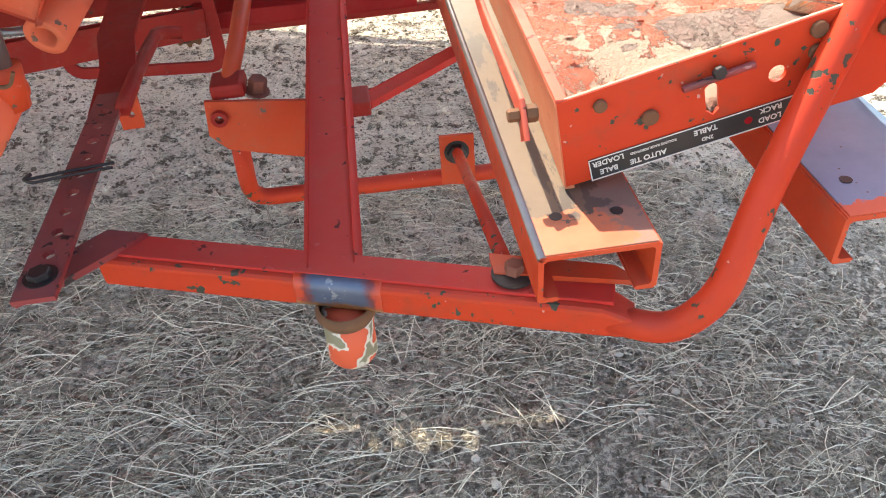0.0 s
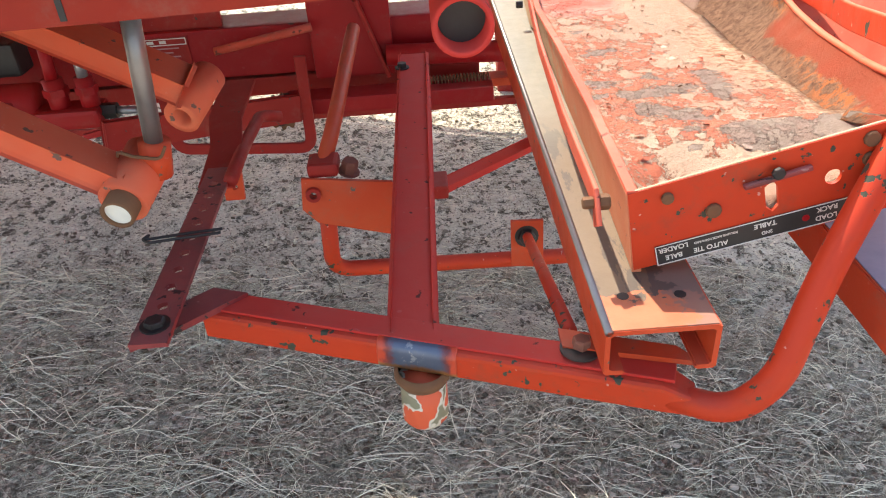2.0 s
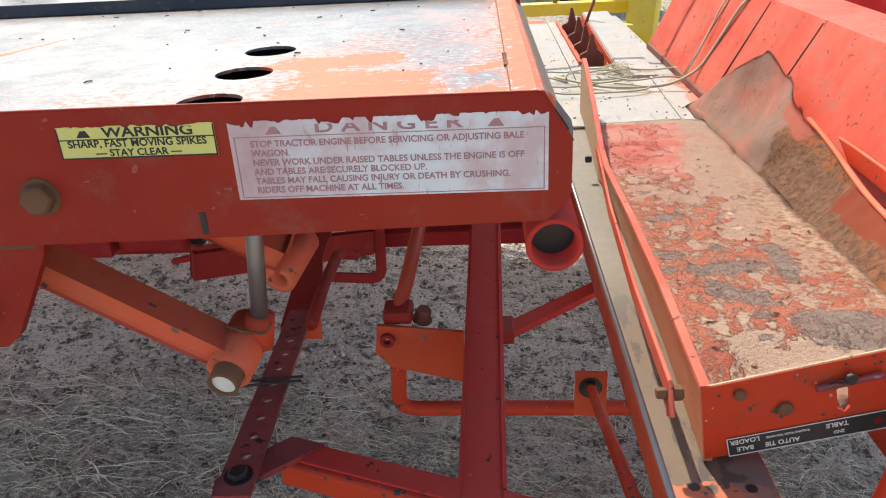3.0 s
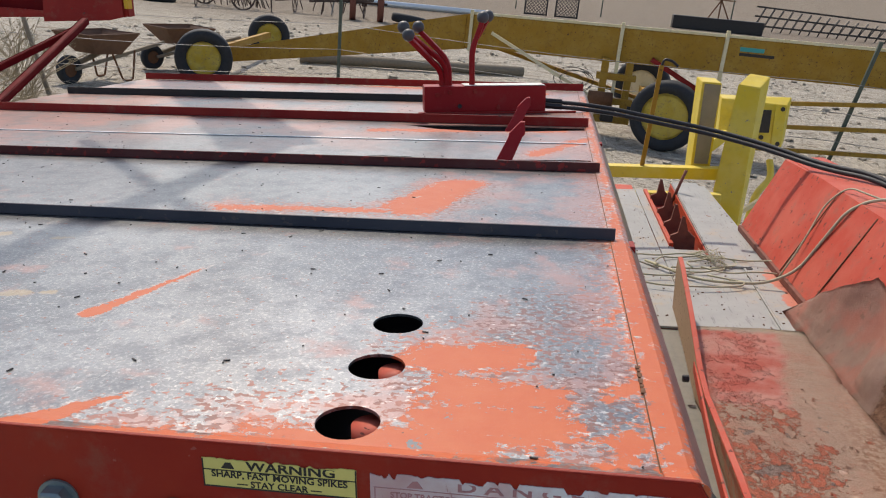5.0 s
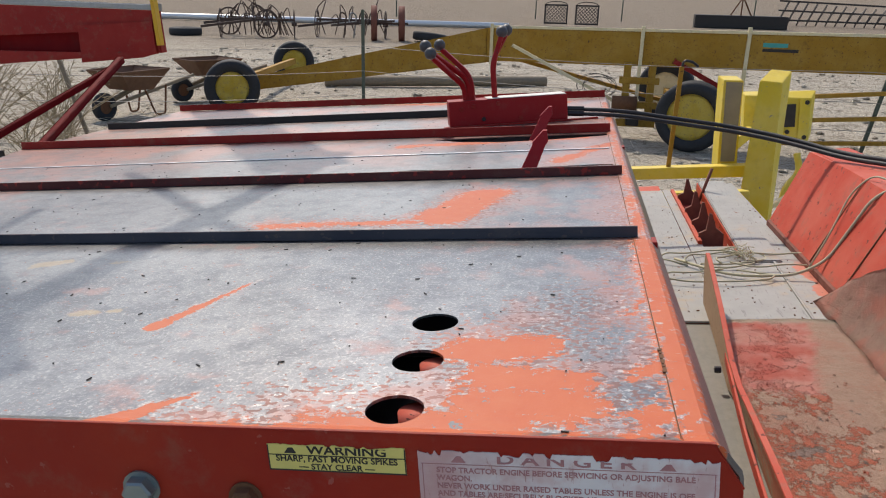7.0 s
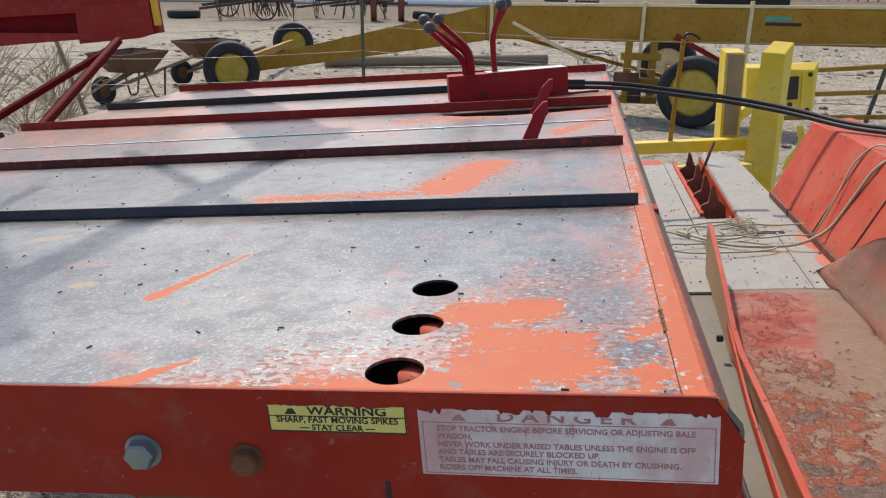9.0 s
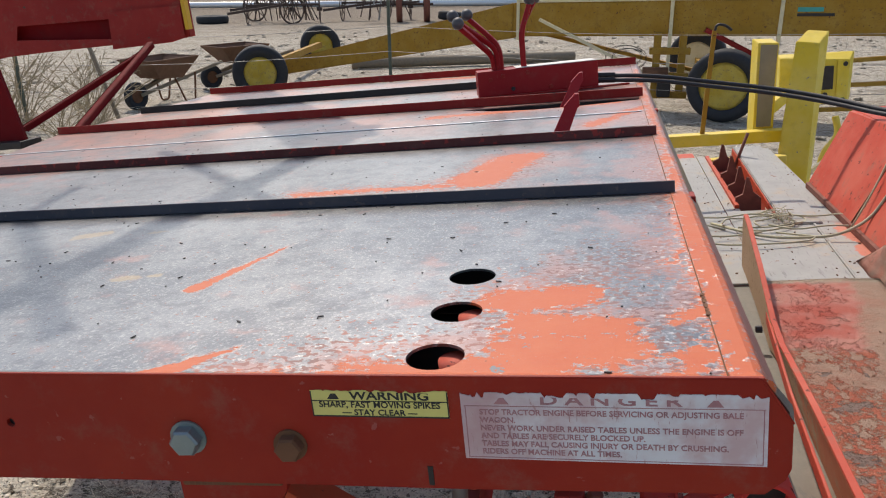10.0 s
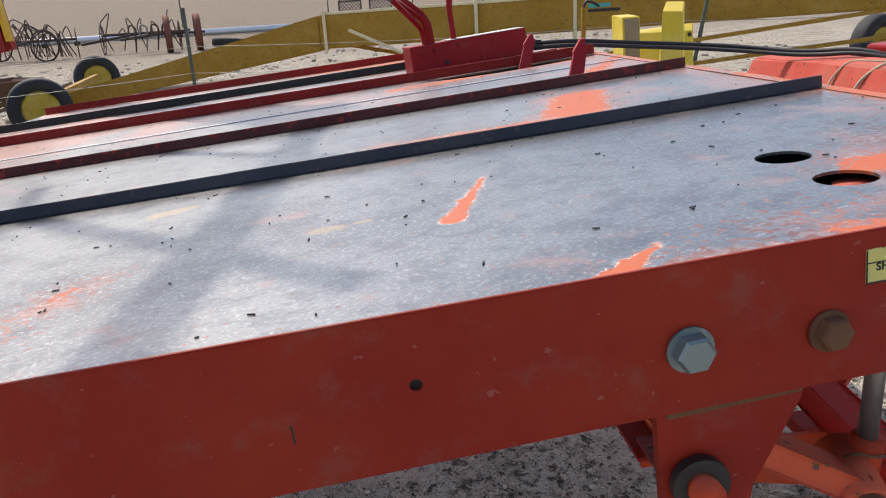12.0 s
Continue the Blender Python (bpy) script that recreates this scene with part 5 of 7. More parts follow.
# grey deck behind the trough, with the slot for the needles
DECK_Z = -0.386
deck = part("deck", plate([(0.232, 1.22), (0.528, 1.22), (0.528, 2.82), (0.380, 2.82), (0.36, 1.87), (0.275, 1.87), (0.262, 2.72), (0.232, 2.72)], [], 0.004, Matrix.Translation((0, 0, DECK_Z))), M_DECK, wagon, "dull grey scraped steel deck")
part("deck", boxed((0.126, 1.25, -0.3945), (0.2305, 2.72, -0.3885), 0.001), M_DECK, wagon, "dull grey scraped steel deck")
part("deck_seam", beam((0.43, 1.25, DECK_Z + 0.002), (0.45, 1.86, DECK_Z + 0.002), 0.006, 0.004, 0.001), M_DECK, deck)
rail = part("deck_rail", skewed(((0.366, 1.70, -0.392), (0.468, 1.70, -0.392), (0.468, 2.66, -0.388), (0.366, 2.66, -0.388)), ((0.366, 1.70, -0.379), (0.468, 1.70, -0.379), (0.468, 2.66, -0.340), (0.366, 2.66, -0.340))), M_DECK, wagon, "raised grey box rail beside the slot")
part("rail_side", skewed(((0.3605, 1.755, -0.43), (0.3645, 1.755, -0.43), (0.3645, 2.655, -0.43), (0.3605, 2.655, -0.43)), ((0.3605, 1.755, -0.382), (0.3645, 1.755, -0.382), (0.3645, 2.655, -0.346), (0.3605, 2.655, -0.346)), 0.001), M_RED, rail, "orange side of the rail")
needle = part("tooth_bar", boxed((0.262, 1.90, -0.43), (0.275, 2.68, -0.375), 0.002), M_RED, wagon, "red bar with pointed dark teeth")
TOOTH = [(0.270, -0.43), (0.346, -0.43), (0.346, -0.366), (0.322, -0.345), (0.310, -0.300), (0.302, -0.298), (0.292, -0.352), (0.270, -0.362)]
for y in (1.94, 2.10, 2.28, 2.50):
    part("tooth", plate(TOOTH, [], 0.012, Matrix.Translation((0, y, 0)) @ FRONT), M_RUSTRED, needle, "dark rusty pointed tooth")
part("rod", tube([(0.335, 2.50, -0.43), (0.394, 2.5, -0.259)], 0.006, 8), M_RUSTRED, wagon, "thin rusty rod", True)

# trough: bed sheet, left fin, front plate, torn right wall
b = bmesh.new()
NX, NY = 14, 44
grid = []
def piece(y, ys, vs):
    for y0, y1, a, c in zip(ys, ys[1:], vs, vs[1:]):
        if y <= y1:
            return a + (c - a) * max(0, (y - y0) / (y1 - y0))
    return vs[-1]


YS = (0.088, 0.25, 0.60, 1.24)
for j in range(NY + 1):
    v = j / NY
    y = 0.088 + v * 1.15
    xl, xr = 0.160 + 0.05 * v, piece(y, YS, (0.395, 0.415, 0.462, 0.475))
    zl, zr = piece(y, YS, (-0.304, -0.320, -0.348, -0.380)), piece(y, YS, (-0.247, -0.305, -0.358, -0.378))
    row = []
    for i in range(NX + 1):
        u = i / NX
        q = Vector((xl + (xr - xl) * u, y, 0))
        z = zl + (zr - zl) * u + 0.004 * noise.noise(q * 7) + 0.0015 * noise.noise(q * 30)
        # the sheet sags towards the end plate
        z -= 0.06 * max(0.0, 1 - (y - 0.088) / 0.12) * min(1.0, 4 * u, 6 * (1 - u))
        row.append(b.verts.new((q.x, q.y, z)))
    grid.append(row)
for a, c in zip(grid, grid[1:]):
    for j in range(NX):
        b.faces.new((a[j], a[j + 1], c[j + 1], c[j]))
crown = [[v.co.copy() for v in row] for row in grid]
bmesh.ops.solidify(b, geom=b.faces[:], thickness=0.003)
bed = part("trough_bed", b, M_BED, wagon, "rusted trough bed with peeling orange paint", True)
b = bmesh.new()
for i in range(80):
    a0, b0 = random.randint(1, NX - 2), random.randint(1, NY - 12)
    g = (crown[b0][a0] + crown[b0 + 1][a0 + 1]) / 2 + Vector((random.uniform(-0.01, 0.01), random.uniform(-0.01, 0.01), 0.0008))
    a, r = random.uniform(0, 6.28), random.uniform(0.002, 0.009)
    n = random.randint(4, 6)
    b.faces.new([b.verts.new(g + Vector((r * random.uniform(0.5, 1) * math.cos(a + k * math.tau / n), r * random.uniform(0.5, 1) * math.sin(a + k * math.tau / n), random.uniform(0.001, 0.005) if k < 2 else 0.0005))) for k in range(n)])
bmesh.ops.solidify(b, geom=b.faces[:], thickness=0.0006)
tagged(part("paint_flake", b, M_BED, bed, "curled paint flakes"), kind="stuff")
PL = Matrix.Translation((0, 0.085, 0)) @ FRONT
slot = [(0.2845, -0.3065), (0.2905, -0.2995), (0.2965, -0.3055), (0.301, -0.3265), (0.2965, -0.3325), (0.2895, -0.328)]
tp = part("trough_plate", plate([(0.157, -0.303), (0.169, -0.389), (0.441, -0.331), (0.452, -0.32), (0.447, -0.235), (0.393, -0.246)], [slot, round_hole(0.347, -0.300, 0.0078, 20)], 0.004, PL), M_BAR, wagon, "orange end plate of the trough with slot and hole")
for x, z, r in ((0.194, -0.309, 0.006), (0.239, -0.326, 0.0075), (0.373, -0.263, 0.0075), (0.376, -0.283, 0.007), (0.432, -0.268, 0.007)):
    part("bolt", bolt((x, 0.0845, z), (0, -1, 0), r, 0.004, 0, 10), M_RUST, tp, "rusty carriage bolt head")
part("latch", beam((0.262, 0.079, -0.301), (0.322, 0.079, -0.285), 0.006, 0.005, 0.002), M_GREASY, tp, "bent dark red latch strip")
part("worn_edge", tube([(0.157, 0.0872, -0.3025), (0.393, 0.0872, -0.2455), (0.447, 0.0872, -0.2345)], 0.0009, 8, 0.004), M_PALE, tp, "pale worn top edge")
part("bolt", bolt((0.291, 0.079, -0.288), (0, -1, 0), 0.006, 0.005, 0, 8), M_OILSHADE, tp)
# control label, mounted upside down
ang = math.atan2(0.042, 0.183)
lab = part("control_label", boxed((-0.0965, -0.0112, -0.0003), (0.0965, 0.0112, 0.0003), 0, Matrix.Translation((0.2835, 0.0842, -0.3525)) @ Matrix.Rotation(-ang, 4, "Y") @ FRONT), M_LABELBLACK, tp, "black control label with white lettering, upside down")
LM = Matrix.Translation((0.2835, 0.0836, -0.3525)) @ Matrix.Rotation(-ang, 4, "Y") @ FRONT @ Matrix.Rotation(math.pi, 4, "Z")
for s, size, x, y in (("BALE", 0.0075, 0.0795, 0.0018), ("LOADER", 0.0075, 0.0790, -0.0075), ("AUTO TIE", 0.0075, 0.0436, 0.0018), ("ROLLING RACK FORWARD", 0.0034, 0.038, -0.0055), ("2ND", 0.0052, -0.0102, 0.0030), ("TABLE", 0.0075, -0.009, -0.0068), ("LOAD", 0.0075, -0.066, 0.0018), ("RACK", 0.0075, -0.067, -0.0075)):
    lettering(s, size, LM @ Matrix.Translation((x, y, 0)), M_WHITE, lab, "white lettering")
b = bmesh.new()
for lo, hi in (((-0.0965, 0.0102), (0.0965, 0.0112)), ((-0.0965, -0.0112), (0.0965, -0.0102)), ((0.0955, -0.0112), (0.0965, 0.0112))):
    boxed((lo[0], lo[1], 0.0), (hi[0], hi[1], 0.0004), 0, LM, b)
part("border", b, M_WHITE, lab)
part("red_dot", tube([LM @ Vector((-0.047, 0, 0)), LM @ Vector((-0.047, 0, 0.0004))], 0.0036, 16), M_CRIMSON, lab)

# left side of the trough: low wall, bolted strap, tall fin
b = bmesh.new()
sect = [(0.086, -0.303, -0.392), (0.30, -0.312, -0.394), (0.55, -0.318, -0.394), (0.80, -0.335, -0.39), (0.90, -0.330, -0.388), (1.10, -0.292, -0.386), (1.30, -0.258, -0.385), (1.352, -0.252, -0.385), (1.365, -0.275, -0.385)]
pr = []
for y, zt, zb in sect:
    s = (y - 0.086) / 1.28
    x = 0.158 + 0.042 * s + 0.004 * math.sin(y * 6)
    pr.append([b.verts.new(p) for p in ((x - 0.004 + (0.012 if y < 0.9 else 0) , y, zb), (x - 0.004, y, zt), (x + 0.005, y, zt), (x + 0.005 + (0.012 if y < 0.9 else 0), y, zb))])
for a, c in zip(pr, pr[1:]):
    for j in range(4):
        b.faces.new((a[j], a[(j + 1) % 4], c[(j + 1) % 4], c[j]))
b.faces.new(pr[0][::-1])
b.faces.new(pr[-1])
bmesh.ops.recalc_face_normals(b, faces=b.faces)
FIN_TOP = [(r[1].co + r[2].co) / 2 + Vector((0.001, 0, 0.001)) for r in pr]
fin = part("fin", b, M_FIN, wagon, "upright guide fin, sun-bleached orange and tan")
part("worn_edge", ring_sweep(FIN_TOP, rounded(0.0105, 0.004, 0.001)), M_PINK, fin, "red painted top edge")
strap2 = part("guide_strap", ring_sweep([(0.131, 0.085, -0.335), (0.131, 0.10, -0.312), (0.135, 0.30, -0.316), (0.152, 0.60, -0.330), (0.176, 0.88, -0.345), (0.182, 0.95, -0.345)], rounded(0.005, 0.021, 0.002)), M_PINK, wagon, "bent red guide strap, paint faded")
part("bolt", bolt((0.128, 0.098, -0.316), (-1, 0, 0), 0.006, 0.010), M_RUST, strap2)
part("nut", bolt((0.134, 0.098, -0.316), (1, 0, 0), 0.008, 0.010), M_RUST, strap2, "rusty hex nut")
part("bolt", bolt((0.165, 0.905, -0.352), (-1, 0, 0), 0.007, 0.012), M_OILSHADE, strap2)

# torn and dented right wall of the trough
b = bmesh.new()
wall = []
NU, NV = 64, 16
CY = (0.09, 0.25, 0.435, 0.54, 0.64, 0.735, 0.80, 0.91, 0.96, 1.03, 1.10, 1.16, 1.29, 1.38)
CZ = (-0.237, -0.262, -0.287, -0.290, -0.294, -0.293, -0.288, -0.258, -0.230, -0.210, -0.196, -0.230, -0.300, -0.366)
CX = (0.445, 0.455, 0.492, 0.508, 0.530, 0.548, 0.555, 0.556, 0.560, 0.546, 0.538, 0.527, 0.515, 0.500)
for i in range(NU + 1):
    y = 0.09 + 1.29 * i / NU
    zt = piece(y, CY, CZ) + 0.005 * noise.noise(Vector((y * 40, 1, 0))) + 0.005 * noise.noise(Vector((y * 110, 2, 0)))
    zb, xb = piece(y, YS, (-0.247, -0.305, -0.358, -0.379)), piece(y, YS, (0.395, 0.415, 0.462, 0.475))
    row = []
    for j in range(NV + 1):
        s = j / NV
        x = xb + (piece(y, CY, CX) - xb) * s
        # two dents with a sharp crease between them
        crease = abs(y - 0.897 - 0.03 * (s - 0.5))
        x -= 0.034 * max(0, 1 - crease / 0.10) * math.sin(math.pi * min(1, s * 1.05) * 0.85)
        x += 0.022 * math.exp(-((y - 1.08) / 0.10) ** 2) * math.sin(math.pi * s * 0.9)
        x += 0.018 * math.exp(-((y - 0.66) / 0.08) ** 2) * math.sin(math.pi * s)
        q = Vector((x, y, zb + (zt - zb) * s))
        q += Vector((noise.noise(q * 16), 0.4 * noise.noise(q * 19), 0)) * 0.009 * s + Vector((noise.noise(q * 45), 0, 0)) * 0.003
        if j == 0:
            q += Vector((-0.014, 0, -0.008))
        row.append(b.verts.new(q))
    wall.append(row)
for a, c in zip(wall, wall[1:]):
    for j in range(NV):
        b.faces.new((a[j], a[j + 1], c[j + 1], c[j]))
bmesh.ops.solidify(b, geom=b.faces[:], thickness=0.003)
tw = part("torn_wall", b, M_WALL, wagon, "torn and dented rusty side wall of the trough", True)
part("folded_lip", ring_sweep(smooth_path([(0.556, 0.870, -0.276), (0.557, 0.80, -0.288), (0.550, 0.735, -0.293), (0.532, 0.64, -0.294), (0.510, 0.54, -0.290), (0.494, 0.435, -0.286), (0.457, 0.25, -0.261), (0.446, 0.092, -0.236)], 0.04), rounded(0.009, 0.007, 0.003)), M_ARM, tw, "bent faded orange folded lip", True)
rail = part("edge_rail", ring_sweep(smooth_path([(0.572, 0.850, -0.300), (0.574, 0.80, -0.300), (0.556, 0.68, -0.286), (0.532, 0.53, -0.270), (0.506, 0.40, -0.256), (0.470, 0.24, -0.226), (0.450, 0.10, -0.200)], 0.04), rounded(0.004, 0.030, 0.0015)), M_BAR, wagon, "orange edge rail beside the torn wall")
part("worn_edge", tube([(0.572, 0.850, -0.285), (0.574, 0.80, -0.285), (0.556, 0.68, -0.271), (0.532, 0.53, -0.255), (0.506, 0.40, -0.241), (0.470, 0.24, -0.211), (0.450, 0.10, -0.185)], 0.0026, 8), M_ARM, rail, "pale worn top edge", True)

# long red guard on the right
b = bmesh.new()
gp = [(0.522, -0.372), (0.640, -0.132), (0.76, -0.128), (0.80, -0.17), (0.80, -0.36)]
ra = [[b.verts.new((x, y, z + 0.002 * math.sin(y * 5 + x * 9))) for x, z in gp] for y in (-0.35, 0.3, 0.8, 1.3, 1.75, 2.12)]
n = len(gp)
for a, c in zip(ra, ra[1:]):
    for j in range(n):
        b.faces.new((a[j], c[j], c[(j + 1) % n], a[(j + 1) % n]))
b.faces.new(ra[0])
b.faces.new(ra[-1][::-1])
bmesh.ops.bevel(b, geom=[e for e in b.edges if abs(e.verts[0].co.y - e.verts[1].co.y) > 0.2], offset=0.008, segments=3, affect="EDGES")
bmesh.ops.recalc_face_normals(b, faces=b.faces)
guard = part("guard", b, M_PINK, wagon, "long sun-bleached red sheet guard")
for y in (1.06, 1.36, 1.62):
    part("seam", beam((0.5205, y + 0.02, -0.370), (0.6365, y, -0.1385), 0.0024, 0.0030, 0, (0, 1, 0)), M_RUST, guard, "thin dark seam")
part("guard_foot", boxed((0.515, 1.30, -0.385), (0.532, 2.12, -0.366), 0.002), M_RUSTRED, guard)
part("side_frame", boxed((0.80, 1.05, -0.30), (1.25, 1.75, -0.10), 0.008), M_CRIMSON, wagon, "red side frame box")
part("frame_lug", plate([(0.84, -0.10), (0.98, -0.10), (0.96, -0.03), (0.90, -0.012), (0.85, -0.04)], [round_hole(0.91, -0.055, 0.02, 16)], 0.02, Matrix.Translation((0, 1.38, 0)) @ FRONT), M_CRIMSON, wagon, "dark red hitch lug with a hole")
part("shackle", ring_sweep([(0.91 + 0.05 * math.cos(t * math.tau / 20), 1.37 + 0.01 * math.sin(t), -0.055 + 0.05 * math.sin(t * math.tau / 20)) for t in range(21)], circle(0.013, 8), False), M_CRIMSON, wagon, "dark red ring shackle", True)

# yellow hitch frame at the far end of the deck
part("cross_rail", boxed((0.05, 3.12, -0.422), (0.66, 3.19, -0.368), 0.004), M_YELLOW, wagon, "yellow cross rail")
part("cross_rail", boxed((0.10, 2.90, -0.50), (0.62, 2.95, -0.44), 0.004), M_YELLOW, wagon, "yellow cross rail")
post = part("post", skewed(((0.530, 3.20, -0.40), (0.617, 3.20, -0.40), (0.617, 3.36, -0.40), (0.530, 3.36, -0.40)), ((0.546, 3.20, 0.016), (0.632, 3.20, 0.010), (0.632, 3.36, 0.020), (0.546, 3.36, 0.026))), M_YELLOW, wagon, "yellow square post with bare worn face")
part("worn_face", skewed(((0.543, 3.1955, -0.36), (0.606, 3.1955, -0.36), (0.606, 3.1985, -0.36), (0.543, 3.1985, -0.36)), ((0.556, 3.1955, 0.008), (0.628, 3.1955, 0.002), (0.628, 3.1985, 0.002), (0.556, 3.1985, 0.008)), 0.0004), M_WORNFACE, post, "bare grey worn strip")
lean = part("leaning_post", skewed(((0.592, 2.95, -0.436), (0.709, 2.95, -0.606), (0.760, 3.10, -0.62), (0.640, 3.10, -0.45)), ((0.648, 2.95, 0.027), (0.739, 2.95, 0.013), (0.812, 3.10, 0.049), (0.725, 3.10, 0.062))), M_YELLOW, wagon, "leaning bright yellow box post")
part("post_foot", beam((0.665, 3.03, -0.50), (0.690, 3.03, -0.78), 0.03, 0.05, 0.003), M_YELLOW, lean)
part("thin_post", beam((0.300, 3.15, -0.381), (0.353, 3.15, 0.09), 0.020, 0.014, 0.002), M_OCHRE, wagon, "thin leaning yellow upright")
part("thin_post_top", tube([(0.352, 3.15, 0.08), (0.362, 3.15, 0.118), (0.40, 3.15, 0.108), (0.425, 3.15, 0.085)], 0.006, 8, 0.02), M_OILSHADE, wagon, "bent dark hook")
ybox = part("gearbox_plate", skewed(((0.70, 3.50, -0.30), (1.005, 3.50, -0.335), (1.040, 3.58, -0.300), (0.70, 3.58, -0.29)), ((0.70, 3.50, -0.088), (1.010, 3.50, -0.118), (1.050, 3.58, -0.085), (0.70, 3.58, -0.075))), M_YELLOW, wagon, "yellow frame box with openings")
# dark panel, and discs below, for the shade inside the box's openings
part("opening_shade", boxed((0.880, 3.494, -0.252), (0.940, 3.4985, -0.140), 0.001), M_OILSHADE, ybox)
part("plate_edge", skewed(((0.955, 3.492, -0.325), (0.985, 3.492, -0.33), (0.985, 3.4985, -0.33), (0.955, 3.4985, -0.325)), ((0.955, 3.492, -0.118), (0.985, 3.492, -0.121), (0.985, 3.4985, -0.121), (0.955, 3.4985, -0.118)), 0.0006), M_YELLOW, ybox)
for x, z in ((0.990, -0.135), (0.985, -0.305), (0.905, -0.275)):
    part("bolt_hole_shade", tube([(x, 3.4985, z), (x, 3.490, z)], 0.011, 12), M_OILSHADE, ybox)
part("chain_tube", tube([(0.92, 3.35, -0.36), (0.94, 3.35, -0.45), (0.86, 3.30, -0.52), (0.84, 3.30, -0.66)], 0.016, 10, 0.05), M_YELLOW, wagon, "", True)
part("side_brace", beam((0.76, 3.25, -0.62), (0.93, 3.25, -0.50), 0.03, 0.02, 0.002), M_PALE, wagon)
part("side_brace", beam((0.60, 3.26, -0.30), (0.72, 3.45, -0.26), 0.03, 0.05, 0.002), M_YELLOW, wagon)

# left housing on its slanting struts
hs = part("housing", plate([(-4.2, 0.19), (-3.31, 0.285), (-2.63, 0.297), (-2.213, 0.290), (-2.20, 0.30), (-2.198, 0.50), (-4.2, 0.70)], [[(-3.213, 0.365), (-2.60, 0.319), (-2.60, 0.421), (-3.189, 0.436)]], 0.006, Matrix.Translation((0, 3.15, 0)) @ FRONT), M_DARKRED, wagon, "dark red sheet-metal housing with an open side slot")
# dark sheet put in for the shade inside the slot
part("slot_shade_liner", boxed((-3.5, 3.205, 0.302), (-2.4, 3.209, 0.50), 0.001), M_STRUT, hs, "dark sheet for the shade inside the slot")
part("back_panel", boxed((-4.2, 3.212, 0.31), (-2.2, 3.218, 0.50), 0.002), M_DARKRED, hs)
part("housing_top", beam((-4.2, 3.185, 0.715), (-2.195, 3.185, 0.515), 0.075, 0.028, 0.004, (0, 0, 1)), M_STEEL, hs, "bare grey top edge")
part("reflector_strip", boxed((-2.200, 3.13, 0.33), (-2.180, 3.17, 0.60), 0.002), M_LID, hs, "orange-yellow edge strip")
part("end_panel", boxed((-2.206, 3.157, 0.295), (-2.194, 3.21, 0.50), 0.002), M_DARKRED, hs)
part("underside", beam((-4.2, 3.185, 0.195), (-3.31, 3.185, 0.292), 0.055, 0.006, 0.001, (0, 0, 1)), M_DARKRED, hs)
part("underside", beam((-3.31, 3.185, 0.292), (-2.21, 3.185, 0.296), 0.055, 0.006, 0.001, (0, 0, 1)), M_DARKRED, hs)
part("flap", plate([(-2.637, 0.270), (-2.29, 0.276), (-2.213, 0.291), (-2.21, 0.45), (-2.623, 0.455)], [], 0.004, Matrix.Translation((0, 3.135, 0)) @ FRONT), M_DARKRED, hs)
# struts and bracket carry the shade of their near side in their colour
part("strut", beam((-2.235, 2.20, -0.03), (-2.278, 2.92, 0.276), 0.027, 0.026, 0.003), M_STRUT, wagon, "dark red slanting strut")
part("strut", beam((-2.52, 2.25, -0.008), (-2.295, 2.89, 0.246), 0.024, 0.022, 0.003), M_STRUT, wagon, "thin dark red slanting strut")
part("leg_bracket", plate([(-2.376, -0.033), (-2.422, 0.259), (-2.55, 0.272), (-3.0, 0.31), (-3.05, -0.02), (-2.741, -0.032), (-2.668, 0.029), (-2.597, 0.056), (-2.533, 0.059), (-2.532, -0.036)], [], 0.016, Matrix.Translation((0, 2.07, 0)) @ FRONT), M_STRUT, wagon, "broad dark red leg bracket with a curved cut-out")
part("base_plate", boxed((-3.2, 2.02, -0.06), (-2.36, 2.14, -0.032), 0.004), M_OILSHADE, wagon)
part("end_cap", tube([(-2.98, 2.2, 0.235), (-2.88, 2.2, 0.25)], 0.022, 14), M_LID, wagon, "orange-yellow end cap", True)
part("stub_post", pipe((-1.56, 0.769, -0.05), (-1.496, 0.769, 0.104), 0.0235, 0.019, 20), M_CRIMSON, wagon, "short open red pipe stub", True)
# under-frame, two members coloured dark so the holes read black
part("table_frame", boxed((-2.05, 0.36, -0.10), (-0.05, 0.41, -0.02), 0.003), M_OILSHADE, wagon)
part("table_frame", boxed((-2.1, 1.55, -0.10), (-0.05, 1.60, -0.02), 0.003), M_DARKRED, wagon)
part("table_frame", boxed((-1.5, 0.45, -0.10), (-1.42, 2.9, -0.02), 0.004), M_OILSHADE, wagon)
# legs down to the ground under the far frame
for x, y in ((-1.4, 2.5), (0.3, 2.5)):
    part("leg", boxed((x - 0.04, y - 0.04, -1.30 + 0.093 * -x), (x + 0.04, y + 0.04, -0.40), 0.004), M_DARKRED, wagon)
# unseen raised rack overhead, behind the view, added to cast shadows on the table
RACK = Vector((-0.612, 1.430, 2.200))
V3 = lambda x, y: Vector((x, y, 0)) + RACK
rack = part("shadow_rack", beam(V3(-0.888, -0.4), V3(-0.768, 1.55), 0.058, 0.05, 0.004), M_DARKRED, wagon, "unseen raised rack arm added to cast a shadow")
part("rack_arm", beam(V3(-1.19, 0.66), V3(-0.69, 0.115), 0.036, 0.03, 0.004), M_DARKRED, rack)
part("rack_arm", beam(V3(-1.19, 0.65), V3(-1.255, 0.90), 0.030, 0.03, 0.004), M_DARKRED, rack)
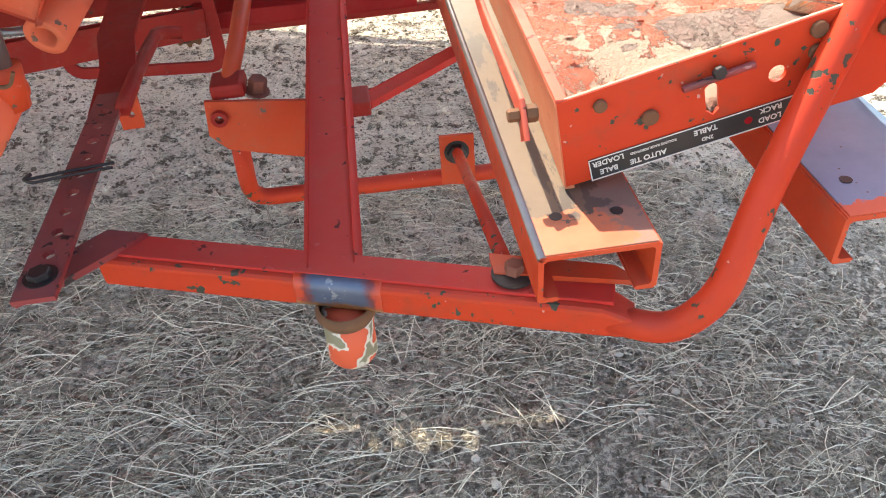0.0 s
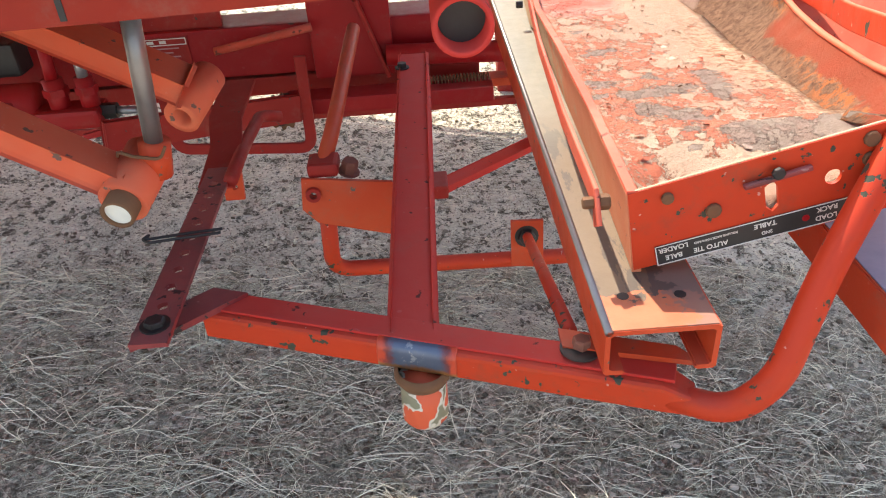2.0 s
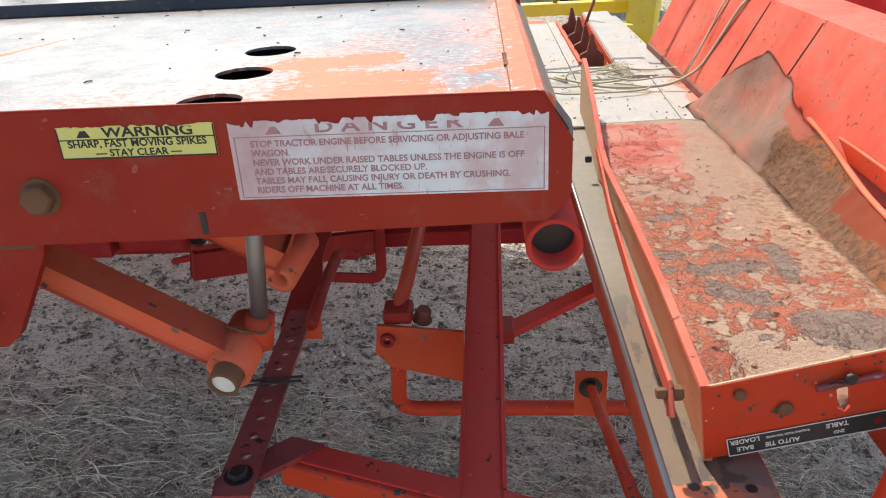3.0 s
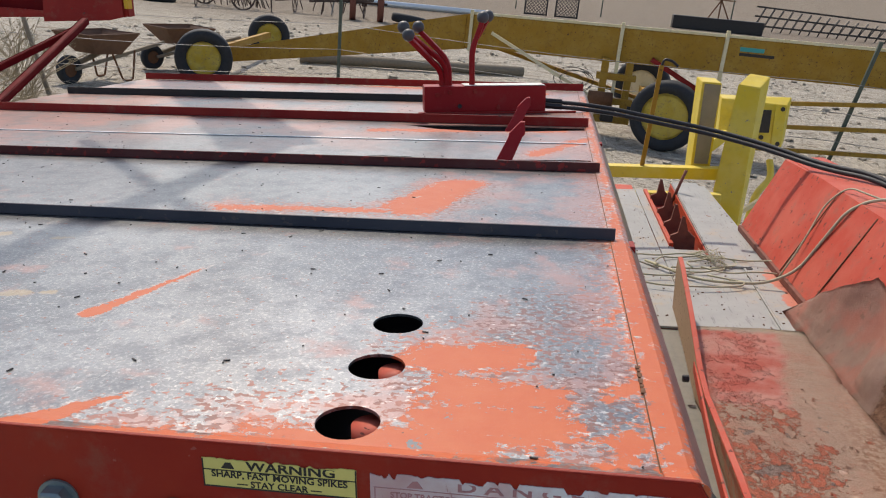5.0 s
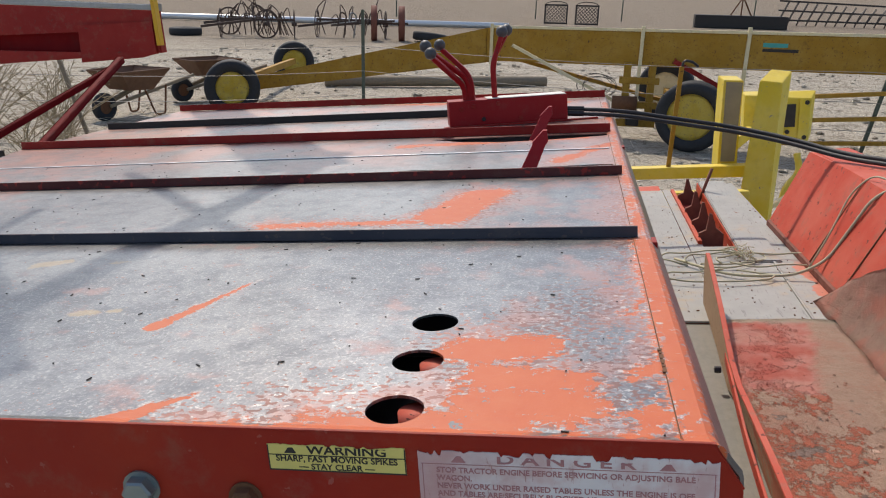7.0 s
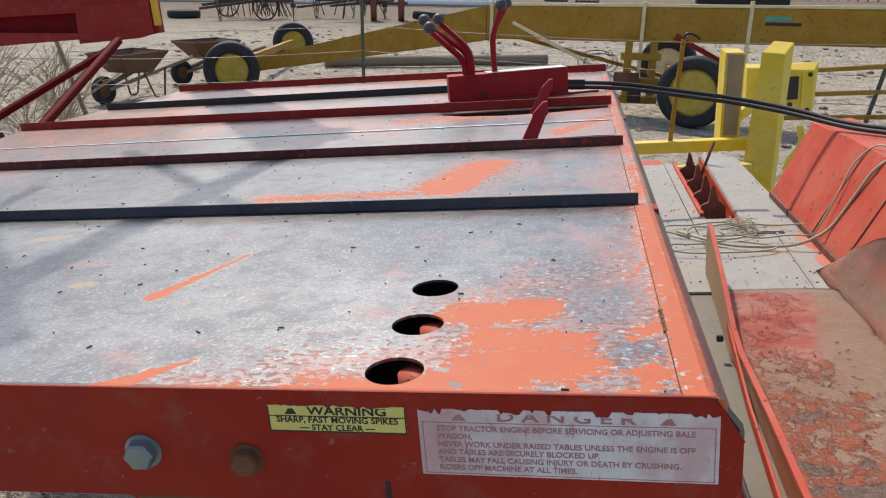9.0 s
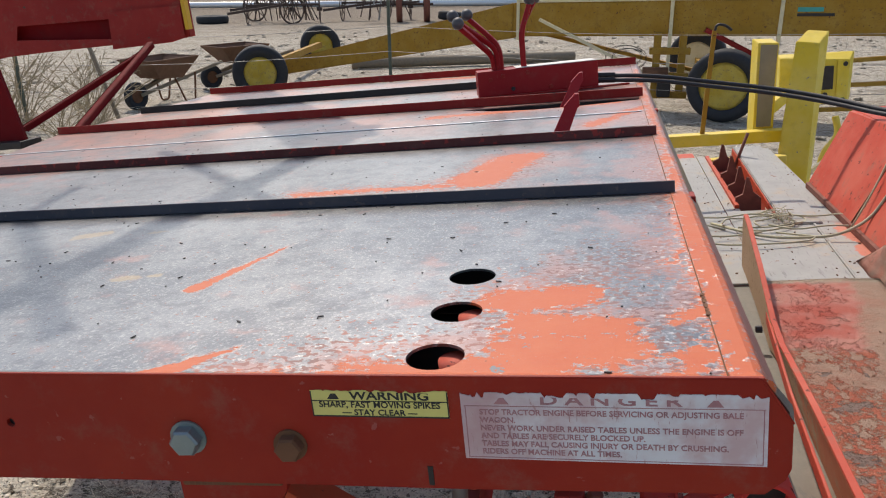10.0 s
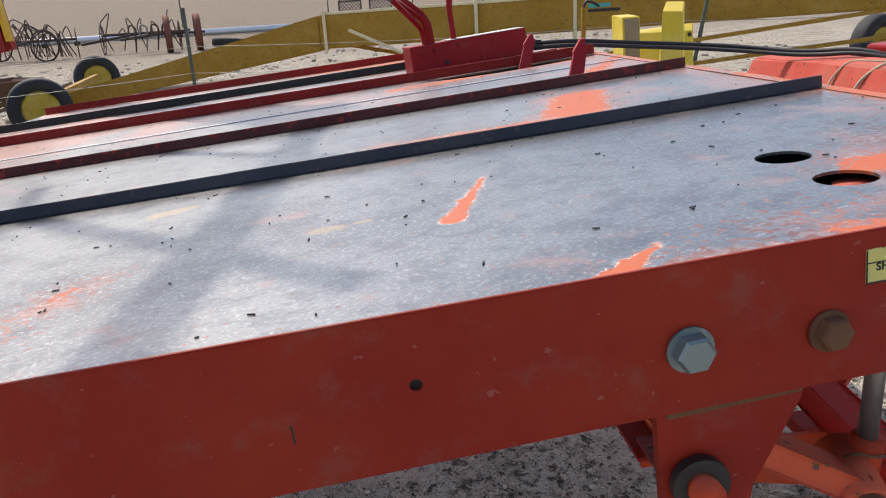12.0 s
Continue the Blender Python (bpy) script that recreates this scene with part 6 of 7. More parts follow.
part("rack_arm", beam(V3(-1.30, 1.325), V3(-0.69, 0.678), 0.034, 0.03, 0.004), M_DARKRED, rack)
part("rack_arm", beam(V3(-0.795, 1.315), V3(-2.30, 3.70), 0.24, 0.05, 0.004), M_DARKRED, rack, "broad unseen rack arm added to cast a shadow")
part("rack_arm", beam(V3(-2.2, 3.55), V3(-8.0, 2.6), 0.12, 0.12, 0.004), M_DARKRED, rack)
part("rack_mast", beam(V3(-8.0, 2.6), (-9.0, 4.2, -0.45), 0.12, 0.12, 0.004), M_DARKRED, rack)

# ---- ground ----
def ground_height(x, y):
    """Nearly level yard; the bare field behind it climbs away."""
    h = 0.0
    r = max(0.0, y - 30)
    h += 0.00055 * r * r if r < 120 else 0.00055 * 120 * 120 + (r - 120) * 0.132
    q = Vector((x, y, 0))
    h += 0.022 * noise.noise(q * 0.6)
    h += 0.010 * noise.noise(q * 3.1) + 0.006 * noise.noise(q * 9.0)
    return h


b = bmesh.new()
xs = [-400, -200, -100, -60, -40, -30, -22, -16, -12, -9, -7, -5.5, -4.5, -3.6] + [-3.0 + 0.045 * i for i in range(112)] + [2.1, 2.6, 3.2, 4, 5, 6.5, 8.5, 11, 15, 20, 27, 36, 50, 80, 140, 260, 400]
ys = [-300, -120, -50, -20, -10, -6, -4, -2.5, -1.5] + [-1.0 + 0.045 * i for i in range(112)] + [4.1, 4.3, 4.6, 4.9, 5.3, 5.8, 6.4, 7, 7.7, 8.5, 9.4, 10.4, 11.6, 13, 15, 17, 20, 24, 28, 33, 40, 50, 65, 85, 110, 150, 200, 280, 400, 600]
gv = [[b.verts.new((x, y, ground_height(x, y))) for x in xs] for y in ys]
for r0, r1 in zip(gv, gv[1:]):
    for j in range(len(xs) - 1):
        b.faces.new((r0[j], r0[j + 1], r1[j + 1], r1[j]))
ground = mesh_object("ground", b, M_GROUND, True)
tagged(ground, "dry trampled dirt yard running out to a bare field", "ground", kind="structure")


def strands(count, area, lo, hi, wid, lift, seed, mat, name, label, clump=0.0):
    """Thousands of bent dead stalks, each a thin three-sided blade."""
    rnd = random.Random(seed)
    vs, fs = [], []
    for _ in range(count):
        while True:
            x, y = rnd.uniform(area[0], area[2]), rnd.uniform(area[1], area[3])
            if clump == 0 or 0.5 * noise.noise(Vector((x * 1.7, y * 1.7, seed))) + 0.8 * noise.noise(Vector((x * 5.5, y * 5.5, seed + 9))) > rnd.uniform(-0.5, clump):
                break
        L, a = rnd.uniform(lo, hi), rnd.uniform(0, math.tau) if rnd.random() < 0.4 else rnd.gauss(math.pi + 0.25, 0.45)
        bend = rnd.gauss(0, 0.28)
        z0 = ground_height(x, y) + 0.002
        up = rnd.uniform(0, lift)
        w = rnd.uniform(0.6, 1.3) * wid
        k = len(vs)
        for i in range(4):
            s = i / 3
            aa = a + bend * s
            px, py = x + L * s * math.cos(aa), y + L * s * math.sin(aa)
            pz = z0 + up * math.sin(s * 2.6) + 0.003 * s
            nx, ny = -math.sin(aa) * w, math.cos(aa) * w
            t = 1 - 0.6 * s
            vs += [(px - nx * t, py - ny * t, pz), (px, py, pz + w * 1.2 * t), (px + nx * t, py + ny * t, pz)]
        for i in range(3):
            p = k + 3 * i
            for j in range(2):
                fs.append((p + j, p + j + 1, p + j + 4, p + j + 3))
    me = bpy.data.meshes.new(name)
    me.from_pydata(vs, [], fs)
    me.materials.append(mat)
    return tagged(new(name, me), label, "dead grass", kind="stuff")


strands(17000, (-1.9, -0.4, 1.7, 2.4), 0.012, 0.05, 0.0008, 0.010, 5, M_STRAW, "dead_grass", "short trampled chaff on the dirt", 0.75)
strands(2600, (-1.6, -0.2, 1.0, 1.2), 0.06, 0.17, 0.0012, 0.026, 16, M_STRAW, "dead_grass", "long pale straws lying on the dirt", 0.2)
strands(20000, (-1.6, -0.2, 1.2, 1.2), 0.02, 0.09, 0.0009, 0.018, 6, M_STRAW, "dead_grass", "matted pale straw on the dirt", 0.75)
strands(3500, (-9, 3.6, 6, 16), 0.06, 0.3, 0.004, 0.05, 7, M_STRAW, "dead_grass", "scattered dry grass in the yard", 0.5)


def pebbles(count, area, lo, hi, seed, mat, name, label):
    rnd = random.Random(seed)
    ico = bmesh.new()
    bmesh.ops.create_icosphere(ico, subdivisions=1, radius=1)
    base = [v.co.copy() for v in ico.verts]
    tri = [[v.index for v in f.verts] for f in ico.faces]
    ico.free()
    vs, fs = [], []
    for _ in range(count):
        x, y = rnd.uniform(area[0], area[2]), rnd.uniform(area[1], area[3])
        r = lo + (hi - lo) * rnd.random() ** 3
        sx, sy, sz = rnd.uniform(0.7, 1.4), rnd.uniform(0.7, 1.4), rnd.uniform(0.4, 0.8)
        z = ground_height(x, y) + r * 0.2
        k = len(vs)
        o = Vector((rnd.uniform(0, 99), 0, 0))
        for c in base:
            d = 1 + 0.35 * noise.noise(c * 1.7 + o)
            vs.append((x + c.x * r * sx * d, y + c.y * r * sy * d, z + c.z * r * sz * d))
        fs += [[k + i for i in f] for f in tri]
    me = bpy.data.meshes.new(name)
    me.from_pydata(vs, [], fs)
    me.materials.append(mat)
    return tagged(new(name, me), label, "clods", kind="stuff")


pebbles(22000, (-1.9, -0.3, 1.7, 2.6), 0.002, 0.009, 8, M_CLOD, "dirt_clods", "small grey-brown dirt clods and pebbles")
pebbles(2500, (-9, 4.5, 7, 20), 0.01, 0.06, 9, M_GROUND, "dirt_clods", "scattered clods in the yard")

# ---- yard behind the wagon ----
def wheel(parent, c, axis, r, w, tyre_mat, rim_mat, rim=0.66, name="wheel", label="rubber tyre on a painted rim"):
    """A tyre with tread shoulders on a dished rim."""
    c, ax = Vector(c), Vector(axis).normalized()
    m = frame_of(c, c + ax)
    b = bmesh.new()
    prof = [(rim * r, -w * 0.34), (r * 0.8, -w * 0.5), (r * 0.95, -w * 0.44), (r, -w * 0.25), (r, w * 0.25), (r * 0.95, w * 0.44), (r * 0.8, w * 0.5), (rim * r, w * 0.34)]
    n = 36
    rows = [[b.verts.new(m @ Vector((q * math.cos(k * math.tau / n), q * math.sin(k * math.tau / n), z))) for k in range(n)] for q, z in prof]
    for a, d in zip(rows, rows[1:] + rows[:1]):
        for j in range(n):
            b.faces.new((a[j], a[(j + 1) % n], d[(j + 1) % n], d[j]))
    bmesh.ops.recalc_face_normals(b, faces=b.faces)
    t = part(name, b, tyre_mat, parent, label, True)
    b = bmesh.new()
    prof = [(rim * r * q, w * z) for q, z in ((1.02, -0.36), (0.93, -0.36), (0.90, -0.30), (0.84, -0.06), (0.66, -0.08), (0.60, -0.20), (0.46, -0.22), (0.40, -0.12), (0.02, -0.12), (0.02, 0.12), (0.40, 0.12), (0.46, 0.22), (0.60, 0.20), (0.66, 0.08), (0.84, 0.06), (0.90, 0.30), (0.93, 0.36), (1.02, 0.36))]
    rows = [[b.verts.new(m @ Vector((q * math.cos(k * math.tau / n), q * math.sin(k * math.tau / n), z))) for k in range(n)] for q, z in prof]
    for a, d in zip(rows, rows[1:]):
        for j in range(n):
            b.faces.new((a[j], a[(j + 1) % n], d[(j + 1) % n], d[j]))
    b.faces.new(rows[0])
    b.faces.new(rows[-1][::-1])
    bmesh.ops.recalc_face_normals(b, faces=b.faces)
    part("rim", b, rim_mat, t)
    part("hub", tube([c - ax * w * 0.30, c + ax * w * 0.30], r * 0.10, 12), M_RUST, t, "rusty hub")
    for k in range(6):
        o = m @ Vector((r * 0.19 * math.cos(k * math.tau / 6), r * 0.19 * math.sin(k * math.tau / 6), 0))
        part("lug_nut", tube([o - ax * w * 0.27, o + ax * w * 0.27], r * 0.022, 6), M_RUST, t)
    return t


# long ochre elevator on wheels
elev = thing("bale_elevator", "long faded ochre elevator trough on rubber-tyred wheels", "elevator")
E0, E1, E2, E3 = (-4.43, 9.71), (-1.10, 8.80), (2.88, 7.71), (7.6, 6.42)
def trough(p, q, zt0, zb0, zt1, zb1, w, name):
    b = bmesh.new()
    d = Vector((q[0] - p[0], q[1] - p[1], 0)).normalized()
    n = Vector((-d.y, d.x, 0)) * w / 2
    A, B = Vector((*p, 0)), Vector((*q, 0))
    ra = [b.verts.new(v) for v in (A - n + Vector((0, 0, zb0)), A - n + Vector((0, 0, zt0)), A + n + Vector((0, 0, zt0)), A + n + Vector((0, 0, zb0)))]
    rb = [b.verts.new(v) for v in (B - n + Vector((0, 0, zb1)), B - n + Vector((0, 0, zt1)), B + n + Vector((0, 0, zt1)), B + n + Vector((0, 0, zb1)))]
    for j in range(4):
        b.faces.new((ra[j], ra[(j + 1) % 4], rb[(j + 1) % 4], rb[j]))
    b.faces.new(ra[::-1])
    b.faces.new(rb)
    bmesh.ops.recalc_face_normals(b, faces=b.faces)
    bmesh.ops.bevel(b, geom=b.edges[:], offset=0.012, segments=2, affect="EDGES")
    return part(name, b, M_OCHRE, elev)


trough(E0, E1, 0.34, 0.16, 1.13, 0.74, 0.42, "lower_trough")
up = trough(E1, E3, 1.13, 0.76, 1.30, 0.98, 0.46, "upper_trough")
# posts, top rail and one brace carry the sun in their pale colour
for (p, z0, z1, x) in ((E1, 0.72, 1.18, 0.0), ((0.56, 8.34), 0.20, 1.22, 0), ((1.585, 8.08), 0.55, 1.25, 0)):
    part("stiffener", boxed((p[0] - 0.018, p[1] - 0.27, z0), (p[0] + 0.018, p[1] - 0.235, z1), 0.004), M_PALE, elev, "pale bleached stiffener post, sunlight put into its colour")
part("top_rail", beam((E1[0], E1[1] - 0.22, 1.145), (E3[0], E3[1] - 0.22, 1.315), 0.03, 0.03, 0.004), M_PALE, elev, "pale top rail, sunlight put into its colour")
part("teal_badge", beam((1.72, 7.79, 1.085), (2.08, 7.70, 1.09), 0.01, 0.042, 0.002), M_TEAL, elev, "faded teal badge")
part("lettering_bar", beam((1.72, 7.79, 1.035), (2.04, 7.70, 1.04), 0.008, 0.03, 0.002), M_OILSHADE, elev)
part("diagonal_brace", beam((-0.83, 8.2, 0.972), (0.32, 8.2, 0.415), 0.034, 0.034, 0.003), M_PALE, elev, "pale diagonal brace, sunlight put into its colour")
part("diagonal_brace", beam((-1.0, 9.0, 0.80), (0.9, 8.3, 0.42), 0.04, 0.04, 0.003), M_OCHRE, elev)
for x in (0.40, 0.66):
    part("undercarriage_post", boxed((x, 8.05, 0.16), (x + 0.075, 8.13, 0.84), 0.006), M_OCHRE, elev, "ochre undercarriage post")
for z in (0.16, 0.36, 0.62):
    part("undercarriage_rail", boxed((0.36, 8.04, z), (0.78, 8.14, z + 0.07), 0.006), M_OCHRE, elev, "ochre undercarriage rail")
part("winch_drum", tube([(0.30, 8.0, 0.42), (0.56, 8.0, 0.42)], 0.075, 16), M_RUST, elev, "rusty winch drum", True)
part("hydraulic_pump", boxed((0.46, 7.96, 0.18), (0.60, 8.06, 0.34), 0.02), M_OILSHADE, elev, "greasy pump block")
part("axle", beam((1.12, 7.6, 0.36), (1.05, 9.6, 0.38), 0.09, 0.09, 0.006), M_OCHRE, elev)
part("hitch_arm", beam((0.90, 8.0, 0.88), (1.46, 7.95, 0.60), 0.05, 0.05, 0.008), M_DARKRED, elev)
for k in range(3):
    part("side_tube", beam((1.8, 7.35, 0.62 - 0.22 * k), (5.6, 6.95, 1.0 - 0.28 * k), 0.04, 0.04, 0.004), M_OCHRE, elev)
wheel(elev, (1.09, 7.62, 0.365), (0.27, 1, 0), 0.36, 0.24, M_TYRE, M_RIM, 0.64)
# far rim painted pale for the sun on it
wheel(elev, (1.05, 9.75, 0.40), (0.27, 1, 0), 0.36, 0.24, M_TYRE, M_PALE, 0.58)
wheel(elev, (-4.38, 8.65, 0.300), (0.45, -1, 0), 0.345, 0.24, M_TYRE, M_RIM, 0.58)
wheel(elev, (-4.95, 12.4, 0.29), (0.45, -1, 0), 0.345, 0.24, M_TYRE, M_RIM, 0.58)
part("front_axle", beam((-4.42, 9.0, 0.35), (-4.85, 12.1, 0.33), 0.08, 0.08, 0.006), M_OCHRE, elev)
wheel(elev, (6.2, 9.5, 0.33), (0.3, -1, 0), 0.38, 0.26, M_TYRE, M_RIM, 0.55)
part("rear_axle", beam((6.2, 9.5, 0.38), (6.6, 7.0, 0.9), 0.07, 0.07, 0.006), M_OCHRE, elev)
# wire coil hung below
b = bmesh.new()
for k in range(5):
    r0 = 0.10 + 0.017 * k
    ring_sweep([(0.1 + 0.03 * (k % 3) + r0 * 1.3 * math.cos(t * math.tau / 28), 8.15 + 0.02 * k, 0.56 + 0.02 * (k % 2) + r0 * 0.8 * math.sin(t * math.tau / 28)) for t in range(29)], circle(0.0028, 5), False, b)
part("wire_coil", b, M_OILSHADE, elev, "coil of dark wire")

# wheelbarrows
def barrow(m, label):
    o = thing("wheelbarrow", label, "wheelbarrow", m, "wheelbarrows by the fence")
    b = bmesh.new()
    lo = [b.verts.new(p) for p in ((-0.22, -0.18, 0.40), (0.20, -0.20, 0.38), (0.20, 0.20, 0.38), (-0.22, 0.18, 0.40))]
    hi = [b.verts.new(p) for p in ((-0.46, -0.32, 0.66), (0.42, -0.34, 0.66), (0.42, 0.34, 0.66), (-0.46, 0.32, 0.66))]
    for i in range(4):
        b.faces.new((lo[i], lo[(i + 1) % 4], hi[(i + 1) % 4], hi[i]))
    b.faces.new(lo[::-1])
    bmesh.ops.recalc_face_normals(b, faces=b.faces)
    bmesh.ops.solidify(b, geom=b.faces[:], thickness=0.008)
    tray = part("tray", b, M_TRAY, o, "rusty steel tray")
    part("rolled_edge", ring_sweep([(-0.46, -0.32, 0.66), (0.42, -0.34, 0.66), (0.42, 0.34, 0.66), (-0.46, 0.32, 0.66), (-0.46, -0.32, 0.66)], circle(0.01, 8)), M_TRAY, tray)
    for s in (-1, 1):
        part("handle", beam((-0.48, 0.07 * s, 0.20), (0.95, 0.30 * s, 0.52), 0.04, 0.045, 0.006), M_WOOD, o, "grey wooden handle")
        part("leg", ring_sweep(smooth_path([(0.05, 0.19 * s, 0.40), (0.18, 0.24 * s, 0.015), (0.34, 0.26 * s, 0.015), (0.42, 0.24 * s, 0.42)], 0.05), circle(0.014, 8)), M_RUST, o)
    wheel(o, (-0.52, 0, 0.19), (0, 1, 0), 0.19, 0.09, M_TYRE, M_RUST, 0.5)
    return o


barrow(pose(-5.34, 7.95, 0.0, 0, 0, 76) @ Matrix.Scale(0.84, 4), "rusty wheelbarrow with grey wooden handles standing on dirt")
barrow(pose(-5.15, 9.6, 0.0, 0, 0, 60) @ Matrix.Scale(0.84, 4), "second rusty wheelbarrow beside the elevator wheel")

# grey board leaning by the wheelbarrow
o = mesh_object("leaning_board", beam((-4.98, 6.50, 0.0), (-5.40, 6.72, 0.90), 0.042, 0.022, 0.003, (0, 1, 0)), M_WOOD)
tagged(o, "narrow weathered grey board leaning by the wheelbarrow", "board")

# fence of steel posts and wire
fence = thing("wire_fence", "wire fence on green steel posts", "fence")
FP = [(-9.0, 7.9), (-6.1, 6.5), (-2.55, 8.23), (2.62, 7.3), (6.0, 7.2)]
for x, y in FP:
    part("post", beam((x, y, -0.05), (x + (0.22 if x == 2.62 else 0.0), y, 1.30), 0.034, 0.030, 0.004), M_GREENPOST, fence)
for z in (0.35, 0.62, 0.90):
    for (x0, y0), (x1, y1) in zip(FP, FP[1:]):
        pts = [(x0 + (x1 - x0) * t / 8, y0 + (y1 - y0) * t / 8 - 0.02, z - 0.05 * math.sin(math.pi * t / 8)) for t in range(9)]
        part("wire", ring_sweep(pts, circle(0.003, 5)), M_WIRE, fence)

# long pole on the ground
o = mesh_object("timber_pole", tube([(-4.1, 11.5, 0.09), (-2.4, 12.1, 0.10), (-0.6, 12.85, 0.09)], 0.085, 12), M_WOOD, True)
tagged(o, "long brown timber pole lying on dirt", "pole")
o = mesh_object("irrigation_pipe", tube([(-34, 31.5, 0.16), (-3.0, 32.8, 0.16)], 0.13, 12), M_ALU, True)
tagged(o, "long white aluminium irrigation pipe on the ground", "pipe")
o = thing("old_tyre", "old black tyre lying flat on dirt", "tyre", pose(-12.3, 22.6, 0.12))
wheel(o, (0, 0, 0), (0, 0, 1), 0.5, 0.24, M_TYRE, M_RUST, 0.55, "tyre")
o = thing("old_tyre", "dusty tyre leaning beside old implements", "tyre", pose(-4.6, 23.4, 0.14))
wheel(o, (0, 0, 0), (0.1, 0.1, 1), 0.55, 0.26, M_TYRE, M_RUST, 0.6, "tyre")


def hay_rake(m, seed, n, label, big=False):
    """Old iron implement: axle, spoked wheels and a row of bent tines."""
    rnd = random.Random(seed)
    o = thing("farm_implement", label, "implement", m, "old implements in the yard")
    part("axle", beam((-1.1, 0, 0.55), (1.1, 0, 0.55), 0.07, 0.07, 0.006), M_IRON, o)
    part("tongue", beam((0, 0, 0.55), (-1.6, -0.6, 0.35), 0.07, 0.07, 0.006), M_IRON, o)
    for s in (-1.1, 1.1) if not big else (-0.4, 1.1):
        R, iron = (0.62, M_IRON) if big else (0.42, M_IRON)
        hub = part("spoked_wheel", tube([(s - 0.08, 0, R), (s + 0.08, 0, R)], 0.06, 14), iron, o, "rusty spoked iron wheel")
        part("rim", ring_sweep([(s, R * math.cos(t * math.tau / 24), R + R * math.sin(t * math.tau / 24)) for t in range(25)], rounded(0.05, 0.018, 0.004), False), iron, hub)
        for t in range(8):
            a = t * math.tau / 8
            part("spoke", beam((s, 0, R), (s, R * math.cos(a), R + R * math.sin(a)), 0.016, 0.016, 0), iron, hub)
    for i in range(n):
        x = -1.0 + 2.0 * i / max(1, n - 1)
        h = rnd.uniform(0.7, 1.25)
        part("tine", tube([(x, 0, 0.55), (x + rnd.uniform(-0.2, 0.2), 0.3, h), (x + rnd.uniform(-0.3, 0.3), 0.75, h * 0.7), (x, 0.85, 0.05)], 0.017, 6, 0.2), M_IRON, o)
    return o


hay_rake(pose(-9.8, 22.4, 0, 0, 0, 18), 1, 12, "tangled old iron cultivator with curved tines")
hay_rake(pose(-10.4, 23.0, 0, 0, 0, -35), 5, 9, "old cultivator with bent spring tines")
hay_rake(pose(-7.3, 24.0, 0, 0, 0, 8), 2, 7, "old iron rake with spoked wheels")


def planter(m, label):
    """Two heavy iron press wheels on an axle with a frame and bent shanks."""
    o = thing("planter", label, "planter", m, "old implements in the yard")
    part("axle", tube([(-0.62, 0, 0.52), (0.62, 0, 0.52)], 0.035, 10), M_IRON, o)
    for s in (-0.42, 0.42):
        w = part("press_wheel", pipe((s - 0.09, 0, 0.52), (s + 0.09, 0, 0.52), 0.52, 0.46, 28), M_RUSTRED, o, "heavy rusty iron wheel", True)
        part("hub", tube([(s - 0.11, 0, 0.52), (s + 0.11, 0, 0.52)], 0.07, 12), M_IRON, w)
        for t in range(8):
            a = t * math.tau / 8
            part("spoke", beam((s, 0, 0.52), (s, 0.48 * math.cos(a), 0.52 + 0.48 * math.sin(a)), 0.025, 0.025, 0), M_IRON, w)
    part("frame", beam((-0.30, -0.1, 0.60), (-1.7, -0.5, 0.45), 0.06, 0.06, 0.004), M_IRON, o)
    part("frame", beam((0.20, -0.1, 0.60), (-1.7, -0.5, 0.45), 0.06, 0.06, 0.004), M_IRON, o)
    for k in range(4):
        part("shank", tube([(-1.5 + 0.3 * k, -0.4, 0.48), (-1.42 + 0.3 * k, -0.3, 0.85), (-1.25 + 0.3 * k, -0.2, 0.75), (-1.35 + 0.3 * k, -0.2, 0.08)], 0.024, 6, 0.15), M_WIRE if k == 1 else M_IRON, o)
    return o


planter(pose(-5.9, 23.2, 0, 0, 0, 14), "old planter with heavy rusty iron press wheels")

# lattice panels, trough and harrow far out
for x in (-1.2, 0.25):
    o = thing("lattice_panel", "dark iron lattice gate panel standing on the field edge", "gate", pose(x, 37.5, ground_height(x, 37.5), 0, 0, 4), "lattice panels")
    b = boxed((-0.55, -0.02, 0.1), (-0.48, 0.02, 1.0), 0)
    for lo, hi in (((0.48, 0.1), (0.55, 1.0)), ((-0.55, 0.1), (0.55, 0.17)), ((-0.55, 0.93), (0.55, 1.0))):
        boxed((lo[0], -0.02, lo[1]), (hi[0], 0.02, hi[1]), 0, bm=b)
    part("frame", b, M_OILSHADE, o)
    for k in range(-7, 14):
        for s in (1, -1):
            u0, u1 = (0.0, 1.0)
            xa, dx = -0.5 + k * 0.16, s * 0.8
            lo_u, hi_u = sorted(((-0.5 - xa) / dx, (0.5 - xa) / dx))
            u0, u1 = max(u0, lo_u), min(u1, hi_u)
            if u1 - u0 > 0.06:
                part("lattice_bar", beam((xa + dx * u0, 0, 0.15 + 0.8 * u0), (xa + dx * u1, 0, 0.15 + 0.8 * u1), 0.035, 0.03, 0), M_OILSHADE, o)
    arch = [(0.5 * math.cos(math.pi * t / 12), 0, 0.97 + 0.16 * math.sin(math.pi * t / 12)) for t in range(13)]
    part("arch", ring_sweep(arch, circle(0.02, 6)), M_OILSHADE, o)
o = thing("feed_trough", "long dark steel trough with a small tripod on it", "trough", pose(7.8, 40.8, ground_height(7.8, 40.8)))
part("body", boxed((-2.2, -0.3, 0.0), (2.2, 0.3, 0.62), 0.03), M_OILSHADE, o)
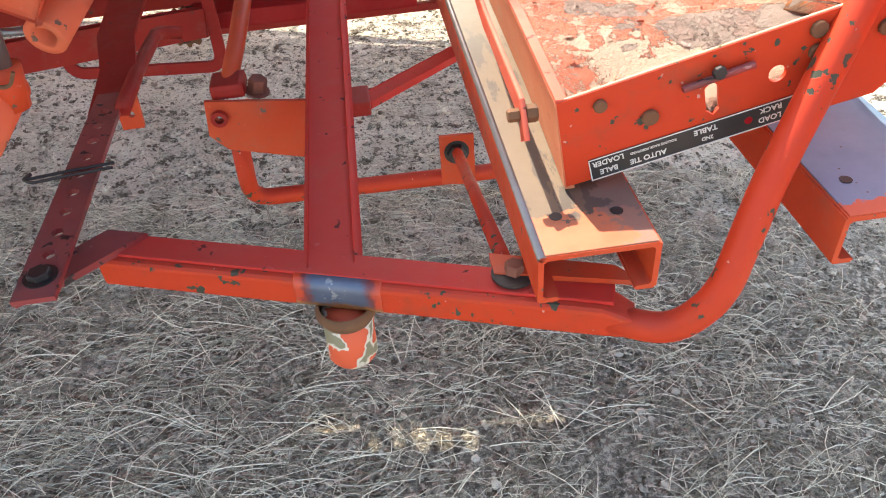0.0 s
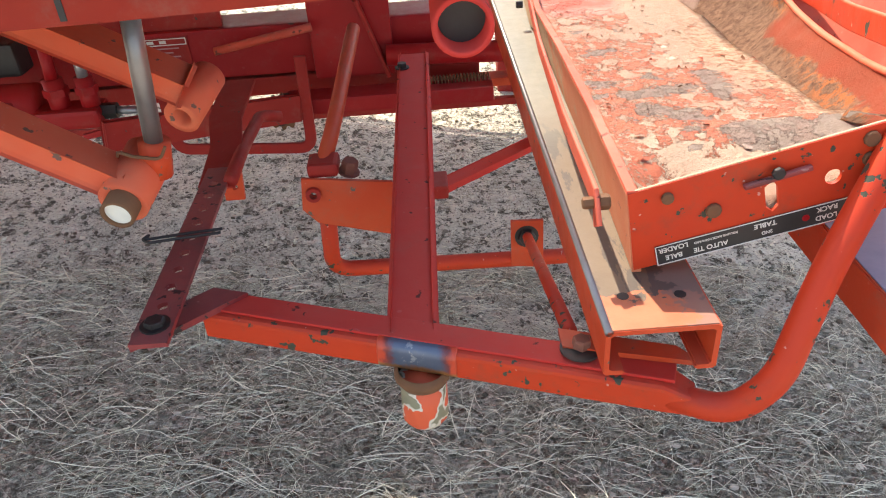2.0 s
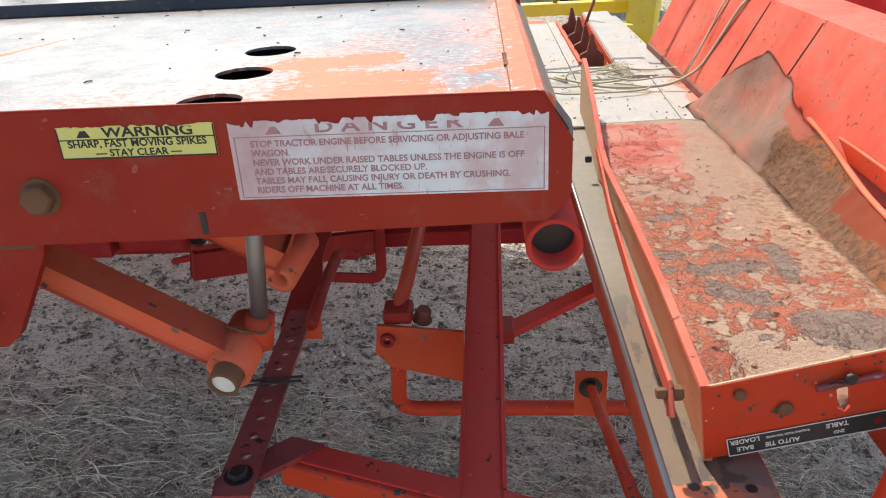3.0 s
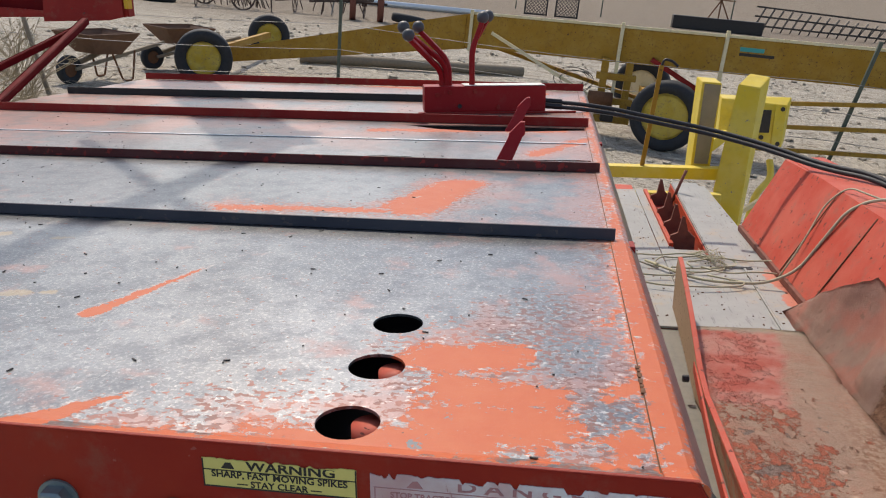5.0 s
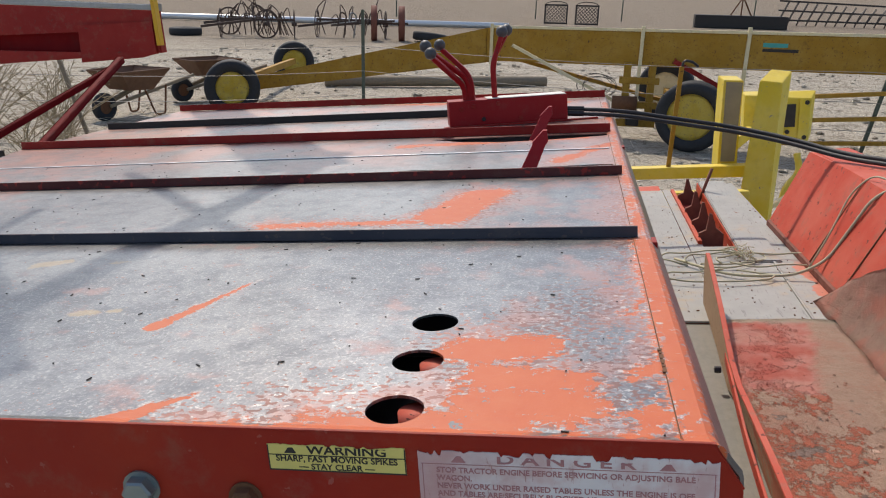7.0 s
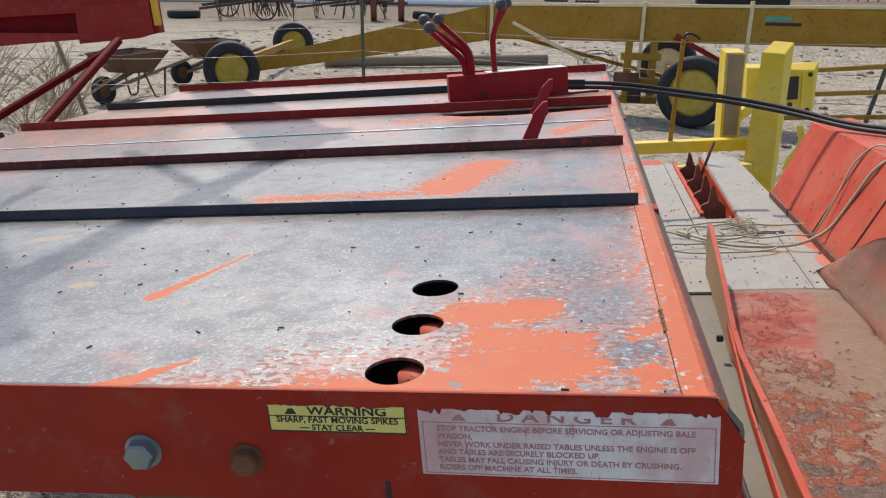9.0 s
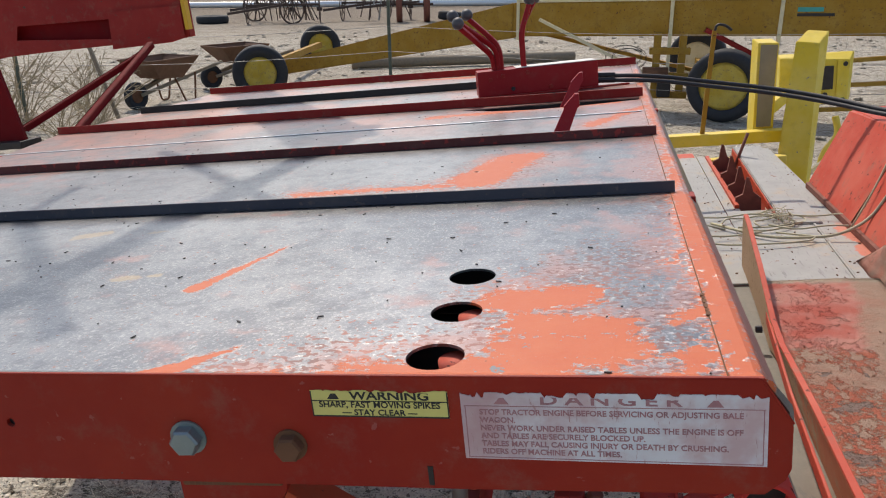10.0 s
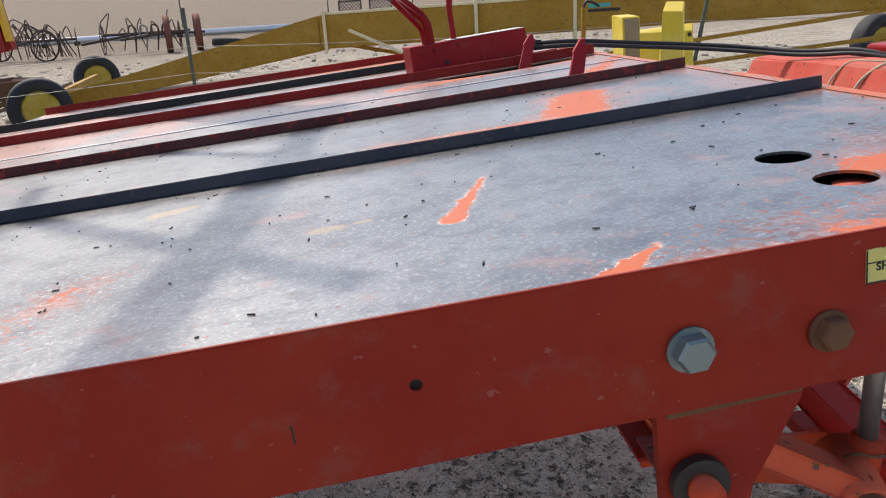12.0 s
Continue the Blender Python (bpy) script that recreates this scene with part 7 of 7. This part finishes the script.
for s in (-0.5, 0.0, 0.5):
    part("tripod_leg", beam((s, 0, 0.6), (0, 0, 1.5), 0.06, 0.06, 0), M_RUST, o)
part("cross_bar", beam((-0.7, 0, 1.5), (0.7, 0, 1.5), 0.05, 0.05, 0), M_RUST, o)
o = thing("harrow", "rusty folding harrow frame on the field edge", "harrow", pose(14.2, 45, ground_height(14, 45), 0, 0, -10))
for k in range(17):
    part("frame_bar", beam((-3.5 + 0.48 * k, 0, 0.25), (-3.1 + 0.48 * k, 0.4, 1.25 - 0.03 * k), 0.07, 0.07, 0), M_OILSHADE, o)
    part("tine", beam((-3.3 + 0.48 * k, 0.3, 0.75), (-3.5 + 0.48 * k, 0.5, 0.02), 0.05, 0.05, 0), M_OILSHADE, o)
for z in (0.3, 0.8, 1.3):
    part("rail", beam((-3.6, 0, z), (4.6, 0.2, z * 0.8), 0.09, 0.09, 0), M_OILSHADE, o)
for x, y in ((-10, 42), (-2.5, 44), (2.2, 44), (9.5, 46)):
    o = mesh_object("steel_post", boxed((x - 0.03, y - 0.03, ground_height(x, y) - 0.1), (x + 0.03, y + 0.03, ground_height(x, y) + 1.5), 0), M_GREENPOST)
    tagged(o, "thin steel fence post at the edge of the field", "post", "far fence posts")

# dry weeds by the left strut
def weed(x, y, h, seed, n=26):
    rnd = random.Random(seed)
    o = thing("dry_weed", "dry tan weed clump with bare twigs", "weed", pose(x, y, ground_height(x, y)), "dry weeds by the fence")
    b = bmesh.new()
    for _ in range(n):
        a, s = rnd.uniform(0, math.tau), rnd.uniform(0.15, 0.75)
        hh = h * rnd.uniform(0.4, 1)
        p0 = Vector((rnd.uniform(-0.08, 0.08), rnd.uniform(-0.08, 0.08), 0))
        p1 = p0 + Vector((s * 0.4 * math.cos(a), s * 0.4 * math.sin(a), hh * 0.6))
        p2 = p1 + Vector((s * 0.5 * math.cos(a + 0.4), s * 0.5 * math.sin(a + 0.4), hh * 0.4))
        ring_sweep([p0, p1, p2], circle(0.004, 4), bm=b)
        for _ in range(5):
            q = p1.lerp(p2, rnd.random())
            d = Vector((rnd.uniform(-1, 1), rnd.uniform(-1, 1), rnd.uniform(-0.2, 1))) * 0.09
            ring_sweep([q, q + d], circle(0.003, 3), bm=b)
    tagged(part("stem", b, M_LEAF, o), kind="stuff")
    b = bmesh.new()
    for _ in range(n * 5):
        a, s, z = rnd.uniform(0, math.tau), 0.55 * math.sqrt(rnd.random()), h * rnd.uniform(0.15, 0.95)
        c = Vector((s * math.cos(a), s * math.sin(a), z))
        u = Vector((rnd.uniform(-1, 1), rnd.uniform(-1, 1), rnd.uniform(-1, 1))).normalized() * 0.012
        v = u.cross(Vector((rnd.uniform(-1, 1), rnd.uniform(-1, 1), 1))).normalized() * 0.004
        b.faces.new([b.verts.new(c + k) for k in (-u, v, u, -v)])
    tagged(part("dry_leaf", b, M_LEAF, o), kind="stuff")
    return o


for i, (x, y, h) in enumerate(((-5.2, 6.4, 0.75), (-5.9, 6.2, 0.9), (-6.6, 6.9, 0.8), (-5.0, 5.6, 0.5), (-6.1, 7.5, 0.7), (-7.2, 6.1, 0.9))):
    weed(x, y, h, 20 + i)

# ---- loose things on the wagon ----
# baling twine thrown over the deck and guard
rnd = random.Random(3)
twine = thing("baling_twine", "tangled pale baling twine lying over deck and guard", "twine", MACHINE)
def loop(pts, r=0.0022):
    part("strand", tube(pts, r, 6, 0.08), M_TWINE, twine, "", True)


for k in range(4):
    cx, cy = 0.31 + rnd.uniform(-0.06, 0.12), 1.70 + rnd.uniform(-0.16, 0.14)
    rx, ry, ph = rnd.uniform(0.06, 0.17), rnd.uniform(0.03, 0.10), rnd.uniform(0, 6)
    loop([(cx + rx * math.cos(ph + t * 0.55), cy + ry * math.sin(ph + t * 0.55), -0.378 + 0.004 * (k % 3) + 0.006 * math.sin(3 * t + k)) for t in range(12)], 0.0026)
loop([(0.17, 1.72, -0.378), (0.30, 1.55, -0.376), (0.46, 1.54, -0.372), (0.54, 1.55, -0.335), (0.62, 1.50, -0.155), (0.66, 1.46, -0.116), (0.76, 1.40, -0.10), (0.95, 1.32, -0.08)], 0.004)
loop([(0.50, 1.58, -0.374), (0.56, 1.60, -0.27), (0.61, 1.63, -0.17), (0.65, 1.60, -0.115), (0.70, 1.42, -0.12)], 0.0025)
for _ in range(30):
    c = Vector((0.36 + rnd.uniform(-0.03, 0.03), 1.74 + rnd.uniform(-0.05, 0.05), -0.368))
    d = Vector((rnd.uniform(-1, 1), rnd.uniform(-1, 1), rnd.uniform(-0.1, 0.5))) * 0.03
    part("strand", ring_sweep([c - d, c + Vector((0, 0, 0.008)), c + d], circle(0.0012, 4)), M_TWINE, twine)

# chaff and droppings scattered on the table
b = bmesh.new()
for _ in range(520):
    x, y = rnd.uniform(-1.7, -0.03), rnd.uniform(0.03, 2.8)
    a, L = rnd.uniform(0, math.tau), rnd.choice((0.0008, 0.0012, 0.0016, 0.0032))
    if min((x + 0.263) ** 2 + (y - c) ** 2 for c in (0.066, 0.168, 0.271)) < 0.0011:
        continue
    boxed((-L, -0.0007, 0), (L, 0.0007, 0.001), 0, Matrix.Translation((x, y, 0.0004)) @ Matrix.Rotation(a, 4, "Z"), b)
o = mesh_object("chaff", b, M_OILSHADE)
o.matrix_world = MACHINE
tagged(o, "small dark specks of chaff on the table", "chaff", kind="stuff")
b = bmesh.new()
for _ in range(140):
    x, y = rnd.uniform(0.15, 0.52), rnd.uniform(1.18, 2.7)
    a, L = rnd.uniform(0, math.tau), rnd.uniform(0.001, 0.0035)
    if 0.26 < x < 0.36 and y > 1.85:
        continue
    boxed((-L, -0.0011, 0), (L, 0.0011, 0.002), 0, Matrix.Translation((x, y, -0.3855 if x > 0.232 else -0.388)) @ Matrix.Rotation(a, 4, "Z"), b)
o = mesh_object("chaff", b, M_RUST)
o.matrix_world = MACHINE
tagged(o, "dirt crumbs and chaff on the grey deck", "chaff", kind="stuff")
